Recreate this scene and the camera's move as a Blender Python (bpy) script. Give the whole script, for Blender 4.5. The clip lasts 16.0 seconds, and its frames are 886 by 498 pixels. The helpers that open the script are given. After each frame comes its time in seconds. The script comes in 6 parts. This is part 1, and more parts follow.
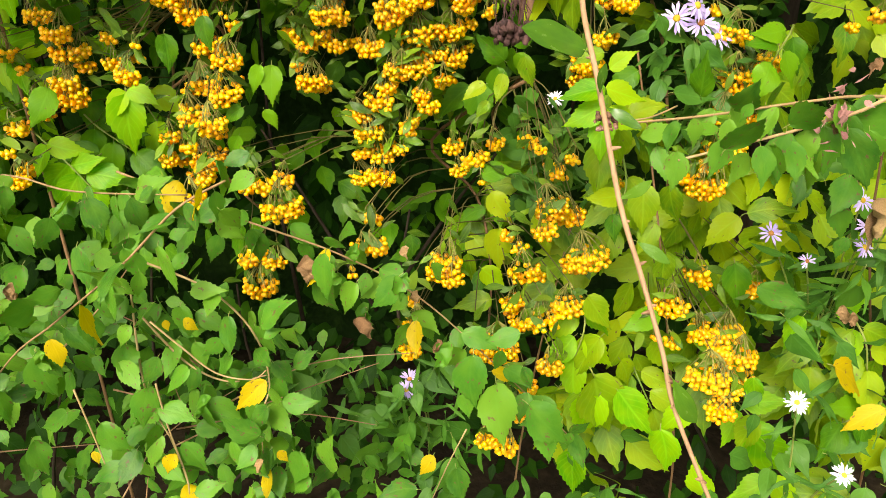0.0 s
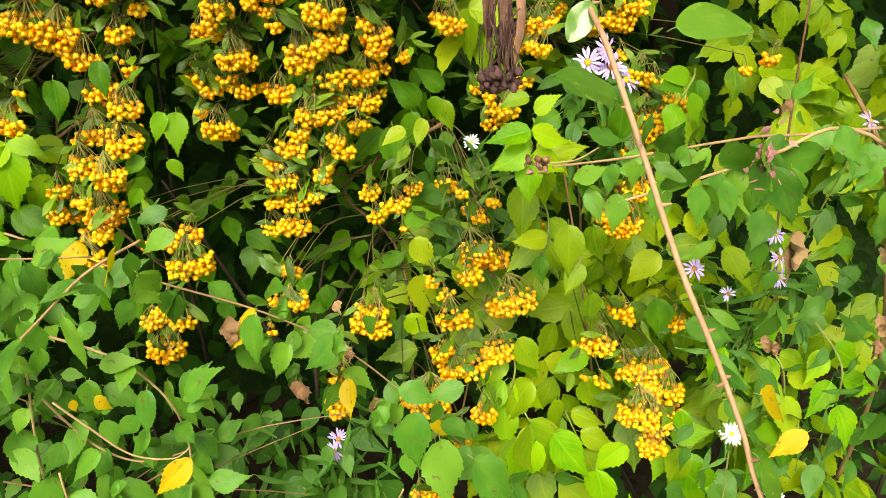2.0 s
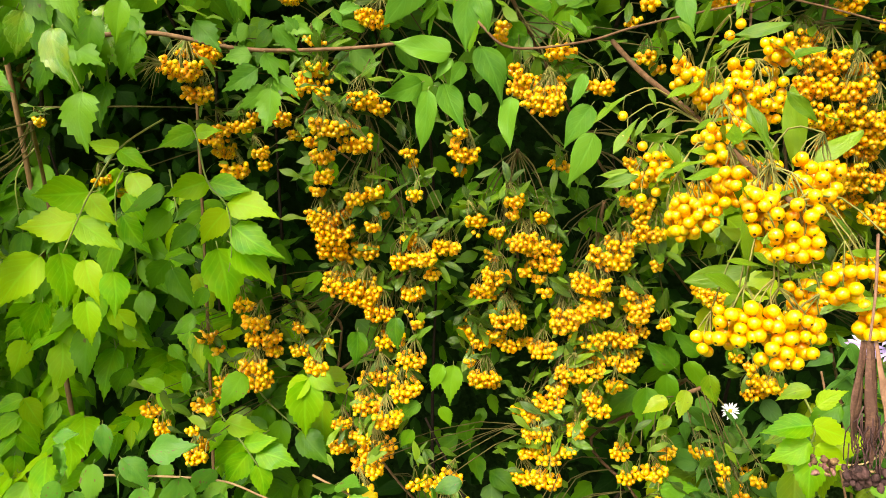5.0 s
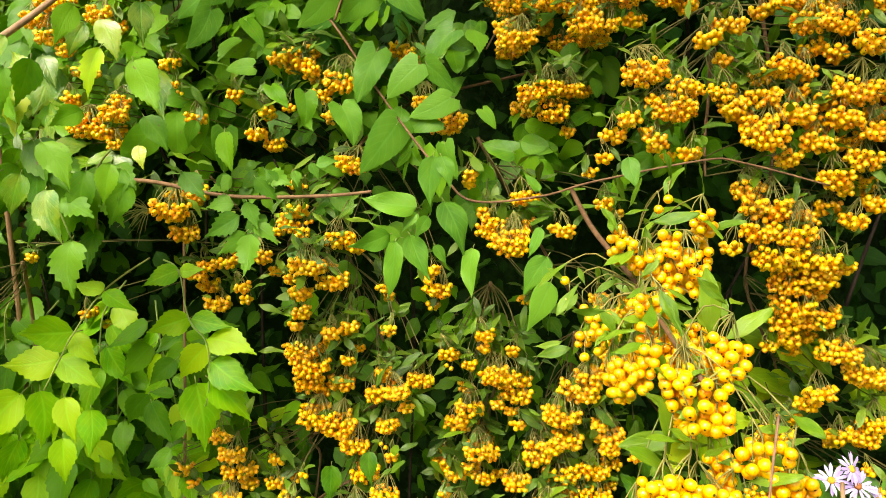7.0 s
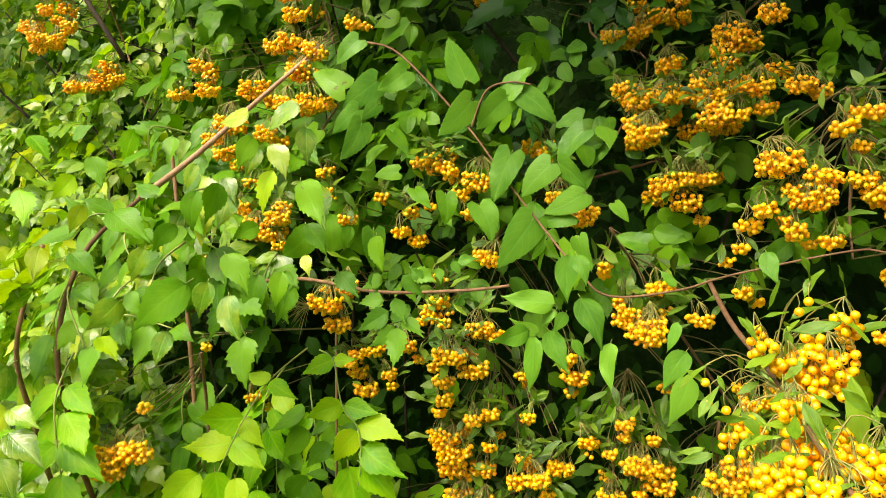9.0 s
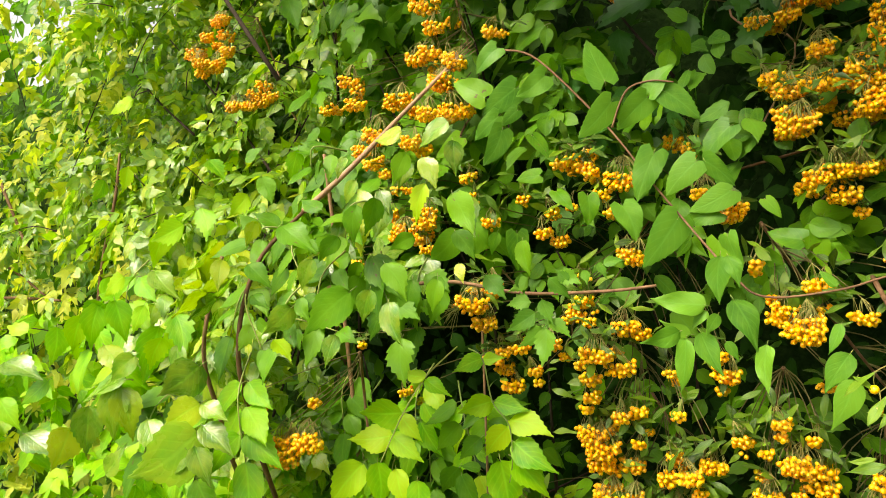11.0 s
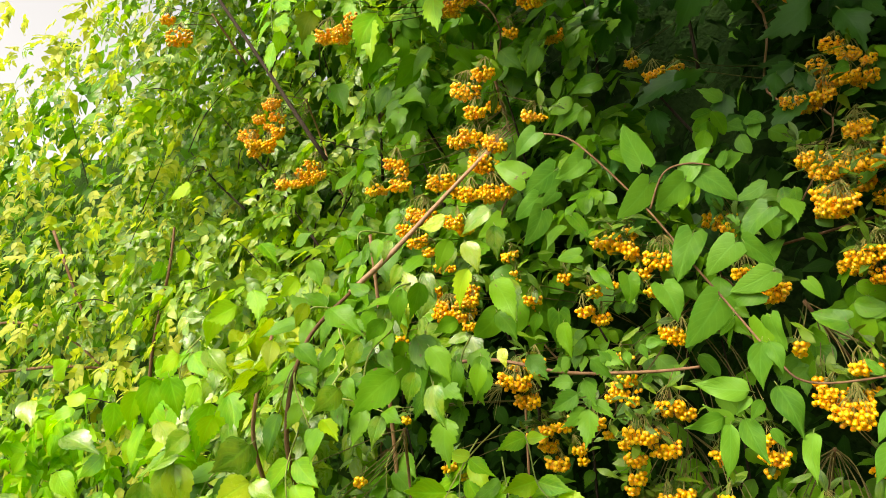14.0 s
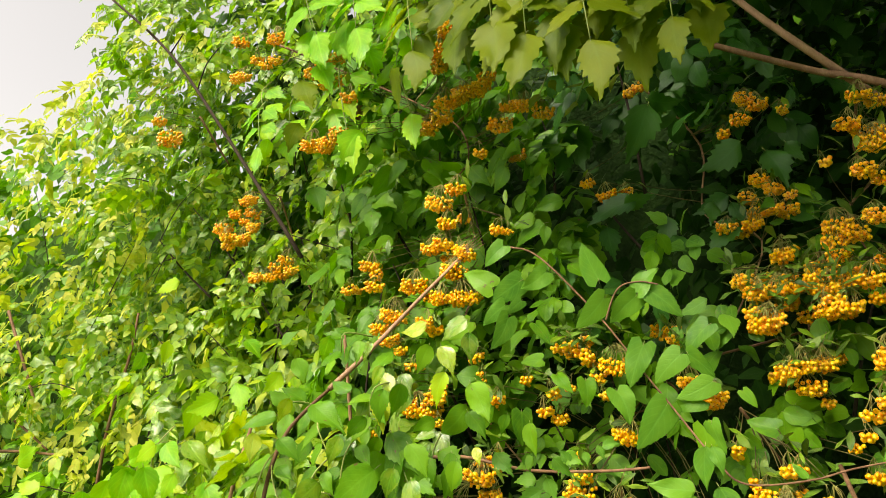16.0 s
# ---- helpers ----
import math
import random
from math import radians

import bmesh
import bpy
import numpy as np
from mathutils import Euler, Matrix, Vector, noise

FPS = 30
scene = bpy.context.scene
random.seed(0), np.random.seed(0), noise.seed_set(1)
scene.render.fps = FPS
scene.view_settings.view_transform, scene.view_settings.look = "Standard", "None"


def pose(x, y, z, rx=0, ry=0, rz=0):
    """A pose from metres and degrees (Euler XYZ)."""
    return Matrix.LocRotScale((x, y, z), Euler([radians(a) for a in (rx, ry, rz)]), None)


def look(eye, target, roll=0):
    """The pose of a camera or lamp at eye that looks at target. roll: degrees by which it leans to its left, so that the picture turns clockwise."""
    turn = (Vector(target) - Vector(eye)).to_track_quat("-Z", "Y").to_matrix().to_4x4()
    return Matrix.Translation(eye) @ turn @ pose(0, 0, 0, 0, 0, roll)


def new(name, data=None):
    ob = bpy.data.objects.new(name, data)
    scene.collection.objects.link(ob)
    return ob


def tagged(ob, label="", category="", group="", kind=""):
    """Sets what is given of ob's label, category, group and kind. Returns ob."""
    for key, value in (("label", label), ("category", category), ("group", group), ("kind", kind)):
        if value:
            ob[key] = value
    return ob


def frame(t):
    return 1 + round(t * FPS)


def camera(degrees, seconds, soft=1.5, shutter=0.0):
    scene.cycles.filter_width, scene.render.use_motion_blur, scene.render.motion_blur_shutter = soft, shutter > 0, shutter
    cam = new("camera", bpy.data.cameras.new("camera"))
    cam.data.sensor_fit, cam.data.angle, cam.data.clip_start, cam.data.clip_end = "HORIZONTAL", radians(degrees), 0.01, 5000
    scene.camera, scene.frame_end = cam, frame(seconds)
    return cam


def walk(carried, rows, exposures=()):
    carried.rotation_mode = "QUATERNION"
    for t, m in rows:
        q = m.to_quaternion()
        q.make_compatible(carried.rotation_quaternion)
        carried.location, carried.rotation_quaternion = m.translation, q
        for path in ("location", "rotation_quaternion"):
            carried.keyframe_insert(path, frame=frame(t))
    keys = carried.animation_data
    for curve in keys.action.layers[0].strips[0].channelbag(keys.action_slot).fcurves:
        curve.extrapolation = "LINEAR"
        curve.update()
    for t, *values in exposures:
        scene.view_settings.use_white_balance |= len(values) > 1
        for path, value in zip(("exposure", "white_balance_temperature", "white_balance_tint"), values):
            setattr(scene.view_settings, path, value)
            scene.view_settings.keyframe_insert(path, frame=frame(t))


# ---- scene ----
cam = camera(63.3, 16.0, 0.5)
EXPO = 0.92
METRES, EYE, TILT, LEAN, TURN = 0.55, 1.4, -25.3, 1.0, 0.0
ROWS = [
    (0.0, 0.0, 0.0, 0.0, 0.0, 0.0, 0.0),
    (0.5, -0.0393, 0.0251, 0.0072, -4.33, 0.21, 0.99),
    (1.0, -0.0484, 0.0207, 0.0121, -6.72, 1.96, 2.79),
    (1.5, -0.0463, 0.0393, 0.0136, -9.03, 2.7, 3.57),
    (2.0, -0.0661, 0.0503, 0.0181, -8.68, 2.98, 2.87),
    (2.5, -0.1287, 0.0253, 0.0323, -2.56, 5.14, 0.57),
    (3.0, -0.1833, 0.0059, 0.0688, 4.17, 8.35, -3.28),
    (3.5, -0.1924, 0.0025, 0.0894, 5.73, 10.78, -3.92),
    (4.0, -0.1909, -0.0136, 0.1048, 5.77, 14.19, -4.49),
    (4.5, -0.1851, -0.029, 0.1137, 5.17, 16.56, -4.4),
    (5.0, -0.1882, -0.0459, 0.1228, 6.01, 18.5, -4.6),
    (7.5, -0.1198, -0.1302, 0.1746, 5.99, 27.25, -4.32),
    (8.0, -0.1165, -0.1356, 0.1741, 7.65, 27.15, -4.81),
    (8.5, -0.127, -0.1712, 0.1713, 12.21, 29.29, -6.54),
    (9.0, -0.1326, -0.2131, 0.1734, 15.47, 31.09, -8.36),
    (9.5, -0.1369, -0.2368, 0.1673, 17.64, 31.69, -9.61),
    (10.0, -0.1449, -0.2481, 0.1681, 20.6, 30.38, -10.44),
    (12.5, -0.1385, -0.3416, 0.1742, 28.54, 27.67, -12.85),
    (13.0, -0.1199, -0.3413, 0.181, 28.72, 30.31, -13.06),
    (13.5, -0.1305, -0.3474, 0.1768, 28.9, 30.64, -13.2),
    (14.0, -0.1226, -0.3488, 0.1885, 28.44, 32.36, -13.28),
    (14.5, -0.1033, -0.3767, 0.1864, 26.97, 37.4, -13.47),
    (15.0, -0.0897, -0.3903, 0.1802, 25.97, 38.7, -13.34),
    (15.5, -0.0401, -0.4415, 0.1775, 28.43, 38.3, -12.91),
    (16.0, -0.1092, -0.5219, 0.117, 23.51, 40.28, -12.37),
]
walk(cam, [(t, pose(0, 0, EYE, TILT, LEAN, TURN) @ pose(METRES * x, METRES * y, METRES * z, 90 + pitch, roll, yaw)) for t, x, y, z, yaw, pitch, roll in ROWS], [(0.0, EXPO, 7300, 8), (2.0, EXPO, 7300, 8), (5.0, EXPO + 0.08, 7300, 8), (9.5, EXPO + 0.19, 7300, 12), (12.5, EXPO + 0.14, 7300, 12), (16.0, EXPO + 0.05, 7300, 12)])

# ---- world and light ----
world = bpy.data.worlds.new("overcast_sky")
scene.world = world
world.use_nodes = True
wn, wl = world.node_tree.nodes, world.node_tree.links
sky = wn.new("ShaderNodeTexSky")
sky.sky_type, sky.sun_disc = "NISHITA", False
sky.sun_elevation, sky.sun_rotation = radians(46), radians(-155)
sky.air_density, sky.dust_density = 1.0, 4.0
pale = wn.new("ShaderNodeHueSaturation")
pale.inputs["Saturation"].default_value = 0.18
wl.new(sky.outputs[0], pale.inputs["Color"])
wl.new(pale.outputs[0], wn["Background"].inputs["Color"])
wn["Background"].inputs["Strength"].default_value = 0.15
sun = new("sun", bpy.data.lights.new("sun", "SUN"))
sun.data.energy, sun.data.angle, sun.data.color = 2.2, radians(24), (1.0, 0.95, 0.82)
sun.matrix_world = look((-1.5, -3.3, 5.8), (-0.3, 0.8, 1.4))


# ---- materials ----
def nodes_of(name):
    m = bpy.data.materials.new(name)
    m.use_nodes = True
    return m, m.node_tree.nodes, m.node_tree.links, m.node_tree.nodes["Principled BSDF"]


def math_node(n, l, op, a, b=None, c=None):
    k = n.new("ShaderNodeMath")
    k.operation = op
    for i, v in enumerate((a, b, c)):
        if v is None:
            continue
        if isinstance(v, (int, float)):
            k.inputs[i].default_value = v
        else:
            l.new(v, k.inputs[i])
    return k.outputs[0]


def mix_colour(n, l, fac, a, b, mode="MIX"):
    k = n.new("ShaderNodeMix")
    k.data_type, k.blend_type = "RGBA", mode
    for socket, v in ((k.inputs["Factor"], fac), (k.inputs[6], a), (k.inputs[7], b)):
        if isinstance(v, (int, float)):
            socket.default_value = v
        elif isinstance(v, tuple):
            socket.default_value = (*v, 1)
        else:
            l.new(v, socket)
    return k.outputs[2]


def any_random(n, l):
    """One number per leaf, for single leaves and for joined ones alike."""
    a = n.new("ShaderNodeObjectInfo").outputs["Random"]
    b = n.new("ShaderNodeNewGeometry").outputs["Random Per Island"]
    return math_node(n, l, "FRACT", math_node(n, l, "ADD", a, b))


def leaf_material(name, tones, gloss=0.42, thin=0.3, spots=0.0, vein=0.25, veins=8.0, sheen=0.28, relief=0.55):
    """A leaf: tones across the plant, a pale midrib with side veins, blotches, and light shining through."""
    m, n, l, bsdf = nodes_of(name)
    r = any_random(n, l)
    ramp = n.new("ShaderNodeValToRGB")
    els = ramp.color_ramp.elements
    while len(els) < len(tones):
        els.new(0.5)
    for i, t in enumerate(tones):
        els[i].position, els[i].color = i / max(1, len(tones) - 1), (*t, 1)
    l.new(r, ramp.inputs[0])
    uv = n.new("ShaderNodeTexCoord").outputs["UV"]
    sep = n.new("ShaderNodeSeparateXYZ")
    l.new(uv, sep.inputs[0])
    across = math_node(n, l, "ABSOLUTE", math_node(n, l, "SUBTRACT", sep.outputs[0], 0.5))
    rib = math_node(n, l, "SMOOTH_MIN", math_node(n, l, "MAXIMUM", math_node(n, l, "SUBTRACT", 1.35, math_node(n, l, "MULTIPLY", across, 26.0)), 0.0), 1.0, 0.1)
    phase = math_node(n, l, "SUBTRACT", math_node(n, l, "MULTIPLY", sep.outputs[1], veins), math_node(n, l, "MULTIPLY", across, veins * 0.75))
    saw = math_node(n, l, "PINGPONG", phase, 0.5)
    side = math_node(n, l, "SMOOTH_MIN", math_node(n, l, "MULTIPLY", saw, 6.5), 1.0, 0.2)
    line = math_node(n, l, "SUBTRACT", 1.0, side)
    lines = math_node(n, l, "MAXIMUM", rib, math_node(n, l, "MULTIPLY", line, 0.6))
    shift = n.new("ShaderNodeVectorMath")
    shift.operation = "ADD"
    l.new(uv, shift.inputs[0])
    l.new(math_node(n, l, "MULTIPLY", r, 37.0), shift.inputs[1])
    patch = n.new("ShaderNodeTexNoise")
    patch.inputs["Scale"].default_value, patch.inputs["Detail"].default_value = 2.8, 6
    l.new(shift.outputs[0], patch.inputs["Vector"])
    fine = n.new("ShaderNodeTexVoronoi")
    fine.inputs["Scale"].default_value = 22.0
    l.new(shift.outputs[0], fine.inputs["Vector"])
    base = mix_colour(n, l, math_node(n, l, "MULTIPLY", math_node(n, l, "SUBTRACT", patch.outputs[0], 0.3), 0.9), ramp.outputs[0], tuple(min(1, c * f) for c, f in zip(tones[-1], (1.25, 1.1, 0.9))))
    base = mix_colour(n, l, math_node(n, l, "MULTIPLY", lines, min(1.0, vein * 0.8)), base, tuple(min(1, c * 1.5 + 0.03) for c in tones[len(tones) // 2]))
    if spots:
        spot = n.new("ShaderNodeTexNoise")
        spot.inputs["Scale"].default_value, spot.inputs["Detail"].default_value = 6.0, 4
        l.new(shift.outputs[0], spot.inputs["Vector"])
        edge = n.new("ShaderNodeMapRange")
        edge.inputs[1].default_value, edge.inputs[2].default_value = 0.69 - spots * 0.12, 0.72 - spots * 0.12
        l.new(spot.outputs[0], edge.inputs[0])
        base = mix_colour(n, l, math_node(n, l, "MULTIPLY", edge.outputs[0], 0.75), base, (0.16, 0.07, 0.05))
    l.new(base, bsdf.inputs["Base Color"])
    rough = n.new("ShaderNodeMapRange")
    rough.inputs[3].default_value, rough.inputs[4].default_value = gloss - 0.08, gloss + 0.14
    l.new(patch.outputs[0], rough.inputs[0])
    l.new(rough.outputs[0], bsdf.inputs["Roughness"])
    bsdf.inputs["Specular IOR Level"].default_value = sheen
    bump = n.new("ShaderNodeBump")
    bump.inputs["Strength"].default_value, bump.inputs["Distance"].default_value = relief, 0.0012
    l.new(math_node(n, l, "SUBTRACT", math_node(n, l, "SUBTRACT", math_node(n, l, "MULTIPLY", patch.outputs[0], 1.4), math_node(n, l, "MULTIPLY", fine.outputs["Distance"], 0.12)), math_node(n, l, "MULTIPLY", lines, min(1.0, vein * 0.8))), bump.inputs["Height"])
    l.new(bump.outputs[0], bsdf.inputs["Normal"])
    glow = n.new("ShaderNodeBsdfTranslucent")
    l.new(mix_colour(n, l, 1.0, base, (1.15, 1.3, 0.4), "MULTIPLY"), glow.inputs["Color"])
    both = n.new("ShaderNodeMixShader")
    both.inputs[0].default_value = thin
    l.new(bsdf.outputs[0], both.inputs[1])
    l.new(glow.outputs[0], both.inputs[2])
    l.new(both.outputs[0], n["Material Output"].inputs["Surface"])
    return m


def plain_material(name, low, high, scale, rough=0.6, bump_depth=0.001, spec=0.4, stretch=(1, 1, 1)):
    """Two tones through noise at two scales, with fine relief."""
    m, n, l, bsdf = nodes_of(name)
    r = any_random(n, l)
    place = n.new("ShaderNodeMapping")
    place.inputs["Scale"].default_value = stretch
    l.new(n.new("ShaderNodeTexCoord").outputs["Object"], place.inputs["Vector"])
    big, fine = n.new("ShaderNodeTexNoise"), n.new("ShaderNodeTexNoise")
    big.inputs["Scale"].default_value, fine.inputs["Scale"].default_value = scale, scale * 6
    for k in (big, fine):
        k.inputs["Detail"].default_value = 4
        l.new(place.outputs[0], k.inputs["Vector"])
    f = math_node(n, l, "ADD", math_node(n, l, "MULTIPLY", big.outputs[0], 0.6), math_node(n, l, "MULTIPLY", fine.outputs[0], 0.4))
    f = math_node(n, l, "ADD", math_node(n, l, "MULTIPLY", math_node(n, l, "SUBTRACT", f, 0.5), 2.2), math_node(n, l, "MULTIPLY", r, 0.9))
    k = n.new("ShaderNodeClamp")
    l.new(f, k.inputs[0])
    l.new(mix_colour(n, l, k.outputs[0], low, high), bsdf.inputs["Base Color"])
    bsdf.inputs["Roughness"].default_value, bsdf.inputs["Specular IOR Level"].default_value = rough, spec
    bump = n.new("ShaderNodeBump")
    bump.inputs["Strength"].default_value, bump.inputs["Distance"].default_value = 0.6, bump_depth
    l.new(fine.outputs[0], bump.inputs["Height"])
    l.new(bump.outputs[0], bsdf.inputs["Normal"])
    return m


FIRETHORN = leaf_material("firethorn_leaf", [(0.018, 0.060, 0.006), (0.036, 0.105, 0.008), (0.070, 0.17, 0.010), (0.15, 0.25, 0.02)], 0.30, 0.18, 0, 0.3, 10, 0.4)
FIRETHORN_YOUNG = leaf_material("young_firethorn_leaf", [(0.055, 0.155, 0.008), (0.11, 0.24, 0.01), (0.21, 0.35, 0.02)], 0.32, 0.28, 0, 0.15, 9, 0.3)
CREEPER = leaf_material("creeper_leaf", [(0.030, 0.125, 0.005), (0.055, 0.19, 0.006), (0.095, 0.27, 0.008), (0.15, 0.34, 0.008)], 0.38, 0.32, 0.08, 0.24, 7, 0.22)
YELLOWING = leaf_material("yellowing_creeper_leaf", [(0.085, 0.33, 0.005), (0.14, 0.43, 0.006), (0.22, 0.51, 0.008), (0.37, 0.57, 0.01)], 0.38, 0.42, 0, 0.36, 7, 0.26)
YELLOW = leaf_material("yellow_leaf", [(0.46, 0.34, 0.006), (0.58, 0.43, 0.008)], 0.45, 0.30, 0.35, 0.2, 7)
SHRUB = leaf_material("shrub_leaf", [(0.030, 0.125, 0.012), (0.052, 0.19, 0.015), (0.08, 0.25, 0.020), (0.14, 0.31, 0.025)], 0.42, 0.26, 0.45, 0.11, 7, 0.3)
HEART = leaf_material("vine_leaf", [(0.050, 0.17, 0.013), (0.085, 0.25, 0.017), (0.14, 0.33, 0.023)], 0.38, 0.28, 0, 0.32, 6, 0.22)
BOXELDER = leaf_material("box_elder_leaf", [(0.050, 0.18, 0.014), (0.10, 0.28, 0.018), (0.19, 0.40, 0.02), (0.40, 0.50, 0.02)], 0.3, 0.46, 0, 0.2, 6, 0.65)
SAPLING = leaf_material("sapling_leaf", [(0.042, 0.17, 0.012), (0.085, 0.26, 0.014), (0.18, 0.37, 0.016), (0.42, 0.50, 0.014)], 0.25, 0.34, 0, 0.35, 7, 0.75)
# creeper tones darkened to stand for the shade high on the right
SHADED_LEAF = leaf_material("shaded_creeper_leaf", [(0.016, 0.085, 0.010), (0.028, 0.125, 0.013), (0.050, 0.17, 0.016)], 0.36, 0.28, 0, 0.25, 6, 0.4)
# darker olive stands in for backlit, shaded leaves over the right side
CANOPY_LEAF = leaf_material("backlit_canopy_leaf", [(0.075, 0.145, 0.004), (0.125, 0.2, 0.005), (0.2, 0.26, 0.006)], 0.42, 0.5, 0, 0.22, 6, 0.15)
LIME = leaf_material("lime_creeper_leaf", [(0.055, 0.19, 0.006), (0.125, 0.285, 0.007), (0.215, 0.375, 0.008), (0.36, 0.46, 0.012)], 0.34, 0.34, 0.12, 0.36, 7, 0.3)
# near-black greens put deep shade into the leaf colour, inside hedge and crown
SHADE = leaf_material("shade_dark_leaf", [(0.008, 0.036, 0.004), (0.014, 0.055, 0.005), (0.026, 0.09, 0.006)], 0.5, 0.2, 0, 0.2, 7, 0.1)
ASTER_LEAF = leaf_material("aster_leaf", [(0.035, 0.13, 0.014), (0.055, 0.17, 0.018), (0.085, 0.22, 0.02)], 0.45, 0.25, 0, 0.3, 3)
# pale yellowish tones stand in for haze and glare on distant foliage
FAR = leaf_material("hazed_far_leaf", [(0.24, 0.36, 0.03), (0.36, 0.46, 0.04), (0.47, 0.53, 0.06), (0.60, 0.59, 0.09)], 0.42, 0.5, 0, 0.1, 6, 0.35)
OVAL = leaf_material("oval_shoot_leaf", [(0.04, 0.12, 0.014), (0.07, 0.18, 0.014), (0.12, 0.26, 0.02)], 0.22, 0.2, 0, 0.07, 6, 0.6, 0.15)
TWIG = plain_material("olive_twig", (0.07, 0.065, 0.02), (0.19, 0.16, 0.05), 90, 0.7, 0.0006, 0.2)
CANE = plain_material("cane_bark", (0.09, 0.05, 0.02), (0.25, 0.15, 0.06), 70, 0.7, 0.0008, 0.25, (1, 1, 0.3))
STRAW = plain_material("straw_bark", (0.30, 0.18, 0.085), (0.52, 0.36, 0.18), 80, 0.65, 0.0006, 0.3, (1, 1, 0.3))
DRY = plain_material("dry_leaf", (0.22, 0.11, 0.05), (0.50, 0.32, 0.15), 60, 0.75, 0.002)
BERRY = plain_material("orange_berry", (0.93, 0.40, 0.004), (0.97, 0.60, 0.008), 90, 0.28, 0.0002, 0.75)
berry_skin = BERRY.node_tree.nodes["Principled BSDF"]
berry_skin.inputs["Subsurface Weight"].default_value, berry_skin.inputs["Subsurface Scale"].default_value = 0.4, 0.003
berry_skin.inputs["Subsurface Radius"].default_value = (1.0, 0.5, 0.1)
CALYX = plain_material("berry_calyx", (0.03, 0.016, 0.01), (0.12, 0.06, 0.02), 300, 0.8, 0.0003)
STALK = plain_material("berry_stalk", (0.15, 0.18, 0.03), (0.34, 0.28, 0.08), 120, 0.6, 0.0004)
BARK = plain_material("brown_bark", (0.13, 0.065, 0.03), (0.34, 0.19, 0.10), 70, 0.75, 0.0010, 0.3, (1, 1, 0.25))
DARK_BARK = plain_material("dark_bark", (0.018, 0.012, 0.009), (0.055, 0.04, 0.03), 70, 0.9, 0.001, 0.1, (1, 1, 0.25))
TAN_BARK = plain_material("tan_bark", (0.20, 0.105, 0.055), (0.43, 0.26, 0.15), 80, 0.65, 0.0008, 0.3, (1, 1, 0.3))
RACHIS = plain_material("green_stalk", (0.16, 0.24, 0.04), (0.34, 0.36, 0.09), 60, 0.5, 0.0004)
PETAL = plain_material("white_petal", (0.74, 0.72, 0.78), (0.88, 0.87, 0.90), 200, 0.6, 0.0003)
LILAC = plain_material("lilac_petal", (0.42, 0.31, 0.68), (0.62, 0.52, 0.82), 200, 0.6, 0.0003)
DISC = plain_material("flower_disc", (0.55, 0.33, 0.02), (0.80, 0.55, 0.05), 500, 0.8, 0.0006)
OLD_DISC = plain_material("faded_flower_disc", (0.35, 0.12, 0.03), (0.55, 0.25, 0.06), 500, 0.8, 0.0006)
WITHERED_STALK = plain_material("withered_stalk", (0.10, 0.045, 0.03), (0.34, 0.18, 0.11), 160, 0.8, 0.0006)
WITHERED = plain_material("withered_flower", (0.03, 0.014, 0.014), (0.12, 0.055, 0.05), 120, 0.85, 0.001)
PINK = plain_material("dusty_pink_bract", (0.26, 0.10, 0.10), (0.52, 0.27, 0.24), 120, 0.8, 0.001)
SOIL = plain_material("leaf_litter_soil", (0.020, 0.014, 0.009), (0.07, 0.05, 0.03), 9, 0.95, 0.01, 0.1)
DARK_SHEET = plain_material("dark_green_sheet", (0.012, 0.03, 0.006), (0.04, 0.09, 0.015), 8, 0.95, 0.03, 0.08)
GRASS = plain_material("mown_grass", (0.04, 0.08, 0.015), (0.09, 0.14, 0.03), 3, 0.9, 0.02)


# ---- mesh helpers ----
WORLD_OF = {}


def make_mesh(name, verts, faces, materials, index=None, uvs=None, smooth=True):
    me = bpy.data.meshes.new(name)
    me.from_pydata(np.asarray(verts).tolist(), [], faces)
    for m in materials:
        me.materials.append(m)
    if index is not None:
        me.polygons.foreach_set("material_index", np.asarray(index, dtype=np.int32))
    if uvs is not None:
        layer = me.uv_layers.new(name="leaf")
        loops = np.empty(len(me.loops), dtype=np.int32)
        me.loops.foreach_get("vertex_index", loops)
        layer.data.foreach_set("uv", np.asarray(uvs, dtype=np.float32)[loops].ravel())
    me.polygons.foreach_set("use_smooth", np.full(len(me.polygons), smooth))
    me.update()
    return me


def thing(name, at, label, category, group="", kind=""):
    ob = new(name)
    ob.empty_display_size = 0.05
    ob.matrix_basis = Matrix.Translation(at)
    WORLD_OF[ob] = Matrix.Translation(at)
    return tagged(ob, label, category, group, kind)


def part(name, mesh, parent, m=Matrix.Identity(4), label="", kind=""):
    """One mesh object under a thing or a part, at the world pose m."""
    ob = new(name, mesh)
    ob.parent = parent
    ob.matrix_basis = WORLD_OF[parent].inverted() @ m
    WORLD_OF[ob] = m.copy()
    return tagged(ob, label, "", "", kind)


def tube(points, radii, sides=6, bends=4):
    """Verts and faces of a stem through the points, swept smoothly."""
    p = [Vector(q) for q in points]
    if isinstance(radii, (int, float)):
        radii = [radii] * len(p)
    path, rad = [], []
    for i in range(len(p) - 1):
        a, b, c, d = p[max(i - 1, 0)], p[i], p[i + 1], p[min(i + 2, len(p) - 1)]
        for k in range(bends):
            t = k / bends
            path.append(0.5 * ((2 * b) + (c - a) * t + (2 * a - 5 * b + 4 * c - d) * t * t + (3 * b - a - 3 * c + d) * t ** 3))
            rad.append(radii[i] + (radii[i + 1] - radii[i]) * t)
    path.append(p[-1])
    rad.append(radii[-1])
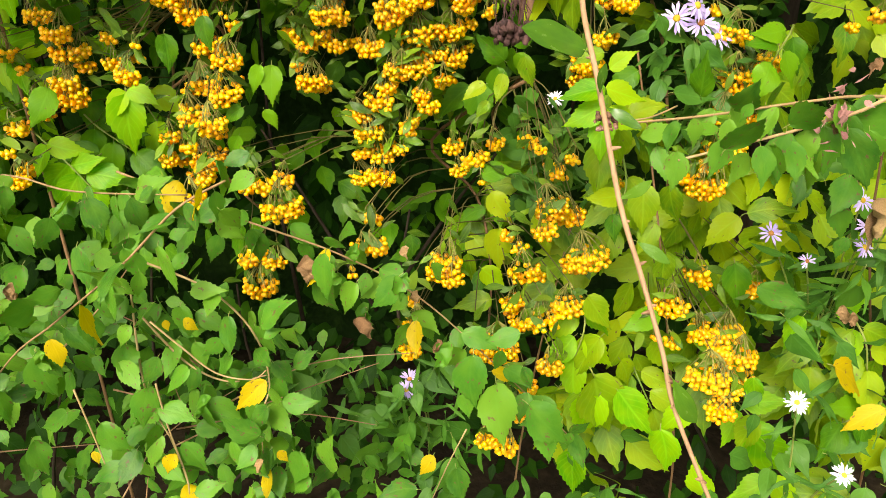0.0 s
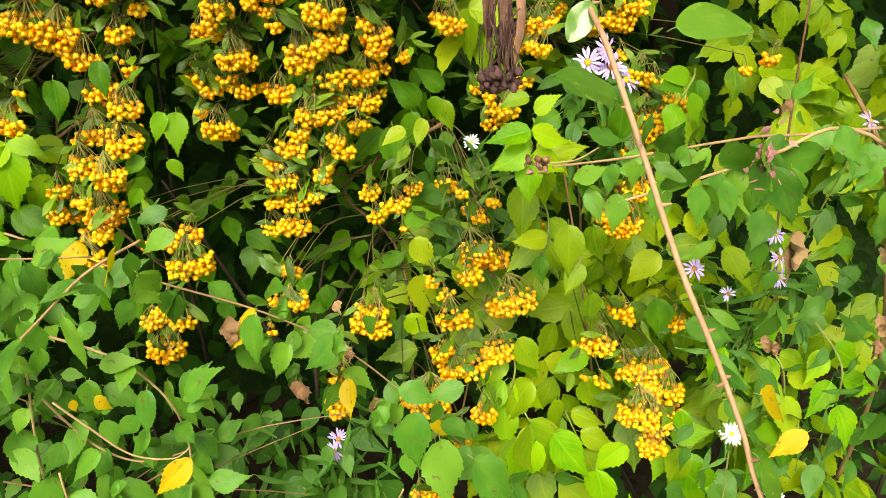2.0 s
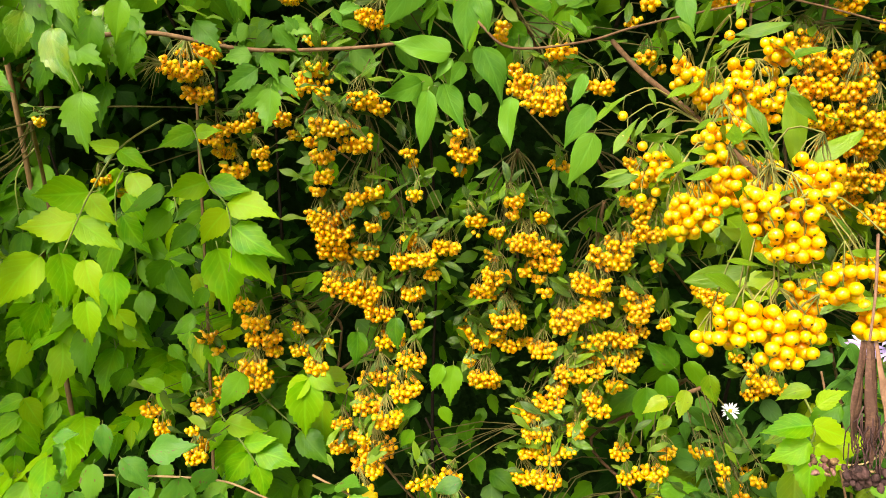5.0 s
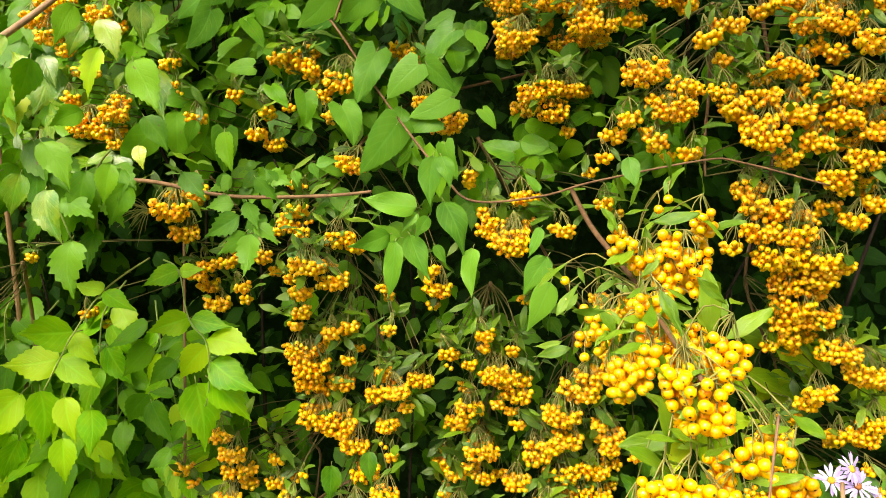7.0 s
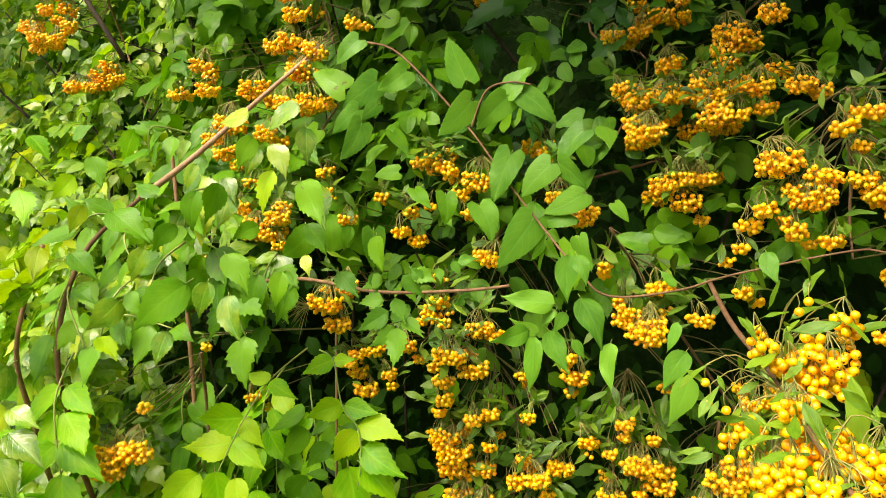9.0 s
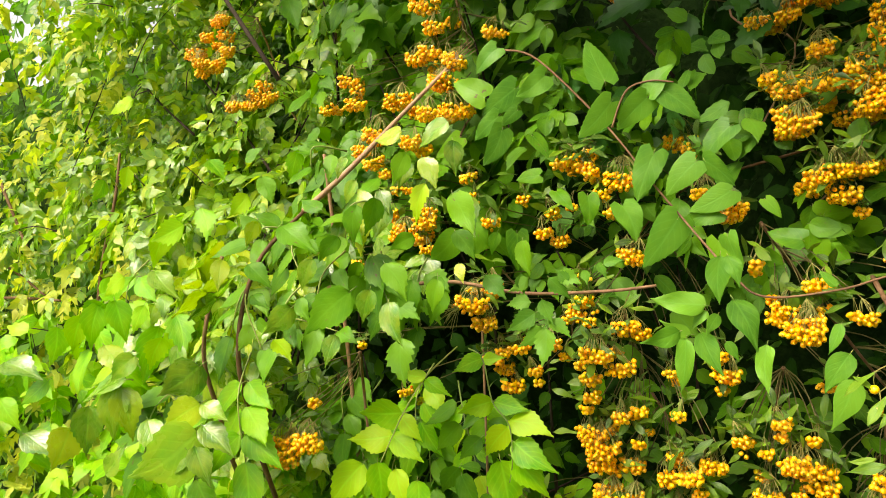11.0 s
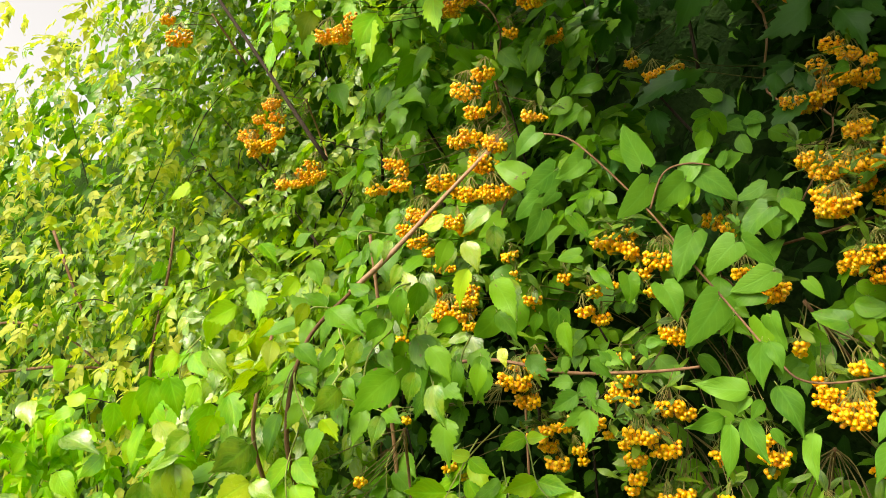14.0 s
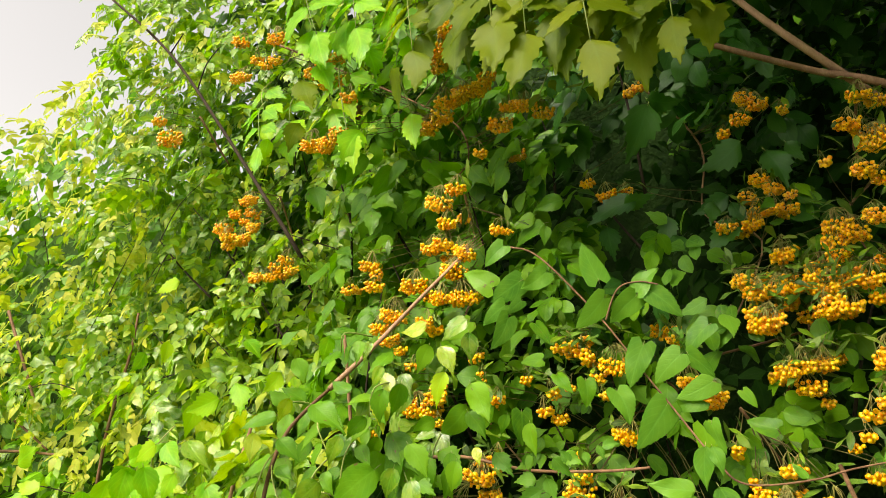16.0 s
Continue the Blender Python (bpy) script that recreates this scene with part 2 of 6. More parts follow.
    verts, faces = [], []
    for i, q in enumerate(path):
        way = (path[min(i + 1, len(path) - 1)] - path[max(i - 1, 0)]).normalized()
        side = way.cross(Vector((0.31, 0.9, 0.2))).normalized()
        up = side.cross(way)
        for s in range(sides):
            a = 2 * math.pi * s / sides
            verts.append(tuple(q + (side * math.cos(a) + up * math.sin(a)) * rad[i]))
    for i in range(len(path) - 1):
        for s in range(sides):
            faces.append((i * sides + s, i * sides + (s + 1) % sides, (i + 1) * sides + (s + 1) % sides, (i + 1) * sides + s))
    n = len(path)
    faces.append(tuple(reversed(range(sides))))
    faces.append(tuple(range((n - 1) * sides, n * sides)))
    return verts, faces


def join(pieces):
    """Several (verts, faces) as one."""
    verts, faces = [], []
    for v, f in pieces:
        k = len(verts)
        verts += [tuple(q) for q in v]
        faces += [tuple(i + k for i in q) for q in f]
    return verts, faces


def wobbly(points, amount, seed):
    """The points with small kinks, as grown wood has."""
    r = random.Random(seed)
    return [Vector(q) + Vector((r.uniform(-1, 1), r.uniform(-1, 1), r.uniform(-1, 1))) * (amount if 0 < i < len(points) - 1 else 0) for i, q in enumerate(points)]


# ---- leaves ----
def leaf_shape(kind, detail, r):
    """A leaf of length 1 along y from its base, its face to z: verts, faces and uv."""
    steps = {"fine": 18, "plain": 9, "rough": 6, "tiny": 4}[detail]
    width = {"ovate": 0.27, "leaflet": 0.31, "lance": 0.16, "heart": 0.33, "long": 0.25, "lobed": 0.29, "thin": 0.075, "round": 0.32, "oval": 0.29}[kind]
    if kind == "lobed":
        steps = 14 if detail == "fine" else 8 if detail == "plain" else 6
    width *= r.uniform(0.88, 1.12)
    tooth = {"ovate": 0.065, "leaflet": 0.06, "lobed": 0.13, "heart": 0.015}.get(kind, 0.0)
    fold, droop, twist, wave = r.uniform(-0.04, 0.26), r.uniform(0.0, 0.26), r.uniform(-0.25, 0.25), r.uniform(0.01, 0.045)
    cols = (-1, -0.5, 0, 0.5, 1) if detail == "fine" else (-1, 0, 1)
    verts, uvs, faces = [], [], []
    lean = r.uniform(-0.08, 0.08)
    for i in range(steps + 1):
        v = i / steps
        if kind in ("heart",):
            w = width * (math.sin(math.pi * min(1, 0.16 + 0.84 * v) ** 0.62)) ** 0.8
        elif kind == "lance":
            w = width * math.sin(math.pi * v ** 1.25) ** 0.8
        elif kind == "long":
            w = width * math.sin(math.pi * v ** 0.58) ** 0.85 * (1 - 0.45 * max(0, (v - 0.5) / 0.5))
        elif kind == "thin":
            w = width * math.sin(math.pi * v ** 0.72) ** 0.9
        elif kind in ("round", "oval"):
            w = width * math.sin(math.pi * v ** 0.85) ** 0.6
        else:
            w = width * math.sin(math.pi * v ** (0.72 if kind == "ovate" else 0.62)) ** 0.85
        if kind in ("leaflet", "lobed", "ovate"):
            w *= 1 - 0.62 * max(0, (v - 0.46) / 0.54)
        if v in (0, 1):
            w = 0.012
        if kind == "heart" and i == 0:
            w = width * 0.45
        for c in cols:
            y = v
            x = c * w
            if abs(c) == 1 and 0 < i < steps:
                if tooth:
                    if detail == "fine" and kind != "lobed":
                        x *= 1 + tooth * (-0.6 if i % 2 else 0.9) * (0.1 + 1.5 * v)
                        y += -0.012 if i % 2 else 0.024
                    else:
                        x *= 1 + (tooth if i % 2 else -tooth * 0.7)
                        y += (0.035 if i % 2 else -0.01) * (1 + tooth * 2)
            if kind == "heart":
                y -= 0.16 * (1 - v) ** 4 * abs(c)
            z = fold * abs(x) - droop * v * v + wave * math.sin(v * 9 + c * 2) * abs(c) + twist * x * v
            if abs(c) == 0.5:
                z += 0.012 + 0.004 * math.sin(v * 38 + c)
            x += lean * math.sin(math.pi * v)
            verts.append((x, y, z))
            uvs.append((0.5 + 0.5 * c, v))
    k = len(cols)
    for i in range(steps):
        for j in range(k - 1):
            faces.append((i * k + j, i * k + j + 1, (i + 1) * k + j + 1, (i + 1) * k + j))
    return np.array(verts), faces, np.array(uvs)


SHAPES = {}


def shape(kind, detail, i):
    key = (kind, detail, i % 7)
    if key not in SHAPES:
        SHAPES[key] = leaf_shape(kind, detail, random.Random(hash_text(kind + detail) + i % 7))
    return SHAPES[key]


def hash_text(s):
    return sum((k + 1) * ord(c) for k, c in enumerate(s))


LEAF_MESHES = {}


def leaf_mesh(kind, material, i):
    """A shared mesh of a single leaf with a short stalk."""
    key = (kind, material.name, i % 7)
    if key not in LEAF_MESHES:
        v, f, uv = shape(kind, "plain" if kind in ("lance", "thin") and material is not FIRETHORN_YOUNG else "fine", i)
        sv, sf = tube([(0, 0.03, 0), (0.0, -0.04, -0.01), (0, -0.10, -0.05)], [0.008, 0.009, 0.010], 4, 1)
        verts = np.vstack([v, np.array(sv)])
        faces = f + [tuple(a + len(v) for a in q) for q in sf]
        uvs = np.vstack([uv, np.full((len(sv), 2), 0.5)])
        LEAF_MESHES[key] = make_mesh(kind + "_leaf", verts, faces, [material, RACHIS], [0] * len(f) + [1] * len(sf), uvs)
    return LEAF_MESHES[key]


def leaf_pose(base, tip_way, face, size):
    """The pose of a leaf from its base, the way to its tip, and the way that its face looks."""
    y = Vector(tip_way).normalized()
    x = y.cross(Vector(face))
    if x.length < 1e-4:
        x = y.cross(Vector((0.3, 0.7, 0.64)))
    x.normalize()
    z = x.cross(y)
    m = Matrix((x, y, z)).transposed().to_4x4()
    return Matrix.Translation(base) @ m @ Matrix.Scale(size, 4)


def leaf_way(r, spread=0.8, out=0.35):
    """How a leaf of the hedge hangs: tip down and out, face to the light."""
    tip = Vector((r.gauss(0, spread), -out + r.gauss(0, 0.4), -0.7 + r.gauss(0, 0.45)))
    face = Vector((r.gauss(-0.1, 0.5), -0.7 + r.gauss(0, 0.4), 0.65 + r.gauss(0, 0.4)))
    return tip, face


def foliage(name, parent, leaves, material, detail="rough", label=""):
    """Many leaves joined into one part: rows of (kind, pose)."""
    verts, faces, uvs, k = [], [], [], 0
    for i, (kind, m) in enumerate(leaves):
        v, f, uv = shape(kind, detail, i)
        a = np.array(m)
        verts.append(v @ a[:3, :3].T + a[:3, 3])
        faces.append(np.array(f) + k)
        uvs.append(uv)
        k += len(v)
    if not leaves:
        return None
    me = make_mesh(name, np.vstack(verts), np.vstack(faces).tolist(), [material], None, np.vstack(uvs))
    return part(name, me, parent, Matrix.Identity(4), label, "stuff")


def face_depth(x, z):
    """How far from the path the face of the hedge stands at that height."""
    heights = (0.3, 0.6, 0.95, 1.1, 1.25, 1.45, 1.55, 1.75, 1.9, 2.1, 2.4, 3.0, 4.0)
    depths = (0.55, 0.60, 0.72, 0.84, 0.88, 0.84, 0.78, 0.77, 0.82, 0.90, 0.90, 0.85, 0.80)
    return float(np.interp(z, heights, depths)) + 0.14 * min(1, max(0, (-x - 0.75) / 0.4))


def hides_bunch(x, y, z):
    """Whether a leaf would cover a bunch, seen from the camera's mean position."""
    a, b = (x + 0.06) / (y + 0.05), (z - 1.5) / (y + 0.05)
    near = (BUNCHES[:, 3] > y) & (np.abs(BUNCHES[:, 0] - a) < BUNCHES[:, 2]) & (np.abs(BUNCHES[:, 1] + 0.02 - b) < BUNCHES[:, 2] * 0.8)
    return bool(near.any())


def scatter(parent, count, xs, zs, near, far, kinds, material, size, seed, singles=0, inside=None, part_name="leaf", detail="rough", spread=0.8, fixed=None, clear=True, swell=0.05, spray=1):
    """Leaves over a stretch of the hedge, alone or in sprays: the foremost as parts of their own, the rest joined."""
    r = random.Random(seed)
    rows = []
    for _ in range(count // spray):
        x, z, off = r.uniform(*xs), r.uniform(*zs), r.uniform(near, far)
        if inside and not inside(x, z):
            continue
        y = (fixed if fixed is not None else face_depth(x, z)) + off + swell * (noise.noise((x * 5, seed, z * 5)) + 1.5 * noise.noise((x * 2.2, seed + 9.0, z * 2.2)))
        # leaves in front of bunches are mostly dropped, to fit the camera's view
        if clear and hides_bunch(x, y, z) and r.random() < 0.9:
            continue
        tip, face = leaf_way(r, spread)
        if spray == 1:
            rows.append((off, r.choice(kinds), leaf_pose((x, y, z), tip, face, size * r.uniform(0.6, 1.2))))
            continue
        d = tip.normalized()
        side = d.cross(face).normalized()
        kind, grown = r.choice(kinds), size * r.uniform(0.7, 1.15)
        for k in range(spray):
            at = Vector((x, y, z)) + d * (0.42 * grown * (k // 2)) + Vector((0, 0.0, -0.02 * (k // 2) ** 2 * grown))
            s = 0 if k == spray - 1 else (1 if k % 2 else -1)
            way = side * s * r.uniform(0.7, 1.1) + d * r.uniform(0.4, 1.0) + Vector((0, 0, -r.uniform(0.0, 0.5)))
            turned = face + Vector((r.gauss(0, 0.28), r.gauss(0, 0.28), r.gauss(0, 0.28)))
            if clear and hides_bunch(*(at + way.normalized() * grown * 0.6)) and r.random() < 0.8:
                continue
            rows.append((off, kind, leaf_pose(at, way, turned, grown * r.uniform(0.8, 1.1))))
    rows.sort(key=lambda q: q[0])
    for i, (_, kind, m) in enumerate(rows[:singles]):
        part(part_name, leaf_mesh(kind, material, i), parent, m)
    foliage("foliage", parent, [q[1:] for q in rows[singles:]], material, detail)


def compound_leaf(parent, row, material, kind, seed, name="compound_leaf"):
    """A feathered leaf: a bowed stalk with pairs of leaflets and one at its end."""
    x, y, z, tx, tz, pairs, size = row
    r = random.Random(seed)
    base, tip = Vector((x, y, z)), Vector((tx, y - 0.03, tz))
    mid = (base + tip) / 2 + Vector((0, -0.02, 0.012)) + Vector((r.uniform(-1, 1), 0, 0)) * 0.008
    v, f = tube([base, mid, tip], [0.0014, 0.0011, 0.0008], 5, 5)
    stalk = part(name, make_mesh(name, v, f, [RACHIS]), parent)
    way = (tip - base).normalized()
    side = way.cross(Vector((0, -1, 0))).normalized()
    for k in range(pairs):
        t = 0.32 + 0.62 * k / max(1, pairs - 0.3)
        at = base * (1 - t) ** 2 + mid * 2 * t * (1 - t) + tip * t * t
        for s in (-1, 1):
            d = side * s + way * r.uniform(0.35, 0.8) + Vector((0, r.uniform(-0.25, 0.05), -r.uniform(0.1, 0.5)))
            face = Vector((r.gauss(0, 0.25), -0.8, 0.6 + r.gauss(0, 0.2)))
            part("leaflet", leaf_mesh(kind, material, r.randrange(7)), stalk, leaf_pose(at + side * s * 0.006, d, face, size * r.uniform(0.78, 1.05)))
    d = way + Vector((r.uniform(-0.2, 0.2), -0.1, -0.2))
    part("leaflet", leaf_mesh(kind, material, r.randrange(7)), stalk, leaf_pose(tip, d, Vector((r.gauss(0, 0.2), -0.85, 0.5)), size * r.uniform(1.0, 1.2)))
    return stalk


# the camera's mean position, towards which the placed leaves turn
MEAN_EYE = Vector((-0.08, -0.12, 1.5))


def named_leaves(parent, rows, material, kind, seed, name="leaf", scale=1.0, others=()):
    """Large leaves set by view rays, base and tip, faces to camera and light."""
    r = random.Random(seed)
    for i, (x, y, z, tx, tz) in enumerate(rows):
        d = Vector((tx - x, -r.uniform(-0.1, 0.3) * math.hypot(tx - x, tz - z), tz - z))
        face = (MEAN_EYE - Vector((x, y, z))).normalized() + Vector((r.gauss(0, 0.34), r.gauss(0, 0.1), 0.35 + r.gauss(0, 0.32)))
        mat = r.choice(others) if others and r.random() < 0.35 else material
        part(name, leaf_mesh(kind, mat, i), parent, leaf_pose((x, y, z), d, face, d.length * scale))


# ---- firethorn ----
BERRY_SIZE = 0.0068


def berry_shape(rings=(0.37, 0.08, -0.24, -0.42), sides=8):
    """A slightly flattened berry with a dark star-shaped calyx sunk into its end."""
    verts, faces, index = [(0, 0, 0.46)], [], []
    for h in rings:
        w = math.sqrt(max(0.0, 0.25 - (h * 0.5 / 0.48) ** 2)) * 1.02
        for s in range(sides):
            a = 2 * math.pi * s / sides
            verts.append((w * math.cos(a), w * math.sin(a), h))
    for s in range(sides):
        a = 2 * math.pi * s / sides
        w = 0.14 if s % 2 else 0.08
        verts.append((w * math.cos(a), w * math.sin(a), -0.46))
    verts.append((0, 0, -0.40))
    for s in range(sides):
        faces.append((0, 1 + s, 1 + (s + 1) % sides))
        index.append(0)
    for k in range(len(rings)):
        for s in range(sides):
            a, b = 1 + k * sides + s, 1 + k * sides + (s + 1) % sides
            faces.append((a, a + sides, b + sides, b))
            index.append(0)
    last = 1 + len(rings) * sides
    for s in range(sides):
        faces.append((last + s, len(verts) - 1, last + (s + 1) % sides))
        index.append(1)
    return np.array(verts), faces, index


BERRY_V, BERRY_F, BERRY_I = berry_shape()
FAR_V, FAR_F, FAR_I = berry_shape((0.28, -0.28), 7)
NEAR_V, NEAR_F, NEAR_I = berry_shape((0.41, 0.28, 0.08, -0.14, -0.32, -0.43), 13)
BERRY_MESH = make_mesh("berry", BERRY_V * BERRY_SIZE, BERRY_F, [BERRY, CALYX], BERRY_I)
ROUND_BERRY = make_mesh("berry", NEAR_V * BERRY_SIZE, NEAR_F, [BERRY, CALYX], NEAR_I)
CLUSTERS = {}
CLASSES = (0.008, 0.016, 0.024, 0.032, 0.041, 0.052, 0.066, 0.084, 0.105)


def cluster_meshes(k, variant, tall=False):
    """Stalks, berries and berry poses of a bunch, its berries centred on the origin."""
    if (k, variant, tall) in CLUSTERS:
        return CLUSTERS[k, variant, tall]
    w, r = CLASSES[k], random.Random(k * 31 + variant)
    count = max(1, min(90, round((w / BERRY_SIZE) ** 2 * (1.1 if tall else 1.1))))
    spots, tries, gap = [], 0, BERRY_SIZE * (0.9 if tall else 0.8)
    while len(spots) < count and tries < 6000:
        tries += 1
        a, q = r.uniform(0, 2 * math.pi), math.sqrt(r.random())
        reach = max(0.0, w - BERRY_SIZE) / 2
        x, y = q * math.cos(a) * reach, q * math.sin(a) * reach * 0.75
        z = reach * (-0.30 * (1 - q * q) + r.uniform(-0.75, 0.75) * (1 if tall else 0.45))
        p = Vector((x, y, z))
        if all((p - s).length > gap for s in spots):
            spots.append(p)
    node = Vector((r.uniform(-0.1, 0.1) * w, 0.12 * w, 0.42 * w + 0.009))
    poses, verts, faces, index, stalks = [], [], [], [], []
    bv, bf, bi = (NEAR_V, NEAR_F, NEAR_I) if tall else (FAR_V, FAR_F, FAR_I)
    for i, p in enumerate(spots):
        way = (p - node).normalized()
        turn = (way + Vector((r.gauss(0, 0.25), r.gauss(0, 0.3) - 0.75, 0))).to_track_quat("-Z", "Y")
        m = Matrix.LocRotScale(p, turn, Vector((1, 1, 1)) * r.uniform(0.86, 1.08))
        poses.append(m)
        a = np.array(m)
        faces += [tuple(j + i * len(bv) for j in f) for f in bf]
        verts.append((bv * BERRY_SIZE) @ a[:3, :3].T + a[:3, 3])
        index += bi
        if i % 3 == 0 or count < 9:
            knee = node.lerp(p, 0.55) + Vector((r.gauss(0, 0.06), r.gauss(0, 0.06), 0.12)) * w
            stalks.append(tube([node, knee, p + Vector((0, 0, BERRY_SIZE * 0.4))], [0.0006, 0.0004, 0.0004], 3, 2))
    v, f = join(stalks)
    made = (make_mesh("stalks", v, f, [STALK]), make_mesh("berries", np.vstack(verts), faces, [BERRY, CALYX], index), poses, node)
    CLUSTERS[k, variant, tall] = made
    return made


def firethorn(rows, label, seed, young=False, single=False, leafy=1.0, stem=None, fat=False, group="firethorn branches"):
    """A firethorn branch: stem, twigs, bunches of berries and narrow leaves."""
    r = random.Random(seed)
    top = max(rows, key=lambda q: q[2])
    root = (top[0], top[1] + 0.10, top[2] + 0.06)
    ob = thing("firethorn_branch", root, label, "branch", group)
    split = []
    for x, y, z, w in rows:
        if w < 0.056:
            split.append((x, y, z, w))
            continue
        n = 2 if w < 0.07 else 3 if w < 0.09 else 5
        for k in range(n):
            a = (k + 0.5) / n - 0.5
            split.append((x + a * w * 0.8, y + r.uniform(-0.015, 0.02), z + r.uniform(-0.22, 0.22) * w, w * (0.62 if n == 2 else 0.5 if n == 3 else 0.42)))
    if fat:
        split += [(x + r.uniform(-0.6, 0.6) * w, y + r.uniform(0.0, 0.03), z + r.uniform(-0.55, 0.55) * w, w * r.uniform(0.65, 0.9)) for x, y, z, w in split if w > 0.012]
    rows = split
    order = sorted(rows, key=lambda q: -q[2])
    if stem is None:
        step = max(2, len(order) // 3)
        stem = [root]
        for i in range(0, len(order), step):
            g = order[i:i + step]
            stem.append((sum(q[0] for q in g) / len(g), sum(q[1] for q in g) / len(g) + 0.18, sum(q[2] for q in g) / len(g)))
        stem = wobbly(stem, 0.012, seed)
    n = len(stem)
    v, f = tube(stem, [0.0026 - 0.0014 * i / n for i in range(n)], 7, 5)
    part("stem", make_mesh("stem", v, f, [BARK]), ob, Matrix.Identity(4), "brown woody stem")
    feet = [Vector(a).lerp(Vector(b), k / 6) for a, b in zip(stem[:-1], stem[1:]) for k in range(7)]
    leaf_stuff = FIRETHORN_YOUNG if young else FIRETHORN
    twigs, shown, leaves = [], 0, {True: [], False: []}
    for i, (x, y, z, w) in enumerate(rows):
        k = min(range(len(CLASSES)), key=lambda j: abs(CLASSES[j] - w))
        stalks, berries, poses, node = cluster_meshes(k, r.randrange(4), young)
        m = pose(x, y, z, r.uniform(-12, 12), r.uniform(-12, 12), r.uniform(0, 360) if k < 4 else r.uniform(-30, 30)) @ Matrix.Scale(min(1.0 if young else 1.08, max(0.85, 1.08 * w / CLASSES[k])), 4)
        bunch = part("fruit_stalk", stalks, ob, m, "", "stuff")
        if single and shown < 330:
            shown += len(poses)
            for p in poses:
                part("berry", ROUND_BERRY if young else BERRY_MESH, bunch, m @ p)
        else:
            part("fruit", berries, bunch, m, "", "stuff")
        at = m @ node
        foot = min(feet, key=lambda q: (q - at).length + 0.6 * max(0, at.z - q.z))
        twigs.append(tube([foot, foot.lerp(at, 0.55) + Vector((0, 0.01 if young else 0.05, 0.012)), at], [0.0006, 0.0005, 0.0004] if young else [0.0010, 0.0008, 0.0006], 4, 3))
        for _ in range(max(1, round(leafy * (2 + w * 64)))):
            tip = Vector((r.gauss(0, 0.8), r.uniform(-0.9, 0.3), r.gauss(0.25, 0.6)))
            face = Vector((r.gauss(0, 0.5), -0.6, 0.8))
            size = r.uniform(0.017, 0.036) * (0.85 if young else 1)
            spot = at + Vector((r.gauss(0, 0.3) * w, r.uniform(-0.1, 0.4) * w, r.gauss(-0.1, 0.3) * w))
            leaves[r.random() < 0.8].append((spot.y, "lance", leaf_pose(spot, tip, face, size)))
    for mostly, stuff in ((True, leaf_stuff), (False, FIRETHORN_YOUNG)):
        near = sorted(leaves[mostly], key=lambda q: q[0])
        for i, (_, kind, m) in enumerate(near[:50 if mostly else 25]):
            part("leaf", leaf_mesh(kind, stuff, i), ob, m)
        foliage("foliage", ob, [q[1:] for q in near[50 if mostly else 25:]], stuff, "plain")
    v, f = join(twigs)
    part("twig_tangle", make_mesh("twig_tangle", v, f, [STALK if young else TWIG]), ob, Matrix.Identity(4), "", "stuff")
    return ob


# ---- where things hang: x, y, z and width of each bunch; base, tip and size of leaves ----
BRANCH_A = [(-0.319, 0.79, 1.507, 0.069), (-0.343, 0.8, 1.485, 0.032), (-0.344, 0.81, 1.461, 0.033), (-0.3, 0.82, 1.437, 0.056), (-0.351, 0.83, 1.413, 0.047), (-0.339, 0.83, 1.395, 0.054), (-0.291, 0.83, 1.403, 0.027), (-0.344, 0.84, 1.372, 0.041), (-0.333, 0.84, 1.33, 0.048), (-0.309, 0.85, 1.32, 0.055), (-0.288, 0.85, 1.297, 0.043), (-0.246, 0.85, 1.322, 0.034), (-0.24, 0.82, 1.441, 0.026), (-0.218, 0.83, 1.382, 0.059), (-0.255, 0.84, 1.364, 0.04), (-0.222, 0.84, 1.347, 0.027)]
BRANCH_B = [(-0.173, 0.85, 1.412, 0.033), (-0.17, 0.85, 1.395, 0.02), (-0.127, 0.84, 1.436, 0.033), (-0.094, 0.85, 1.418, 0.026), (-0.147, 0.85, 1.399, 0.027), (-0.107, 0.85, 1.386, 0.047), (-0.09, 0.86, 1.364, 0.04), (-0.112, 0.86, 1.35, 0.027), (-0.146, 0.86, 1.345, 0.041), (-0.149, 0.87, 1.307, 0.069), (-0.122, 0.87, 1.288, 0.034), (-0.166, 0.88, 1.262, 0.07), (-0.131, 0.88, 1.256, 0.035), (-0.162, 0.87, 1.215, 0.045), (-0.18, 0.88, 1.233, 0.028), (-0.156, 0.86, 1.329, 0.027)]
BRANCH_C = [(-0.036, 0.86, 1.34, 0.053), (-0.088, 0.86, 1.327, 0.027), (-0.057, 0.87, 1.3, 0.054), (-0.064, 0.87, 1.287, 0.041), (-0.015, 0.86, 1.371, 0.053), (0.021, 0.87, 1.313, 0.04), (0.022, 0.87, 1.298, 0.034), (-0.09, 0.88, 1.251, 0.038), (-0.036, 0.88, 1.264, 0.052), (0.004, 0.88, 1.27, 0.041), (-0.045, 0.87, 1.226, 0.062), (0.012, 0.88, 1.238, 0.034), (-0.001, 0.87, 1.214, 0.034), (-0.081, 0.86, 1.192, 0.041), (-0.021, 0.86, 1.185, 0.034), (-0.102, 0.86, 1.176, 0.034), (-0.094, 0.85, 1.155, 0.041), (-0.046, 0.86, 1.158, 0.034), (-0.107, 0.85, 1.129, 0.027), (-0.081, 0.85, 1.13, 0.041), (-0.057, 0.85, 1.134, 0.027), (-0.083, 0.84, 1.103, 0.042)]
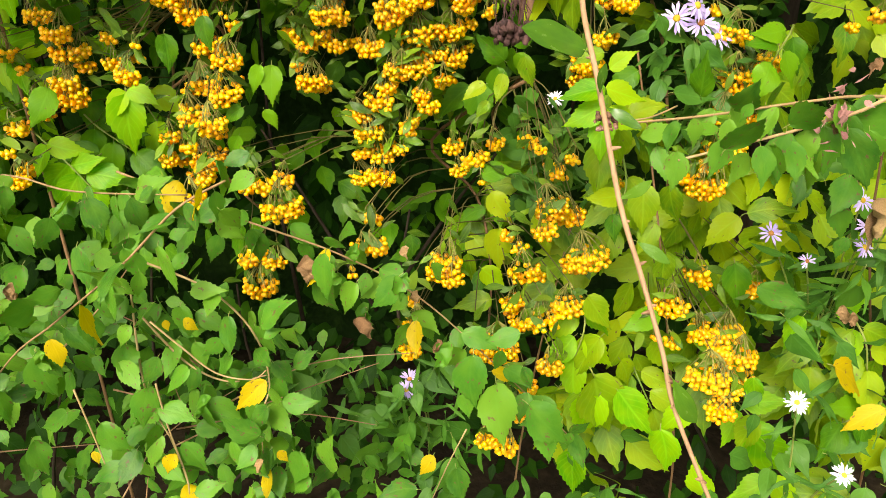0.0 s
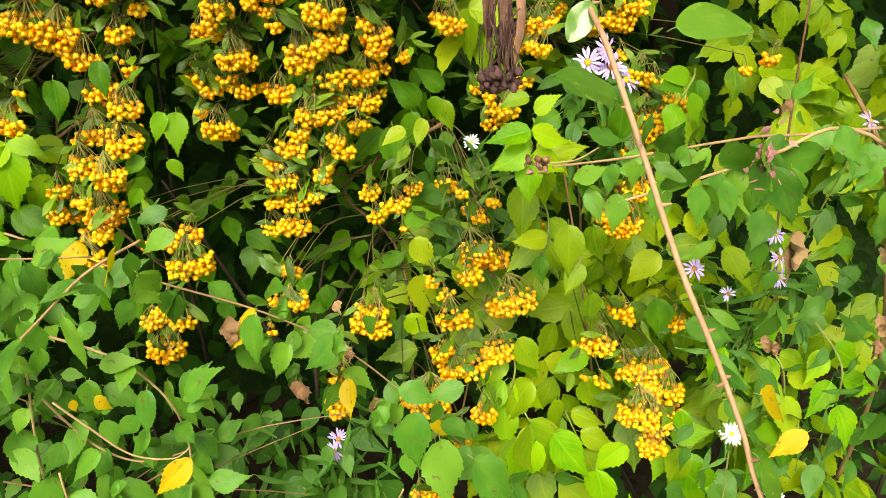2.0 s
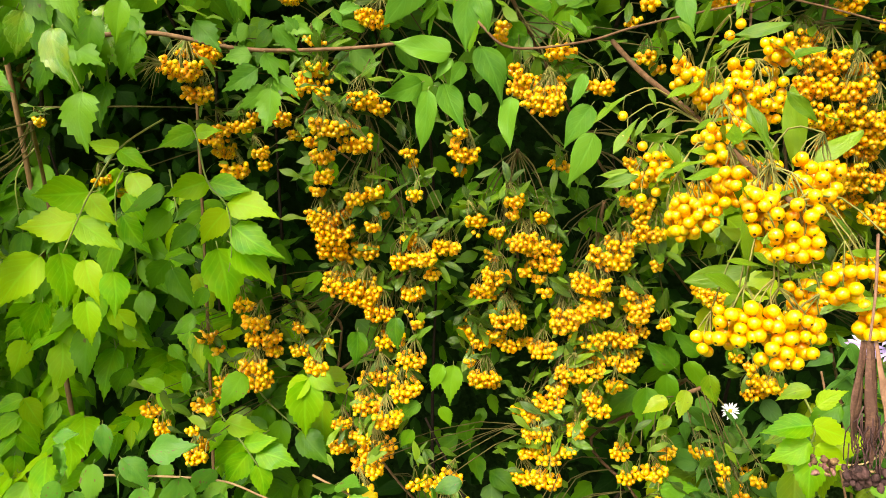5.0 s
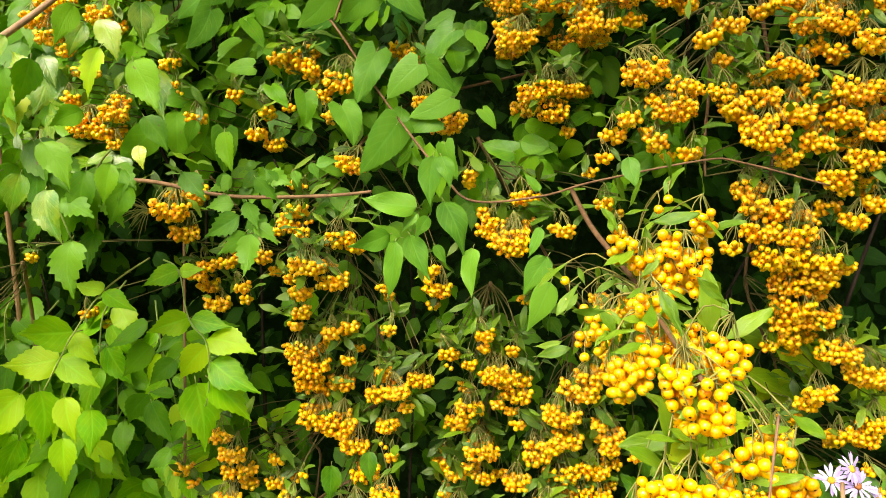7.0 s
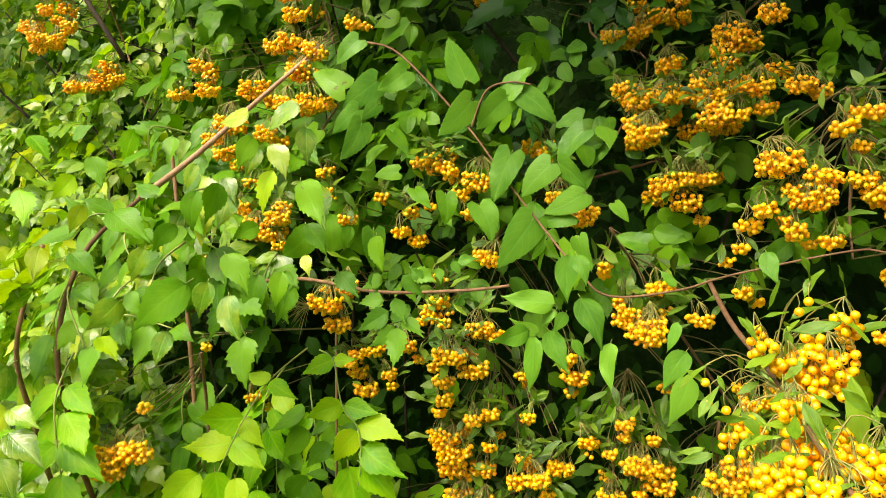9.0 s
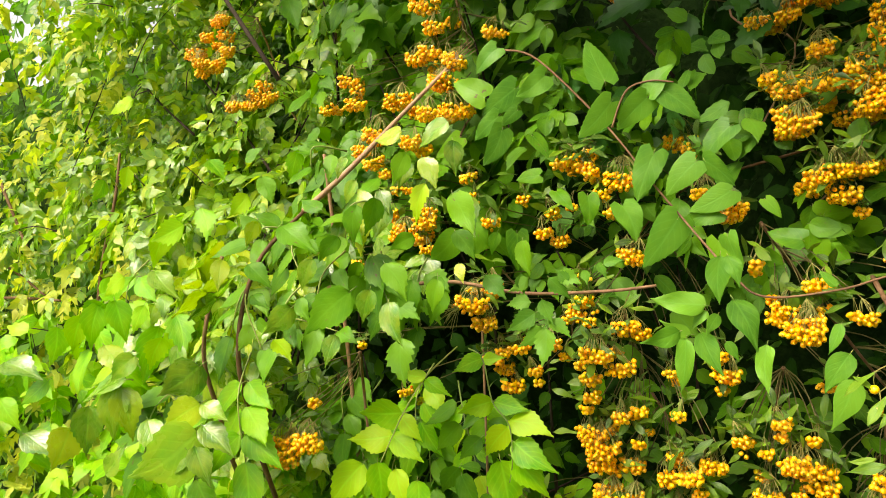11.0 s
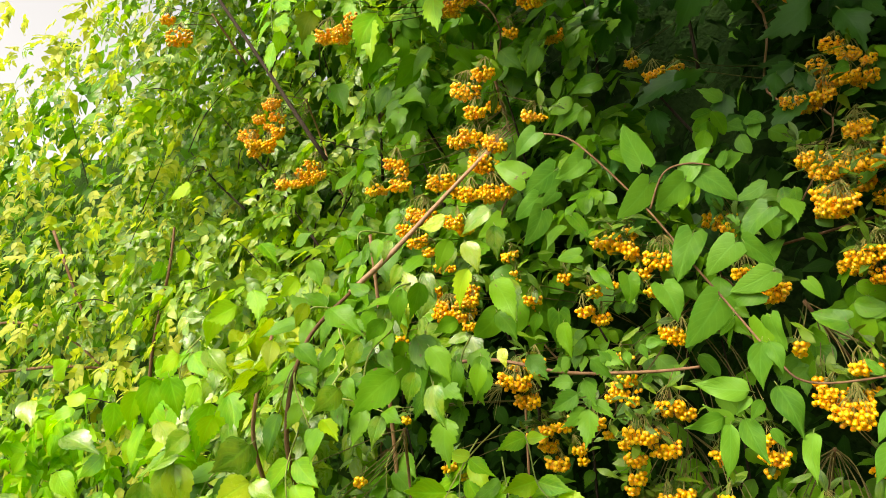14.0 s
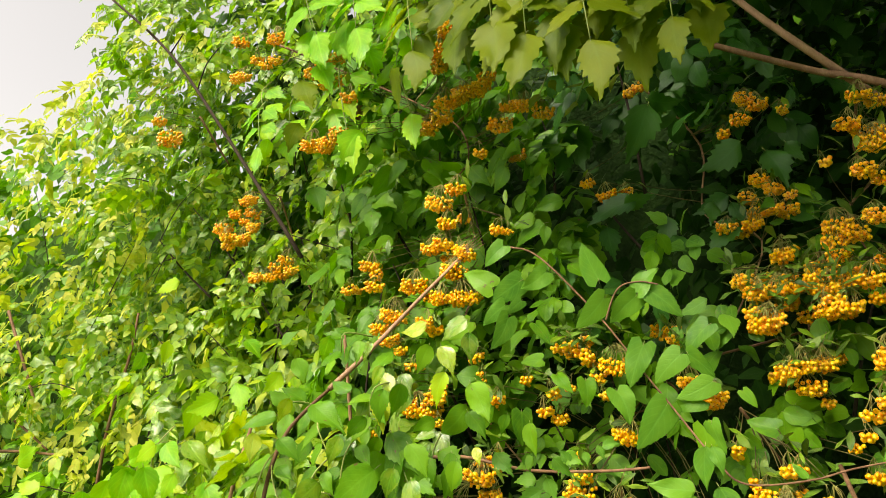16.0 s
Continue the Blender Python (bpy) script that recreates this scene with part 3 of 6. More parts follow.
BRANCH_D = [(-0.512, 0.86, 1.256, 0.036), (-0.445, 0.85, 1.279, 0.043), (-0.445, 0.86, 1.255, 0.044), (-0.5, 0.86, 1.238, 0.022), (-0.45, 0.85, 1.223, 0.044), (-0.448, 0.85, 1.205, 0.05), (-0.489, 0.85, 1.201, 0.03), (-0.391, 0.86, 1.272, 0.028), (-0.392, 0.86, 1.243, 0.03), (-0.378, 0.86, 1.233, 0.023), (-0.277, 0.86, 1.259, 0.042), (-0.241, 0.85, 1.285, 0.027), (-0.282, 0.85, 1.219, 0.043), (-0.247, 0.85, 1.222, 0.022), (-0.301, 0.84, 1.183, 0.043), (-0.276, 0.84, 1.165, 0.034), (-0.332, 0.84, 1.158, 0.029), (-0.334, 0.83, 1.133, 0.029), (-0.286, 0.83, 1.132, 0.049), (-0.512, 0.84, 1.173, 0.036), (-0.562, 0.83, 1.143, 0.036), (-0.517, 0.82, 1.112, 0.035)]
BRANCH_E = [(-0.517, 0.82, 1.603, 0.021), (-0.511, 0.82, 1.579, 0.033), (-0.499, 0.82, 1.556, 0.046), (-0.469, 0.84, 1.51, 0.058), (-0.439, 0.86, 1.489, 0.029), (-0.477, 0.87, 1.469, 0.044), (-0.489, 0.85, 1.502, 0.021), (-0.288, 0.82, 1.639, 0.039), (-0.36, 0.82, 1.616, 0.021), (-0.354, 0.82, 1.584, 0.032), (-0.365, 0.82, 1.566, 0.032), (-0.302, 0.82, 1.55, 0.046), (-0.348, 0.82, 1.556, 0.026), (-0.401, 0.83, 1.528, 0.033), (-0.188, 0.86, 1.491, 0.041), (-0.191, 0.84, 1.513, 0.026), (-0.079, 0.86, 1.479, 0.028), (-0.256, 0.86, 1.49, 0.027), (-0.663, 0.88, 1.451, 0.029), (-0.717, 0.84, 1.524, 0.021)]
BRANCH_F = [(-0.141, 0.78, 1.62, 0.025), (-0.085, 0.78, 1.594, 0.036), (-0.102, 0.78, 1.56, 0.059), (-0.097, 0.78, 1.543, 0.048), (-0.035, 0.78, 1.557, 0.029), (0.006, 0.78, 1.588, 0.029), (0.023, 0.83, 1.461, 0.058), (0.019, 0.84, 1.434, 0.032), (0.017, 0.85, 1.419, 0.032), (0.028, 0.85, 1.402, 0.04), (0.04, 0.86, 1.363, 0.021), (0.052, 0.87, 1.29, 0.022), (0.104, 0.86, 1.327, 0.041), (0.169, 0.87, 1.228, 0.041), (0.156, 0.88, 1.241, 0.027), (0.207, 0.87, 1.32, 0.04)]
BRANCH_G = [(0.009, 0.87, 1.131, 0.036), (0.062, 0.87, 1.134, 0.029), (0.016, 0.86, 1.103, 0.029), (0.102, 0.87, 1.136, 0.034), (0.134, 0.86, 1.104, 0.035), (0.153, 0.86, 1.117, 0.021)]
BRANCH_H = [(0.035, 0.79, 1.141, 0.032), (0.106, 0.79, 1.151, 0.021), (0.145, 0.79, 1.137, 0.021), (-0.086, 0.76, 1.08, 0.026), (-0.08, 0.74, 1.054, 0.034), (-0.002, 0.73, 1.039, 0.046), (0.004, 0.72, 1.022, 0.032), (-0.108, 0.72, 1.028, 0.02), (0.126, 0.79, 1.12, 0.026), (0.119, 0.77, 1.086, 0.047), (0.111, 0.75, 1.065, 0.032), (0.158, 0.73, 1.041, 0.051), (0.081, 0.74, 1.05, 0.026), (0.084, 0.72, 1.029, 0.04), (0.07, 0.7, 1.002, 0.033), (0.132, 0.7, 0.996, 0.045), (0.104, 0.69, 0.983, 0.041), (-0.035, 0.69, 0.982, 0.038), (-0.044, 0.67, 0.959, 0.031), (0.052, 0.67, 0.96, 0.051), (0.107, 0.66, 0.945, 0.032), (0.083, 0.65, 0.926, 0.032), (0.076, 0.64, 0.893, 0.026), (0.057, 0.63, 0.862, 0.038)]
BRANCH_H += [(-0.191, 0.77, 1.091, 0.052), (-0.212, 0.78, 1.115, 0.034), (-0.294, 0.78, 1.099, 0.046), (0.041, 0.78, 1.116, 0.02)]
BRANCH_I = [(-0.23, 0.8, 1.015, 0.07), (-0.238, 0.8, 0.975, 0.05), (-0.267, 0.8, 1.182, 0.046), (-0.246, 0.8, 1.217, 0.045), (-0.297, 0.8, 1.156, 0.026), (-0.24, 0.8, 1.254, 0.037), (-0.352, 0.8, 1.239, 0.032), (-0.336, 0.8, 1.271, 0.018), (-0.487, 0.8, 1.18, 0.027), (-0.507, 0.8, 1.154, 0.026), (-0.497, 0.8, 1.121, 0.027)]
BRANCH_J = [(0.318, 0.82, 1.271, 0.037), (0.347, 0.81, 1.227, 0.079), (0.332, 0.81, 1.207, 0.038), (0.314, 0.8, 1.183, 0.046), (0.32, 0.79, 1.146, 0.047), (0.179, 0.82, 1.268, 0.031), (0.166, 0.82, 1.236, 0.032), (0.296, 0.78, 1.106, 0.052), (0.273, 0.78, 1.115, 0.026), (0.28, 0.72, 1.024, 0.032), (0.341, 0.71, 1.008, 0.033), (0.248, 0.7, 0.994, 0.045), (0.296, 0.68, 0.972, 0.062), (0.245, 0.67, 0.964, 0.025), (0.318, 0.66, 0.95, 0.045), (0.281, 0.65, 0.932, 0.05), (0.306, 0.65, 0.917, 0.044), (0.297, 0.64, 0.894, 0.039), (0.195, 0.78, 1.11, 0.026), (0.196, 0.81, 1.304, 0.03), (0.47, 0.81, 1.289, 0.031)]
SPRAY = [(-0.01, 0.48, 1.529, 0.026), (0.022, 0.48, 1.533, 0.028), (0.043, 0.48, 1.547, 0.025), (0.02, 0.48, 1.563, 0.009), (0.014, 0.48, 1.556, 0.009), (0.029, 0.48, 1.516, 0.038), (0.018, 0.48, 1.504, 0.028), (0.007, 0.48, 1.518, 0.025), (-0.049, 0.48, 1.507, 0.009), (-0.047, 0.48, 1.493, 0.009), (-0.036, 0.48, 1.488, 0.009), (-0.026, 0.48, 1.477, 0.022), (-0.036, 0.48, 1.455, 0.009), (-0.026, 0.48, 1.459, 0.009)]
SPRAY2 = [(0.004, 0.44, 1.488, 0.03), (0.008, 0.44, 1.467, 0.034), (0.021, 0.44, 1.463, 0.026), (-0.01, 0.44, 1.449, 0.034), (-0.015, 0.44, 1.452, 0.023), (0.038, 0.44, 1.46, 0.021)]
SPRAY3 = [(0.012, 0.36, 1.45, 0.039), (0.022, 0.36, 1.441, 0.026), (0.003, 0.36, 1.458, 0.023)]
SPRAY4 = [(-0.009, 0.35, 1.402, 0.026), (0.014, 0.35, 1.397, 0.033), (0.003, 0.35, 1.405, 0.025), (0.037, 0.35, 1.423, 0.028), (0.051, 0.35, 1.407, 0.026), (0.053, 0.35, 1.426, 0.015)]
MASS = [(0.042, 0.73, 1.718, 0.05), (0.082, 0.73, 1.7, 0.042), (0.071, 0.73, 1.68, 0.047), (0.026, 0.73, 1.669, 0.036), (0.003, 0.74, 1.632, 0.025), (0.054, 0.74, 1.647, 0.036), (0.088, 0.74, 1.636, 0.03), (0.104, 0.73, 1.751, 0.036), (0.134, 0.74, 1.767, 0.036), (0.118, 0.73, 1.696, 0.035), (0.13, 0.73, 1.679, 0.029), (0.16, 0.73, 1.651, 0.052), (0.188, 0.73, 1.674, 0.046), (0.205, 0.74, 1.767, 0.046), (0.237, 0.74, 1.766, 0.04), (0.262, 0.73, 1.743, 0.045), (0.246, 0.73, 1.696, 0.051), (0.157, 0.73, 1.691, 0.04), (0.179, 0.73, 1.72, 0.041), (0.214, 0.74, 1.646, 0.045), (0.235, 0.73, 1.668, 0.041), (0.267, 0.73, 1.656, 0.045), (0.257, 0.74, 1.628, 0.041), (0.23, 0.74, 1.609, 0.04)]
MASS2 = [(0.169, 0.76, 1.582, 0.053), (0.161, 0.76, 1.556, 0.042), (0.194, 0.76, 1.556, 0.053), (0.181, 0.77, 1.53, 0.054), (0.221, 0.77, 1.527, 0.053), (0.25, 0.78, 1.521, 0.036), (0.203, 0.79, 1.503, 0.048), (0.23, 0.78, 1.509, 0.042), (0.208, 0.8, 1.478, 0.055), (0.239, 0.81, 1.466, 0.049), (0.22, 0.82, 1.436, 0.057), (0.261, 0.82, 1.431, 0.056), (0.293, 0.83, 1.403, 0.05), (0.311, 0.83, 1.397, 0.031), (0.247, 0.83, 1.379, 0.039), (0.285, 0.84, 1.338, 0.057), (0.309, 0.84, 1.345, 0.045), (0.207, 0.84, 1.328, 0.046), (0.276, 0.75, 1.7, 0.04), (0.205, 0.75, 1.719, 0.035), (0.282, 0.76, 1.792, 0.035), (0.194, 0.77, 1.803, 0.042), (0.239, 0.77, 1.8, 0.042), (0.276, 0.76, 1.585, 0.035)]
MASS2 += [(0.255, 0.76, 1.568, 0.035)]
BRANCH_K = [(-0.089, 0.85, 1.828, 0.063), (-0.095, 0.83, 1.787, 0.049), (-0, 0.85, 1.84, 0.063), (-0.002, 0.83, 1.795, 0.062), (-0.042, 0.82, 1.733, 0.061), (-0.061, 0.82, 1.709, 0.063), (0.04, 0.85, 1.841, 0.041), (0.089, 0.85, 1.839, 0.041), (-0.109, 0.84, 1.807, 0.034), (-0.218, 0.83, 1.774, 0.022), (-0.172, 0.82, 1.688, 0.049), (-0.318, 0.82, 1.699, 0.022), (-0.3, 0.82, 1.741, 0.05), (-0.367, 0.83, 1.769, 0.07), (-0.34, 0.82, 1.753, 0.035), (-0.394, 0.82, 1.704, 0.036), (-0.408, 0.82, 1.678, 0.036), (-0.437, 0.82, 1.727, 0.025), (-0.487, 0.82, 1.699, 0.03)]
BRANCH_L = [(-0.581, 0.8, 2.033, 0.052), (-0.593, 0.8, 1.973, 0.066), (-0.565, 0.8, 1.995, 0.041), (-0.627, 0.8, 1.891, 0.051), (-0.553, 0.8, 1.908, 0.05), (-0.534, 0.8, 1.862, 0.05), (-0.575, 0.8, 1.864, 0.041), (-0.664, 0.8, 1.843, 0.052), (-0.606, 0.8, 1.825, 0.042), (-0.671, 0.8, 1.801, 0.043), (-0.718, 0.8, 1.937, 0.045), (-0.706, 0.8, 1.898, 0.044), (-0.532, 0.8, 1.935, 0.04), (-0.475, 0.8, 1.969, 0.032), (-0.619, 0.8, 1.686, 0.05), (-0.583, 0.8, 1.703, 0.041), (-0.639, 0.8, 1.719, 0.034), (-0.629, 0.8, 1.754, 0.026), (-0.596, 0.8, 1.679, 0.033), (-0.514, 0.8, 1.76, 0.027), (-0.505, 0.8, 1.736, 0.019), (-0.703, 0.8, 1.65, 0.026), (-0.757, 0.8, 1.897, 0.035), (-0.509, 0.8, 1.584, 0.053)]
BRANCH_M = [(-0.688, 0.64, 1.407, 0.074), (-0.703, 0.64, 1.387, 0.055), (-0.663, 0.64, 1.405, 0.04), (-0.743, 0.64, 1.451, 0.029), (-0.654, 0.64, 1.457, 0.028)]
BRANCH_N = [(-1.167, 0.95, 2.149, 0.087), (-1.173, 0.95, 2.104, 0.099), (-1.143, 0.95, 2.17, 0.062), (-1.217, 0.95, 2.126, 0.05), (-1.047, 0.95, 2.014, 0.094), (-1.077, 0.95, 1.978, 0.073), (-1.109, 0.95, 1.993, 0.06)]
BRANCH_O = [(-0.978, 0.778, 2.406, 0.073), (-1.05, 0.77, 2.469, 0.043), (-1.046, 0.778, 2.389, 0.062), (-0.814, 0.746, 2.337, 0.089), (-0.77, 0.738, 2.288, 0.066), (-0.729, 0.722, 2.234, 0.043), (-0.95, 0.77, 2.45, 0.047), (-0.601, 0.841, 2.37, 0.12), (-0.632, 0.841, 2.342, 0.087), (-0.575, 0.832, 2.404, 0.065), (-0.534, 0.841, 2.268, 0.096), (-0.554, 0.841, 2.255, 0.063), (-0.624, 0.841, 2.224, 0.122), (-0.654, 0.841, 2.219, 0.064), (-0.429, 0.841, 2.197, 0.081), (-0.482, 0.841, 2.181, 0.052), (-0.521, 0.841, 2.133, 0.033), (-0.47, 0.841, 2.212, 0.033), (-0.782, 0.746, 2.175, 0.075), (-0.834, 0.762, 2.178, 0.054)]
BRANCH_P = [(-1.132, 0.659, 2.245, 0.036), (-1.094, 0.659, 2.2, 0.052)]
BRANCH_Q = [(-0.28, 1.02, 2.294, 0.056), (-0.09, 1.02, 2.23, 0.042), (-0.099, 1.02, 2.191, 0.042), (-0.069, 1.02, 2.214, 0.04), (-0.377, 1.02, 2.118, 0.034), (-0.326, 1.01, 2.077, 0.065), (-0.129, 1.02, 2.168, 0.03), (-0.081, 1, 2.047, 0.077), (-0.068, 0.98, 2.009, 0.085), (-0.118, 0.97, 1.973, 0.075), (-0.056, 0.95, 1.921, 0.045), (-0.037, 0.99, 2.026, 0.028), (-0.03, 1.02, 2.194, 0.029), (-0.518, 1.02, 2.204, 0.046), (-0.237, 0.91, 1.804, 0.053)]
BRANCH_R = [(0.081, 0.9, 2.127, 0.061), (0.07, 0.89, 2.076, 0.079), (0.067, 0.86, 1.999, 0.063), (0.011, 0.87, 2.026, 0.028), (0.079, 0.88, 2.049, 0.049), (0.058, 0.83, 1.923, 0.038)]
BRANCH_S = [(-0.061, 0.92, 1.906, 0.042), (-0.112, 0.92, 1.87, 0.05), (-0.101, 0.92, 1.855, 0.045), (-0.07, 0.92, 1.868, 0.054), (-0.093, 0.92, 1.825, 0.053), (-0.104, 0.92, 1.803, 0.045), (-0.058, 0.92, 1.832, 0.033), (-0.012, 0.92, 1.878, 0.05), (-0.019, 0.92, 1.856, 0.054), (0.013, 0.92, 1.857, 0.058), (0.028, 0.92, 1.866, 0.037), (-0.002, 0.92, 1.821, 0.062), (-0.035, 0.92, 1.81, 0.037), (0.018, 0.92, 1.943, 0.047), (0.01, 0.92, 1.918, 0.046), (0.037, 0.92, 1.929, 0.047), (0.013, 0.92, 1.898, 0.042), (0.072, 0.92, 1.882, 0.046), (-0.018, 0.92, 1.756, 0.057), (-0.056, 0.92, 1.73, 0.064), (-0.084, 0.92, 1.724, 0.04)]
LIGHT_COMPOUND = [(-0.596, 0.86, 1.466, -0.547, 1.329, 3, 0.057), (-0.728, 0.84, 1.465, -0.743, 1.34, 3, 0.06), (-0.682, 0.9, 1.313, -0.675, 1.227, 2, 0.061), (-0.476, 0.86, 1.164, -0.406, 1.121, 2, 0.058), (-0.395, 0.9, 1.201, -0.386, 1.151, 1, 0.067), (-0.435, 0.85, 1.125, -0.476, 1.084, 2, 0.057), (-0.628, 0.84, 1.494, -0.644, 1.377, 3, 0.063), (-0.627, 0.86, 1.445, -0.63, 1.312, 3, 0.061), (-0.756, 0.85, 1.392, -0.732, 1.281, 3, 0.065), (-0.687, 0.84, 1.373, -0.687, 1.257, 3, 0.068), (-0.672, 0.87, 1.296, -0.672, 1.22, 2, 0.063)]
LIGHT_COMPOUND += [(-0.764, 0.83, 1.499, -0.771, 1.382, 3, 0.063), (-0.753, 0.56, 1.519, -0.73, 1.384, 3, 0.069), (-0.852, 0.56, 1.486, -0.914, 1.381, 3, 0.073), (-1.096, 0.62, 1.609, -1.121, 1.519, 2, 0.073), (-0.768, 0.6, 1.631, -0.8, 1.54, 2, 0.054), (-0.894, 0.55, 1.417, -0.803, 1.358, 2, 0.07), (-0.691, 0.58, 1.678, -0.751, 1.665, 2, 0.051), (-1.003, 0.6, 1.658, -1.012, 1.555, 2, 0.07)]
HANGING_COMPOUND = [(-0.594, 0.62, 1.646, -0.616, 1.554, 2, 0.054), (-0.568, 0.66, 1.647, -0.518, 1.539, 2, 0.059), (-0.633, 0.6, 1.611, -0.662, 1.527, 2, 0.05), (-0.579, 0.6, 1.765, -0.609, 1.742, 2, 0.043), (-0.542, 0.62, 1.706, -0.573, 1.657, 2, 0.049), (-0.682, 0.64, 1.675, -0.64, 1.597, 2, 0.054), (-0.745, 0.62, 1.615, -0.698, 1.525, 2, 0.047), (-0.523, 0.7, 1.64, -0.517, 1.552, 2, 0.052), (-0.685, 0.62, 1.553, -0.582, 1.547, 2, 0.045)]
CANOPY_COMPOUND = [(-0.834, 0.7, 2.539, -0.77, 2.347, 2, 0.111), (-0.714, 0.72, 2.512, -0.698, 2.35, 2, 0.113), (-0.602, 0.7, 2.458, -0.569, 2.256, 2, 0.107), (-0.412, 0.66, 2.394, -0.41, 2.237, 2, 0.123), (-0.345, 0.66, 2.381, -0.357, 2.202, 2, 0.124), (-0.26, 0.64, 2.344, -0.258, 2.151, 2, 0.121), (-0.154, 0.66, 2.3, -0.152, 2.168, 2, 0.108), (-0.512, 0.7, 2.45, -0.486, 2.328, 2, 0.108), (-0.774, 0.75, 2.335, -0.724, 2.156, 1, 0.102), (-0.974, 0.78, 2.313, -0.95, 2.193, 2, 0.081), (-0.244, 0.8, 2.252, -0.324, 2.153, 3, 0.041), (-0.207, 0.66, 2.339, -0.209, 2.203, 2, 0.099), (-0.308, 0.66, 2.388, -0.309, 2.225, 2, 0.114)]
YELLOWING_COMPOUND2 = [(0.423, 0.58, 1.009, 0.439, 0.953, 2, 0.051), (0.465, 0.56, 1.036, 0.488, 0.948, 2, 0.05), (0.399, 0.6, 1.006, 0.391, 0.945, 2, 0.05), (0.476, 0.58, 0.912, 0.428, 0.884, 2, 0.051), (0.183, 0.7, 1.235, 0.166, 1.169, 1, 0.053), (0.151, 0.66, 0.997, 0.146, 0.919, 2, 0.051), (0.199, 0.7, 1.145, 0.188, 1.069, 2, 0.05), (0.374, 0.72, 1.281, 0.344, 1.247, 2, 0.047), (0.219, 0.66, 0.902, 0.246, 0.843, 2, 0.054), (0.332, 0.62, 0.87, 0.352, 0.853, 1, 0.05)]

LIME_R = [(-0.463, 0.77, 1.454, -0.414, 1.447), (-0.465, 0.77, 1.455, -0.511, 1.436), (-0.443, 0.77, 1.431, -0.381, 1.42), (-0.437, 0.77, 1.405, -0.376, 1.38), (-0.439, 0.77, 1.385, -0.389, 1.34), (-0.444, 0.77, 1.423, -0.483, 1.379), (-0.456, 0.77, 1.38, -0.444, 1.301), (-0.479, 0.77, 1.51, -0.521, 1.491), (-0.479, 0.77, 1.508, -0.449, 1.513)]
LIME_L = [(-0.521, 0.69, 1.489, -0.556, 1.498), (-0.521, 0.69, 1.487, -0.485, 1.472), (-0.554, 0.69, 1.444, -0.627, 1.437), (-0.557, 0.69, 1.441, -0.526, 1.411), (-0.569, 0.69, 1.415, -0.632, 1.408), (-0.571, 0.69, 1.416, -0.524, 1.387), (-0.614, 0.69, 1.377, -0.66, 1.32), (-0.592, 0.69, 1.38, -0.592, 1.316), (-0.614, 0.69, 1.328, -0.626, 1.28), (-0.565, 0.69, 1.331, -0.559, 1.283), (-0.564, 0.69, 1.374, -0.544, 1.33), (-0.533, 0.69, 1.363, -0.526, 1.316)]
GREEN_L = [(-0.528, 0.8, 1.418, -0.571, 1.377), (-0.497, 0.8, 1.402, -0.526, 1.371), (-0.534, 0.8, 1.447, -0.581, 1.419), (-0.53, 0.8, 1.36, -0.562, 1.316), (-0.527, 0.8, 1.351, -0.498, 1.302), (-0.498, 0.8, 1.36, -0.526, 1.366), (-0.5, 0.8, 1.294, -0.529, 1.272), (-0.533, 0.8, 1.258, -0.511, 1.239), (-0.543, 0.8, 1.202, -0.579, 1.214), (-0.513, 0.8, 1.225, -0.518, 1.196), (-0.589, 0.8, 1.228, -0.606, 1.185), (-0.485, 0.8, 1.329, -0.5, 1.301), (-0.577, 0.8, 1.263, -0.594, 1.284), (-0.442, 0.8, 1.228, -0.468, 1.185)]
LIME_LOW = [(-0.375, 0.84, 1.214, -0.409, 1.176), (-0.376, 0.84, 1.211, -0.38, 1.133), (-0.372, 0.84, 1.216, -0.335, 1.199), (-0.483, 0.84, 1.152, -0.433, 1.144), (-0.483, 0.84, 1.15, -0.51, 1.11), (-0.463, 0.84, 1.126, -0.506, 1.082), (-0.443, 0.84, 1.114, -0.386, 1.101), (-0.461, 0.84, 1.124, -0.415, 1.136), (-0.454, 0.84, 1.112, -0.484, 1.065), (-0.443, 0.84, 1.098, -0.433, 1.051), (-0.406, 0.84, 1.328, -0.392, 1.314)]
VINE = [(-0.197, 0.63, 1.539, -0.209, 1.486), (-0.202, 0.63, 1.546, -0.241, 1.533), (-0.183, 0.63, 1.545, -0.163, 1.504), (-0.152, 0.63, 1.576, -0.131, 1.529), (-0.125, 0.63, 1.533, -0.127, 1.488), (-0.058, 0.63, 1.526, -0.08, 1.49), (-0.055, 0.63, 1.503, -0.076, 1.458), (-0.064, 0.63, 1.552, -0.077, 1.526), (-0.177, 0.63, 1.571, -0.227, 1.58), (-0.162, 0.63, 1.618, -0.165, 1.571), (-0.155, 0.63, 1.618, -0.145, 1.588), (-0.176, 0.63, 1.565, -0.191, 1.547), (-0.166, 0.63, 1.562, -0.177, 1.541), (-0.16, 0.63, 1.536, -0.149, 1.517), (-0.192, 0.63, 1.543, -0.224, 1.556), (-0.065, 0.63, 1.585, -0.078, 1.602), (0.013, 0.63, 1.615, 0.021, 1.584)]
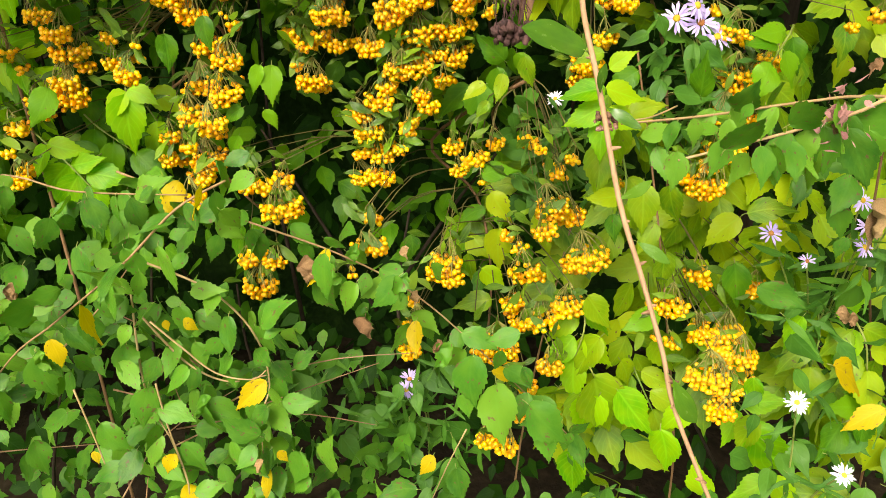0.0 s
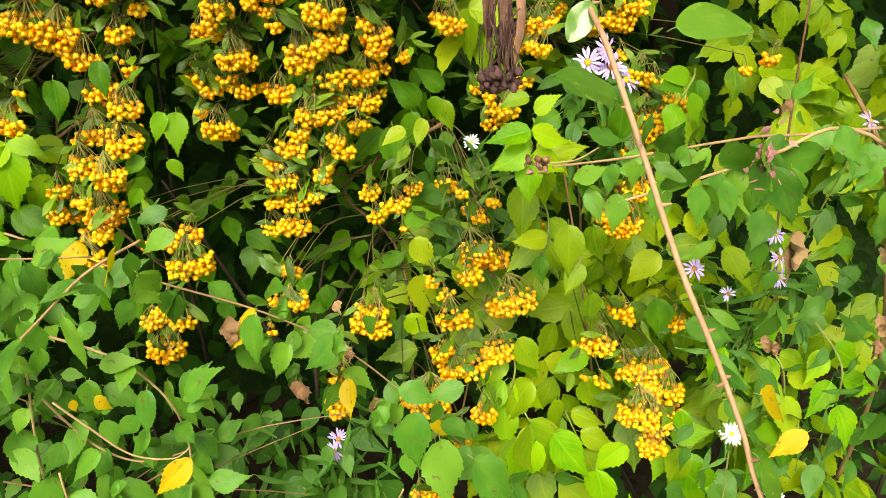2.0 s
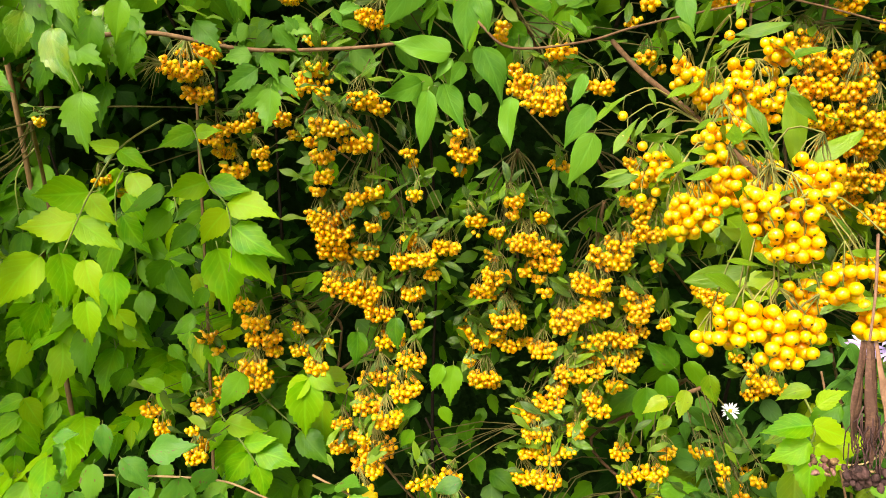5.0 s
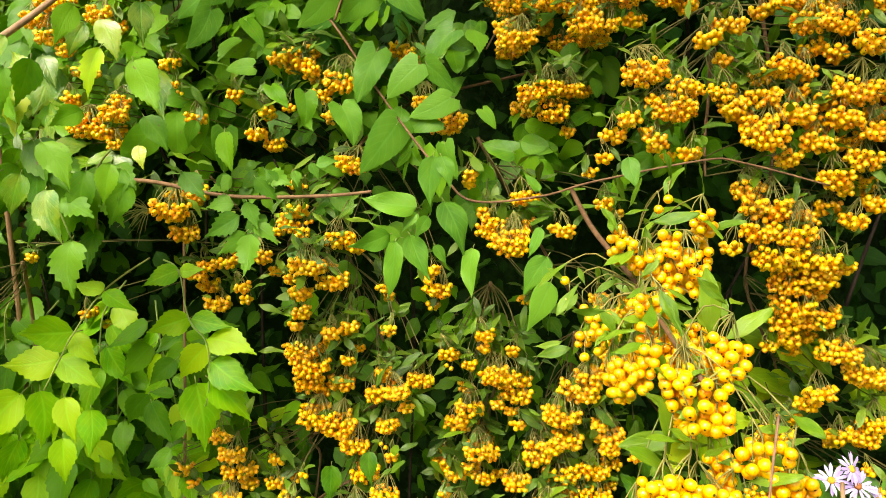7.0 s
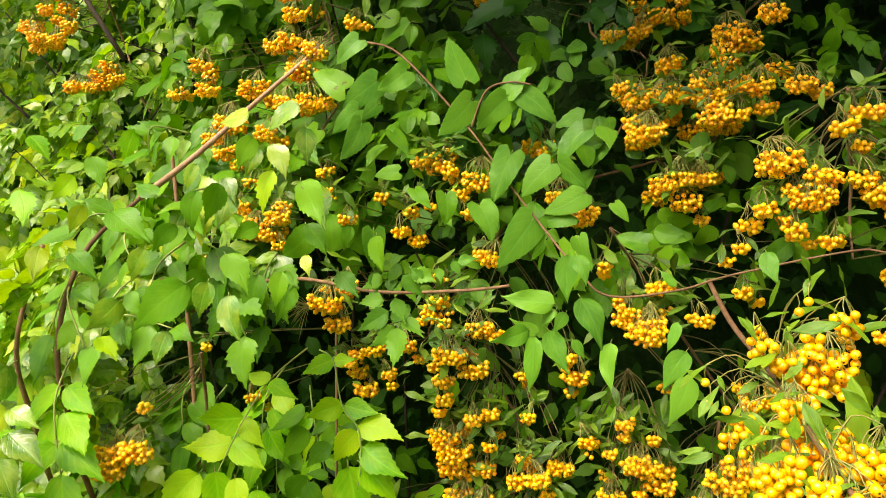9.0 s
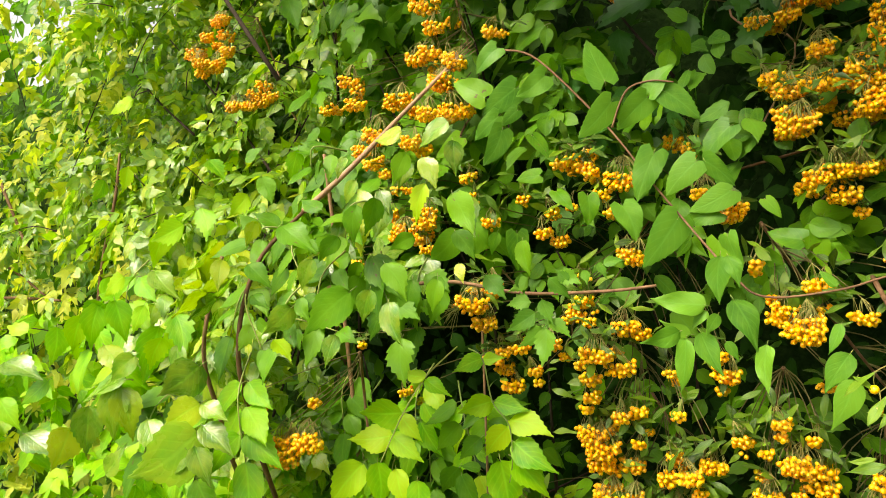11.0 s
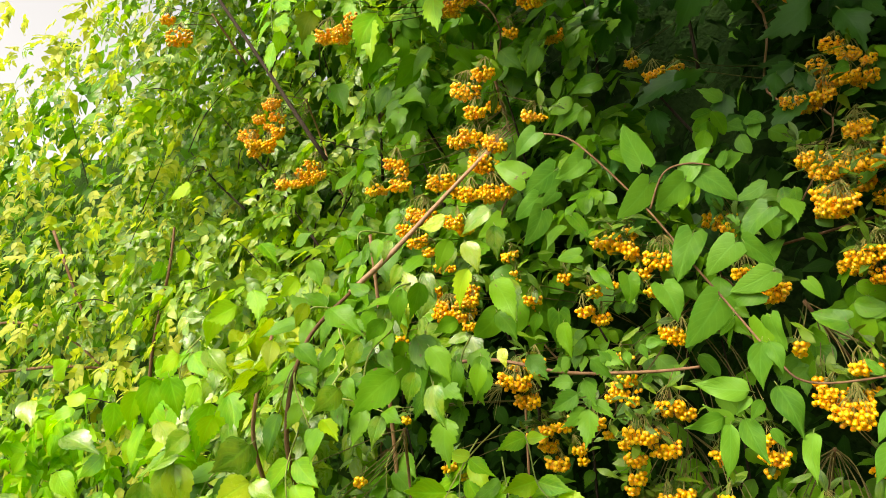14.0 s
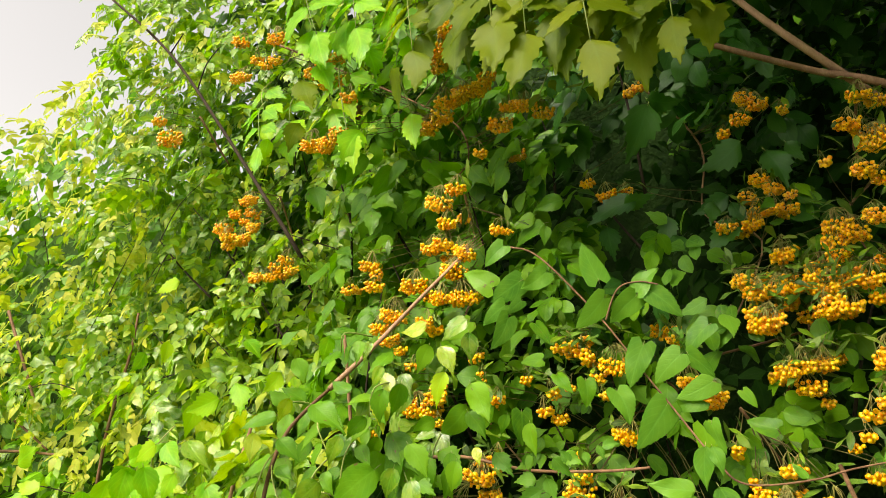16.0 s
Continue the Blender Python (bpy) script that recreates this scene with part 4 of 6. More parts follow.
TRIF = [(-0.383, 0.7, 1.58, -0.415, 1.577), (-0.377, 0.7, 1.568, -0.414, 1.546), (-0.37, 0.7, 1.551, -0.4, 1.527), (-0.365, 0.7, 1.549, -0.369, 1.504), (-0.361, 0.7, 1.558, -0.334, 1.54), (-0.369, 0.7, 1.583, -0.352, 1.554), (-0.441, 0.7, 1.615, -0.412, 1.585), (-0.395, 0.7, 1.614, -0.389, 1.589), (-0.36, 0.7, 1.608, -0.337, 1.583), (-0.386, 0.7, 1.609, -0.409, 1.593), (-0.348, 0.7, 1.611, -0.32, 1.599), (-0.295, 0.7, 1.621, -0.272, 1.626), (-0.3, 0.7, 1.624, -0.291, 1.605), (-0.317, 0.7, 1.616, -0.313, 1.598), (-0.337, 0.7, 1.601, -0.351, 1.617)]
CREEP_R = [(0.103, 0.9, 1.248, 0.067, 1.275), (0.073, 0.9, 1.23, 0.035, 1.264), (0.088, 0.9, 1.239, 0.109, 1.195), (0.064, 0.9, 1.222, 0.074, 1.168), (0.04, 0.9, 1.204, 0.041, 1.141), (0.03, 0.9, 1.2, -0.012, 1.16), (0.142, 0.9, 1.261, 0.137, 1.227)]
LIME_R2 = [(0.143, 0.66, 1.281, 0.114, 1.273), (0.146, 0.66, 1.249, 0.102, 1.244), (0.147, 0.66, 1.249, 0.189, 1.238), (0.146, 0.66, 1.233, 0.108, 1.213), (0.15, 0.66, 1.229, 0.184, 1.208), (0.149, 0.66, 1.223, 0.142, 1.18), (0.149, 0.66, 1.266, 0.173, 1.283)]
NEAR = [(0.029, 0.4, 1.474, 0.025, 1.516), (0.035, 0.4, 1.475, 0.061, 1.495), (0.022, 0.4, 1.487, 0.014, 1.485), (0.018, 0.4, 1.474, 0.011, 1.481), (0.016, 0.4, 1.423, -0.022, 1.414), (-0.007, 0.4, 1.445, 0.011, 1.435), (-0.022, 0.4, 1.536, -0.031, 1.552), (-0.005, 0.4, 1.542, 0.021, 1.547), (-0.041, 0.4, 1.506, -0.045, 1.516), (-0.052, 0.4, 1.49, -0.045, 1.501), (-0.069, 0.4, 1.47, -0.054, 1.473), (-0.029, 0.4, 1.491, -0.048, 1.49), (-0.069, 0.4, 1.464, -0.05, 1.47)]
SHRUB_A = [(-0.267, 0.5, 1.141, -0.251, 1.125), (-0.242, 0.5, 1.148, -0.247, 1.123), (-0.273, 0.5, 1.139, -0.295, 1.118), (-0.294, 0.5, 1.11, -0.294, 1.074), (-0.342, 0.5, 1.073, -0.333, 1.027), (-0.178, 0.5, 1.107, -0.181, 1.072), (-0.187, 0.5, 1.086, -0.206, 1.069), (-0.153, 0.5, 1.097, -0.126, 1.126), (-0.152, 0.5, 1.086, -0.136, 1.095), (-0.259, 0.5, 1.1, -0.271, 1.081), (-0.242, 0.5, 1.069, -0.258, 1.045), (-0.218, 0.5, 1.056, -0.246, 1.035), (-0.256, 0.5, 1.039, -0.266, 0.998), (-0.251, 0.5, 1.016, -0.217, 1.01), (-0.257, 0.5, 0.999, -0.266, 0.971), (-0.238, 0.5, 0.978, -0.213, 0.954), (-0.305, 0.5, 1.001, -0.283, 0.968), (-0.168, 0.5, 0.985, -0.198, 1.013), (-0.144, 0.5, 1.022, -0.113, 1.027), (-0.236, 0.5, 0.921, -0.205, 0.93)]
SHRUB_B = [(-0.14, 0.52, 0.949, -0.152, 0.907), (-0.114, 0.52, 0.927, -0.112, 0.972), (-0.099, 0.52, 1.152, -0.106, 1.109), (-0.076, 0.52, 1.125, -0.093, 1.092), (-0.041, 0.52, 1.13, -0.066, 1.1), (0.02, 0.52, 1.053, 0.02, 1.001), (0.04, 0.52, 1.023, 0.047, 0.961), (0.01, 0.52, 1.012, 0.016, 0.987), (0.06, 0.52, 1.074, 0.028, 1.068), (0.063, 0.52, 1.04, 0.072, 1.019), (0.069, 0.52, 1.0, 0.11, 0.961), (0.079, 0.52, 0.975, 0.089, 0.937), (-0.033, 0.52, 0.902, -0.071, 0.904), (0.004, 0.52, 0.928, 0.011, 0.889), (-0.279, 0.52, 1.203, -0.272, 1.169), (-0.312, 0.52, 1.187, -0.328, 1.159), (-0.257, 0.52, 1.204, -0.262, 1.175), (-0.181, 0.52, 1.185, -0.162, 1.163), (-0.227, 0.52, 1.211, -0.241, 1.199), (-0.147, 0.52, 1.219, -0.172, 1.207)]
SHRUB_C = [(-0.154, 0.54, 1.23, -0.178, 1.221), (-0.204, 0.54, 1.175, -0.173, 1.193), (-0.321, 0.54, 0.942, -0.306, 0.905), (-0.319, 0.54, 1.14, -0.336, 1.119), (-0.358, 0.54, 1.136, -0.376, 1.103), (-0.266, 0.54, 1.142, -0.251, 1.157), (-0.23, 0.54, 1.16, -0.214, 1.169), (-0.218, 0.54, 1.144, -0.235, 1.128), (-0.186, 0.54, 1.036, -0.202, 1.027), (-0.227, 0.54, 1.031, -0.242, 1.006), (-0.399, 0.54, 1.003, -0.42, 0.964), (-0.397, 0.54, 0.95, -0.384, 0.915), (-0.357, 0.54, 0.983, -0.388, 0.963), (-0.335, 0.54, 1.008, -0.318, 0.989), (-0.232, 0.54, 1.095, -0.223, 1.072), (-0.141, 0.54, 1.029, -0.119, 1.047)]
SHRUB_SIDE = [(0.175, 0.5, 1.263, 0.178, 1.241), (0.201, 0.5, 1.262, 0.2, 1.237), (0.164, 0.5, 1.261, 0.155, 1.24), (0.226, 0.5, 1.242, 0.229, 1.21), (0.243, 0.5, 1.252, 0.242, 1.214), (0.262, 0.5, 1.254, 0.254, 1.221), (0.269, 0.5, 1.256, 0.273, 1.218), (0.286, 0.5, 1.254, 0.3, 1.209), (0.233, 0.5, 1.27, 0.22, 1.247), (0.215, 0.5, 1.273, 0.209, 1.259), (0.302, 0.5, 1.252, 0.311, 1.223), (0.305, 0.5, 1.168, 0.3, 1.149)]
YELLOWED = [(-0.317, 0.485, 1.097, -0.315, 1.063), (-0.151, 0.485, 1.055, -0.183, 1.026), (-0.239, 0.485, 0.98, -0.25, 0.955), (-0.309, 0.485, 0.983, -0.304, 0.969), (-0.208, 0.485, 1.114, -0.195, 1.101), (-0.223, 0.485, 1.113, -0.222, 1.1), (-0.15, 0.485, 0.98, -0.14, 0.966), (-0.016, 0.485, 0.974, -0.032, 0.951)]
YELLOWED_R = [(0.358, 0.56, 1.008, 0.404, 0.97), (0.418, 0.56, 0.958, 0.381, 0.932)]
LIME_A = [(0.249, 0.7, 1.23, 0.243, 1.275), (0.186, 0.7, 1.256, 0.153, 1.234), (0.18, 0.7, 1.212, 0.221, 1.222), (0.174, 0.7, 1.202, 0.181, 1.157), (0.203, 0.7, 1.14, 0.203, 1.085), (0.23, 0.7, 1.138, 0.243, 1.09), (0.181, 0.7, 1.128, 0.14, 1.129), (0.174, 0.7, 1.107, 0.177, 1.075), (0.308, 0.7, 1.101, 0.274, 1.064), (0.315, 0.7, 1.105, 0.363, 1.114), (0.235, 0.7, 1.06, 0.24, 1.014), (0.311, 0.7, 1.047, 0.318, 0.996), (0.339, 0.7, 1.043, 0.382, 1.027), (0.235, 0.7, 0.988, 0.191, 0.968), (0.154, 0.7, 1.009, 0.184, 0.966), (0.172, 0.7, 0.954, 0.14, 0.898), (0.198, 0.7, 0.922, 0.215, 0.878), (0.238, 0.7, 0.953, 0.262, 0.898), (0.22, 0.7, 1.096, 0.199, 1.063)]
LIME_B = [(0.181, 0.64, 0.925, 0.224, 0.873), (0.154, 0.64, 0.944, 0.185, 0.854), (0.234, 0.64, 0.87, 0.243, 0.806), (0.266, 0.64, 0.901, 0.232, 0.861), (0.339, 0.64, 0.884, 0.318, 0.834), (0.335, 0.64, 0.863, 0.398, 0.799), (0.367, 0.64, 0.794, 0.321, 0.772), (0.367, 0.64, 0.794, 0.414, 0.762), (0.326, 0.64, 0.939, 0.332, 0.905), (0.427, 0.64, 0.994, 0.4, 0.953), (0.452, 0.64, 0.959, 0.454, 0.925), (0.138, 0.64, 0.842, 0.136, 0.779), (0.162, 0.64, 0.918, 0.141, 0.848), (0.399, 0.64, 1.014, 0.422, 1.04), (0.364, 0.64, 1.014, 0.348, 0.973), (0.49, 0.64, 0.85, 0.471, 0.801), (0.299, 0.64, 0.769, 0.279, 0.821)]
LIME_C = [(0.053, 0.78, 0.961, 0.003, 0.952), (0.04, 0.78, 1.004, 0.071, 0.972), (0.06, 0.78, 1.058, 0.061, 0.995), (0.05, 0.78, 1.103, 0.076, 1.066), (0.038, 0.78, 1.124, 0.084, 1.13), (0.107, 0.78, 0.809, 0.169, 0.818), (0.177, 0.78, 0.78, 0.157, 0.718), (0.085, 0.78, 1.257, 0.093, 1.221), (0.062, 0.78, 1.239, 0.053, 1.209), (0.047, 0.78, 1.209, 0.031, 1.19), (0.043, 0.78, 1.228, 0.016, 1.213)]
GREEN_T = [(-0.191, 0.8, 1.249, -0.193, 1.204), (-0.203, 0.8, 1.249, -0.218, 1.217), (-0.205, 0.8, 1.199, -0.193, 1.174), (-0.229, 0.8, 1.202, -0.255, 1.182), (-0.238, 0.8, 1.17, -0.253, 1.145), (-0.258, 0.8, 1.302, -0.254, 1.264), (-0.303, 0.8, 1.284, -0.307, 1.24)]
LIME_T = [(-0.5, 0.92, 1.102, -0.425, 1.078), (-0.509, 0.92, 1.099, -0.547, 1.093), (-0.519, 0.92, 1.12, -0.462, 1.131), (-0.527, 0.92, 1.085, -0.504, 1.033), (-0.437, 0.92, 1.265, -0.407, 1.234), (-0.435, 0.92, 1.287, -0.414, 1.27), (-0.42, 0.92, 1.308, -0.399, 1.327), (-0.528, 0.92, 1.228, -0.553, 1.2), (-0.412, 0.92, 1.161, -0.475, 1.147)]
SAP_A = [(-0.748, 0.54, 1.462, -0.81, 1.426), (-0.745, 0.54, 1.461, -0.706, 1.446), (-0.75, 0.54, 1.428, -0.864, 1.362), (-0.765, 0.54, 1.404, -0.825, 1.369), (-0.744, 0.54, 1.436, -0.695, 1.407), (-0.756, 0.54, 1.411, -0.725, 1.367), (-0.75, 0.54, 1.507, -0.825, 1.467), (-0.72, 0.54, 1.635, -0.713, 1.596), (-0.53, 0.54, 1.591, -0.591, 1.542), (-0.505, 0.54, 1.592, -0.516, 1.555), (-0.486, 0.54, 1.619, -0.459, 1.58), (-0.481, 0.54, 1.578, -0.464, 1.534), (-0.423, 0.54, 1.6, -0.43, 1.565), (-0.398, 0.54, 1.615, -0.391, 1.595), (-0.405, 0.54, 1.687, -0.378, 1.64), (-0.46, 0.54, 1.736, -0.472, 1.7), (-0.409, 0.54, 1.763, -0.445, 1.74), (-0.465, 0.54, 1.76, -0.505, 1.757), (-0.523, 0.54, 1.685, -0.528, 1.642), (-0.498, 0.54, 1.691, -0.509, 1.649)]
SAP_B = [(-0.531, 0.55, 1.715, -0.55, 1.689), (-0.668, 0.55, 1.734, -0.653, 1.697), (-0.674, 0.55, 1.68, -0.688, 1.648), (-0.636, 0.55, 1.671, -0.584, 1.642), (-0.578, 0.55, 1.686, -0.61, 1.704), (-0.554, 0.55, 1.653, -0.576, 1.623), (-0.687, 0.55, 1.628, -0.653, 1.601), (-0.591, 0.55, 1.63, -0.605, 1.593), (-0.619, 0.55, 1.575, -0.658, 1.544), (-0.558, 0.55, 1.544, -0.564, 1.508), (-0.456, 0.55, 1.648, -0.482, 1.632), (-0.746, 0.55, 1.726, -0.777, 1.718), (-0.695, 0.55, 1.755, -0.671, 1.773), (-0.792, 0.55, 1.612, -0.758, 1.584), (-0.85, 0.55, 1.627, -0.8, 1.598), (-0.904, 0.55, 1.475, -0.881, 1.407), (-0.851, 0.55, 1.436, -0.81, 1.393), (-0.941, 0.55, 1.53, -0.906, 1.489), (-0.803, 0.55, 1.531, -0.79, 1.485), (-0.879, 0.55, 1.517, -0.915, 1.481)]
SAP_YELLOW = [(-0.448, 0.56, 1.705, -0.465, 1.662), (-0.807, 0.56, 1.686, -0.863, 1.666), (-0.778, 0.56, 1.706, -0.755, 1.66), (-0.7, 0.56, 1.717, -0.723, 1.689), (-0.922, 0.56, 1.776, -0.93, 1.74), (-0.92, 0.56, 1.624, -0.968, 1.596), (-0.878, 0.56, 1.583, -0.894, 1.544), (-0.84, 0.56, 1.541, -0.852, 1.497), (-0.768, 0.56, 1.768, -0.739, 1.741), (-0.969, 0.56, 1.762, -0.999, 1.733), (-0.654, 0.56, 1.538, -0.629, 1.513), (-0.818, 0.56, 1.572, -0.786, 1.517), (-0.621, 0.56, 1.763, -0.631, 1.724), (-0.915, 0.56, 1.872, -0.957, 1.854)]
HEARTS_A = [(-0.305, 0.77, 1.859, -0.327, 1.921), (-0.452, 0.77, 1.929, -0.481, 1.897), (-0.426, 0.77, 1.869, -0.485, 1.839), (-0.384, 0.77, 1.879, -0.423, 1.854), (-0.451, 0.77, 1.834, -0.491, 1.804), (-0.424, 0.77, 1.838, -0.448, 1.819), (-0.446, 0.77, 1.814, -0.467, 1.763), (-0.298, 0.77, 1.83, -0.343, 1.787), (-0.254, 0.77, 1.828, -0.292, 1.791), (-0.233, 0.77, 1.834, -0.189, 1.798), (-0.25, 0.77, 1.834, -0.221, 1.87), (-0.248, 0.77, 1.759, -0.271, 1.698), (-0.2, 0.77, 1.743, -0.237, 1.704), (-0.19, 0.77, 1.743, -0.159, 1.706), (-0.163, 0.77, 1.705, -0.214, 1.684), (-0.161, 0.77, 1.78, -0.197, 1.744), (-0.223, 0.77, 1.677, -0.259, 1.617), (-0.288, 0.77, 1.698, -0.269, 1.653), (-0.169, 0.77, 1.652, -0.155, 1.61)]
HEARTS_B = [(-0.18, 0.78, 1.649, -0.177, 1.591), (-0.179, 0.78, 1.683, -0.222, 1.672), (-0.431, 0.78, 1.674, -0.431, 1.622), (-0.334, 0.78, 1.716, -0.334, 1.677), (-0.375, 0.78, 1.725, -0.349, 1.698), (-0.398, 0.78, 1.749, -0.43, 1.745), (-0.515, 0.78, 1.815, -0.55, 1.787), (-0.406, 0.78, 1.803, -0.383, 1.771), (-0.476, 0.78, 1.867, -0.524, 1.898), (-0.128, 0.78, 1.693, -0.111, 1.672), (-0.094, 0.78, 1.645, -0.13, 1.66)]
SHADED_A = [(-0.248, 0.98, 2.247, -0.189, 2.217), (-0.248, 0.98, 2.236, -0.29, 2.13), (-0.102, 0.98, 2.131, -0.173, 2.078), (-0.066, 0.98, 2.107, -0.039, 2.038), (-0.13, 0.98, 2.037, -0.192, 2.014), (-0.127, 0.98, 2.025, -0.103, 1.979), (-0.155, 0.98, 2.03, -0.16, 1.985), (-0.281, 0.98, 2.055, -0.374, 2.023), (-0.23, 0.98, 2.015, -0.239, 1.955), (-0.224, 0.98, 1.981, -0.203, 1.935), (-0.407, 0.98, 2.181, -0.43, 2.125), (-0.444, 0.98, 2.178, -0.416, 2.223), (-0.034, 0.98, 2.116, -0.008, 2.077), (-0.305, 0.98, 2.047, -0.249, 2.056), (-0.335, 0.98, 2.012, -0.32, 1.95), (-0.473, 0.98, 2.129, -0.448, 2.064), (-0.264, 0.98, 1.971, -0.263, 1.932), (-0.122, 0.98, 1.994, -0.173, 1.938)]
CREEP_T = [(-0.562, 0.88, 2.113, -0.596, 2.066), (-0.558, 0.88, 2.128, -0.52, 2.087), (-0.726, 0.88, 2.161, -0.763, 2.095), (-0.789, 0.88, 2.199, -0.831, 2.141), (-0.912, 0.88, 2.15, -0.879, 2.084), (-0.695, 0.88, 2.169, -0.737, 2.121), (-0.836, 0.88, 2.268, -0.874, 2.216), (-0.787, 0.88, 2.114, -0.817, 2.062), (-0.386, 0.88, 2.036, -0.435, 2.019), (-0.437, 0.88, 2.016, -0.479, 1.996), (-0.42, 0.88, 1.998, -0.486, 1.968), (-0.417, 0.88, 1.993, -0.42, 1.957), (-0.72, 0.88, 2.012, -0.768, 1.987), (-0.652, 0.88, 2.165, -0.616, 2.108), (-0.698, 0.88, 2.063, -0.663, 2.089), (-0.92, 0.88, 2.264, -0.866, 2.301), (-0.49, 0.88, 2.118, -0.517, 2.071)]
CANOPY_Y = [(-0.697, 0.72, 2.16, -0.719, 2.091), (-0.797, 0.72, 2.318, -0.755, 2.249), (-0.638, 0.72, 2.269, -0.624, 2.181), (-0.699, 0.72, 2.333, -0.672, 2.258), (-0.741, 0.72, 2.234, -0.709, 2.182), (-0.834, 0.72, 2.294, -0.789, 2.214), (-0.903, 0.72, 2.187, -0.912, 2.144), (-0.832, 0.72, 2.203, -0.84, 2.144), (-0.763, 0.72, 2.378, -0.786, 2.338), (-0.607, 0.72, 2.325, -0.593, 2.224)]

SAP_C = [(-0.424, 0.6, 1.699, -0.402, 1.649), (-0.49, 0.6, 1.742, -0.507, 1.71), (-0.474, 0.6, 1.745, -0.455, 1.705), (-0.548, 0.6, 1.69, -0.567, 1.722), (-0.531, 0.6, 1.712, -0.514, 1.682), (-0.56, 0.6, 1.69, -0.549, 1.637), (-0.525, 0.6, 1.697, -0.535, 1.653), (-0.434, 0.6, 1.76, -0.429, 1.719), (-0.581, 0.6, 1.758, -0.592, 1.731), (-0.585, 0.6, 1.68, -0.596, 1.647)]
GREEN_C = [(-0.58, 0.66, 1.642, -0.529, 1.601), (-0.6, 0.66, 1.635, -0.616, 1.602), (-0.595, 0.66, 1.604, -0.615, 1.565), (-0.567, 0.66, 1.615, -0.551, 1.589), (-0.566, 0.66, 1.582, -0.579, 1.554), (-0.525, 0.66, 1.597, -0.515, 1.548), (-0.542, 0.66, 1.58, -0.538, 1.546), (-0.487, 0.66, 1.613, -0.484, 1.577), (-0.48, 0.66, 1.597, -0.491, 1.553), (-0.463, 0.66, 1.666, -0.437, 1.629), (-0.407, 0.66, 1.661, -0.414, 1.634), (-0.377, 0.66, 1.649, -0.37, 1.607), (-0.64, 0.66, 1.634, -0.632, 1.592)]
YELLOW_C = [(-0.981, 0.58, 1.588, -1.04, 1.562), (-1.033, 0.58, 1.572, -1.05, 1.515), (-1.087, 0.58, 1.555, -1.084, 1.497), (-0.994, 0.58, 1.589, -0.984, 1.524), (-0.962, 0.58, 1.592, -0.94, 1.533), (-0.995, 0.58, 1.601, -0.936, 1.625), (-1.256, 0.58, 1.597, -1.199, 1.621), (-0.87, 0.58, 1.555, -0.868, 1.479), (-0.843, 0.58, 1.555, -0.825, 1.507), (-0.788, 0.58, 1.604, -0.82, 1.572), (-0.863, 0.58, 1.682, -0.866, 1.632), (-1.321, 0.58, 1.469, -1.353, 1.429), (-1.221, 0.58, 1.445, -1.172, 1.403), (-1.103, 0.58, 1.476, -1.145, 1.44)]
SAP_D = [(-0.908, 0.55, 1.478, -0.899, 1.408), (-0.967, 0.55, 1.448, -0.974, 1.377), (-0.895, 0.55, 1.486, -0.988, 1.462), (-1.004, 0.55, 1.418, -1.047, 1.353), (-1.104, 0.55, 1.403, -1.038, 1.378), (-1.276, 0.55, 1.556, -1.232, 1.52), (-1.21, 0.55, 1.343, -1.255, 1.313), (-0.927, 0.55, 1.362, -0.894, 1.402), (-1.161, 0.55, 1.503, -1.088, 1.488), (-1.33, 0.55, 1.406, -1.261, 1.383)]
GREEN_D = [(-0.579, 0.63, 1.614, -0.598, 1.562), (-0.554, 0.63, 1.623, -0.546, 1.558), (-0.61, 0.63, 1.604, -0.664, 1.552), (-0.533, 0.63, 1.608, -0.526, 1.534), (-0.505, 0.63, 1.607, -0.507, 1.552), (-0.596, 0.63, 1.643, -0.643, 1.611), (-0.562, 0.63, 1.638, -0.516, 1.589), (-0.656, 0.63, 1.673, -0.694, 1.644), (-0.694, 0.63, 1.629, -0.723, 1.592), (-0.637, 0.63, 1.553, -0.656, 1.524)]
SHRUB_D = [(-0.419, 0.51, 1.244, -0.394, 1.223), (-0.434, 0.51, 1.271, -0.428, 1.244), (-0.396, 0.51, 1.252, -0.358, 1.262), (-0.404, 0.51, 1.221, -0.41, 1.182), (-0.461, 0.51, 1.214, -0.452, 1.189), (-0.371, 0.51, 1.232, -0.372, 1.182), (-0.39, 0.51, 1.156, -0.434, 1.159), (-0.399, 0.51, 1.162, -0.381, 1.138), (-0.466, 0.51, 1.142, -0.458, 1.113), (-0.458, 0.51, 1.13, -0.421, 1.105), (-0.375, 0.51, 1.098, -0.418, 1.074), (-0.484, 0.51, 1.192, -0.467, 1.178), (-0.476, 0.51, 1.258, -0.453, 1.263), (-0.474, 0.51, 1.221, -0.491, 1.201)]

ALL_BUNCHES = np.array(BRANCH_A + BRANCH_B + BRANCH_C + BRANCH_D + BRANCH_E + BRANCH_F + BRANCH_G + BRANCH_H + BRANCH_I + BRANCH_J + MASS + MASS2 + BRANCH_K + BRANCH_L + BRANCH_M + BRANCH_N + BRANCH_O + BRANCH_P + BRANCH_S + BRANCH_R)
# bunch directions and widths as seen from the camera's mean position
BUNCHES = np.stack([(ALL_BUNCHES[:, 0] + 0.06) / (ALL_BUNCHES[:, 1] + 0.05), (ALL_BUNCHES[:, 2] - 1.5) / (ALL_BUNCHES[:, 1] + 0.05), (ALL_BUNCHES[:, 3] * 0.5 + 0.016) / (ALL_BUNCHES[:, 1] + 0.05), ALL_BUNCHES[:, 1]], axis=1)

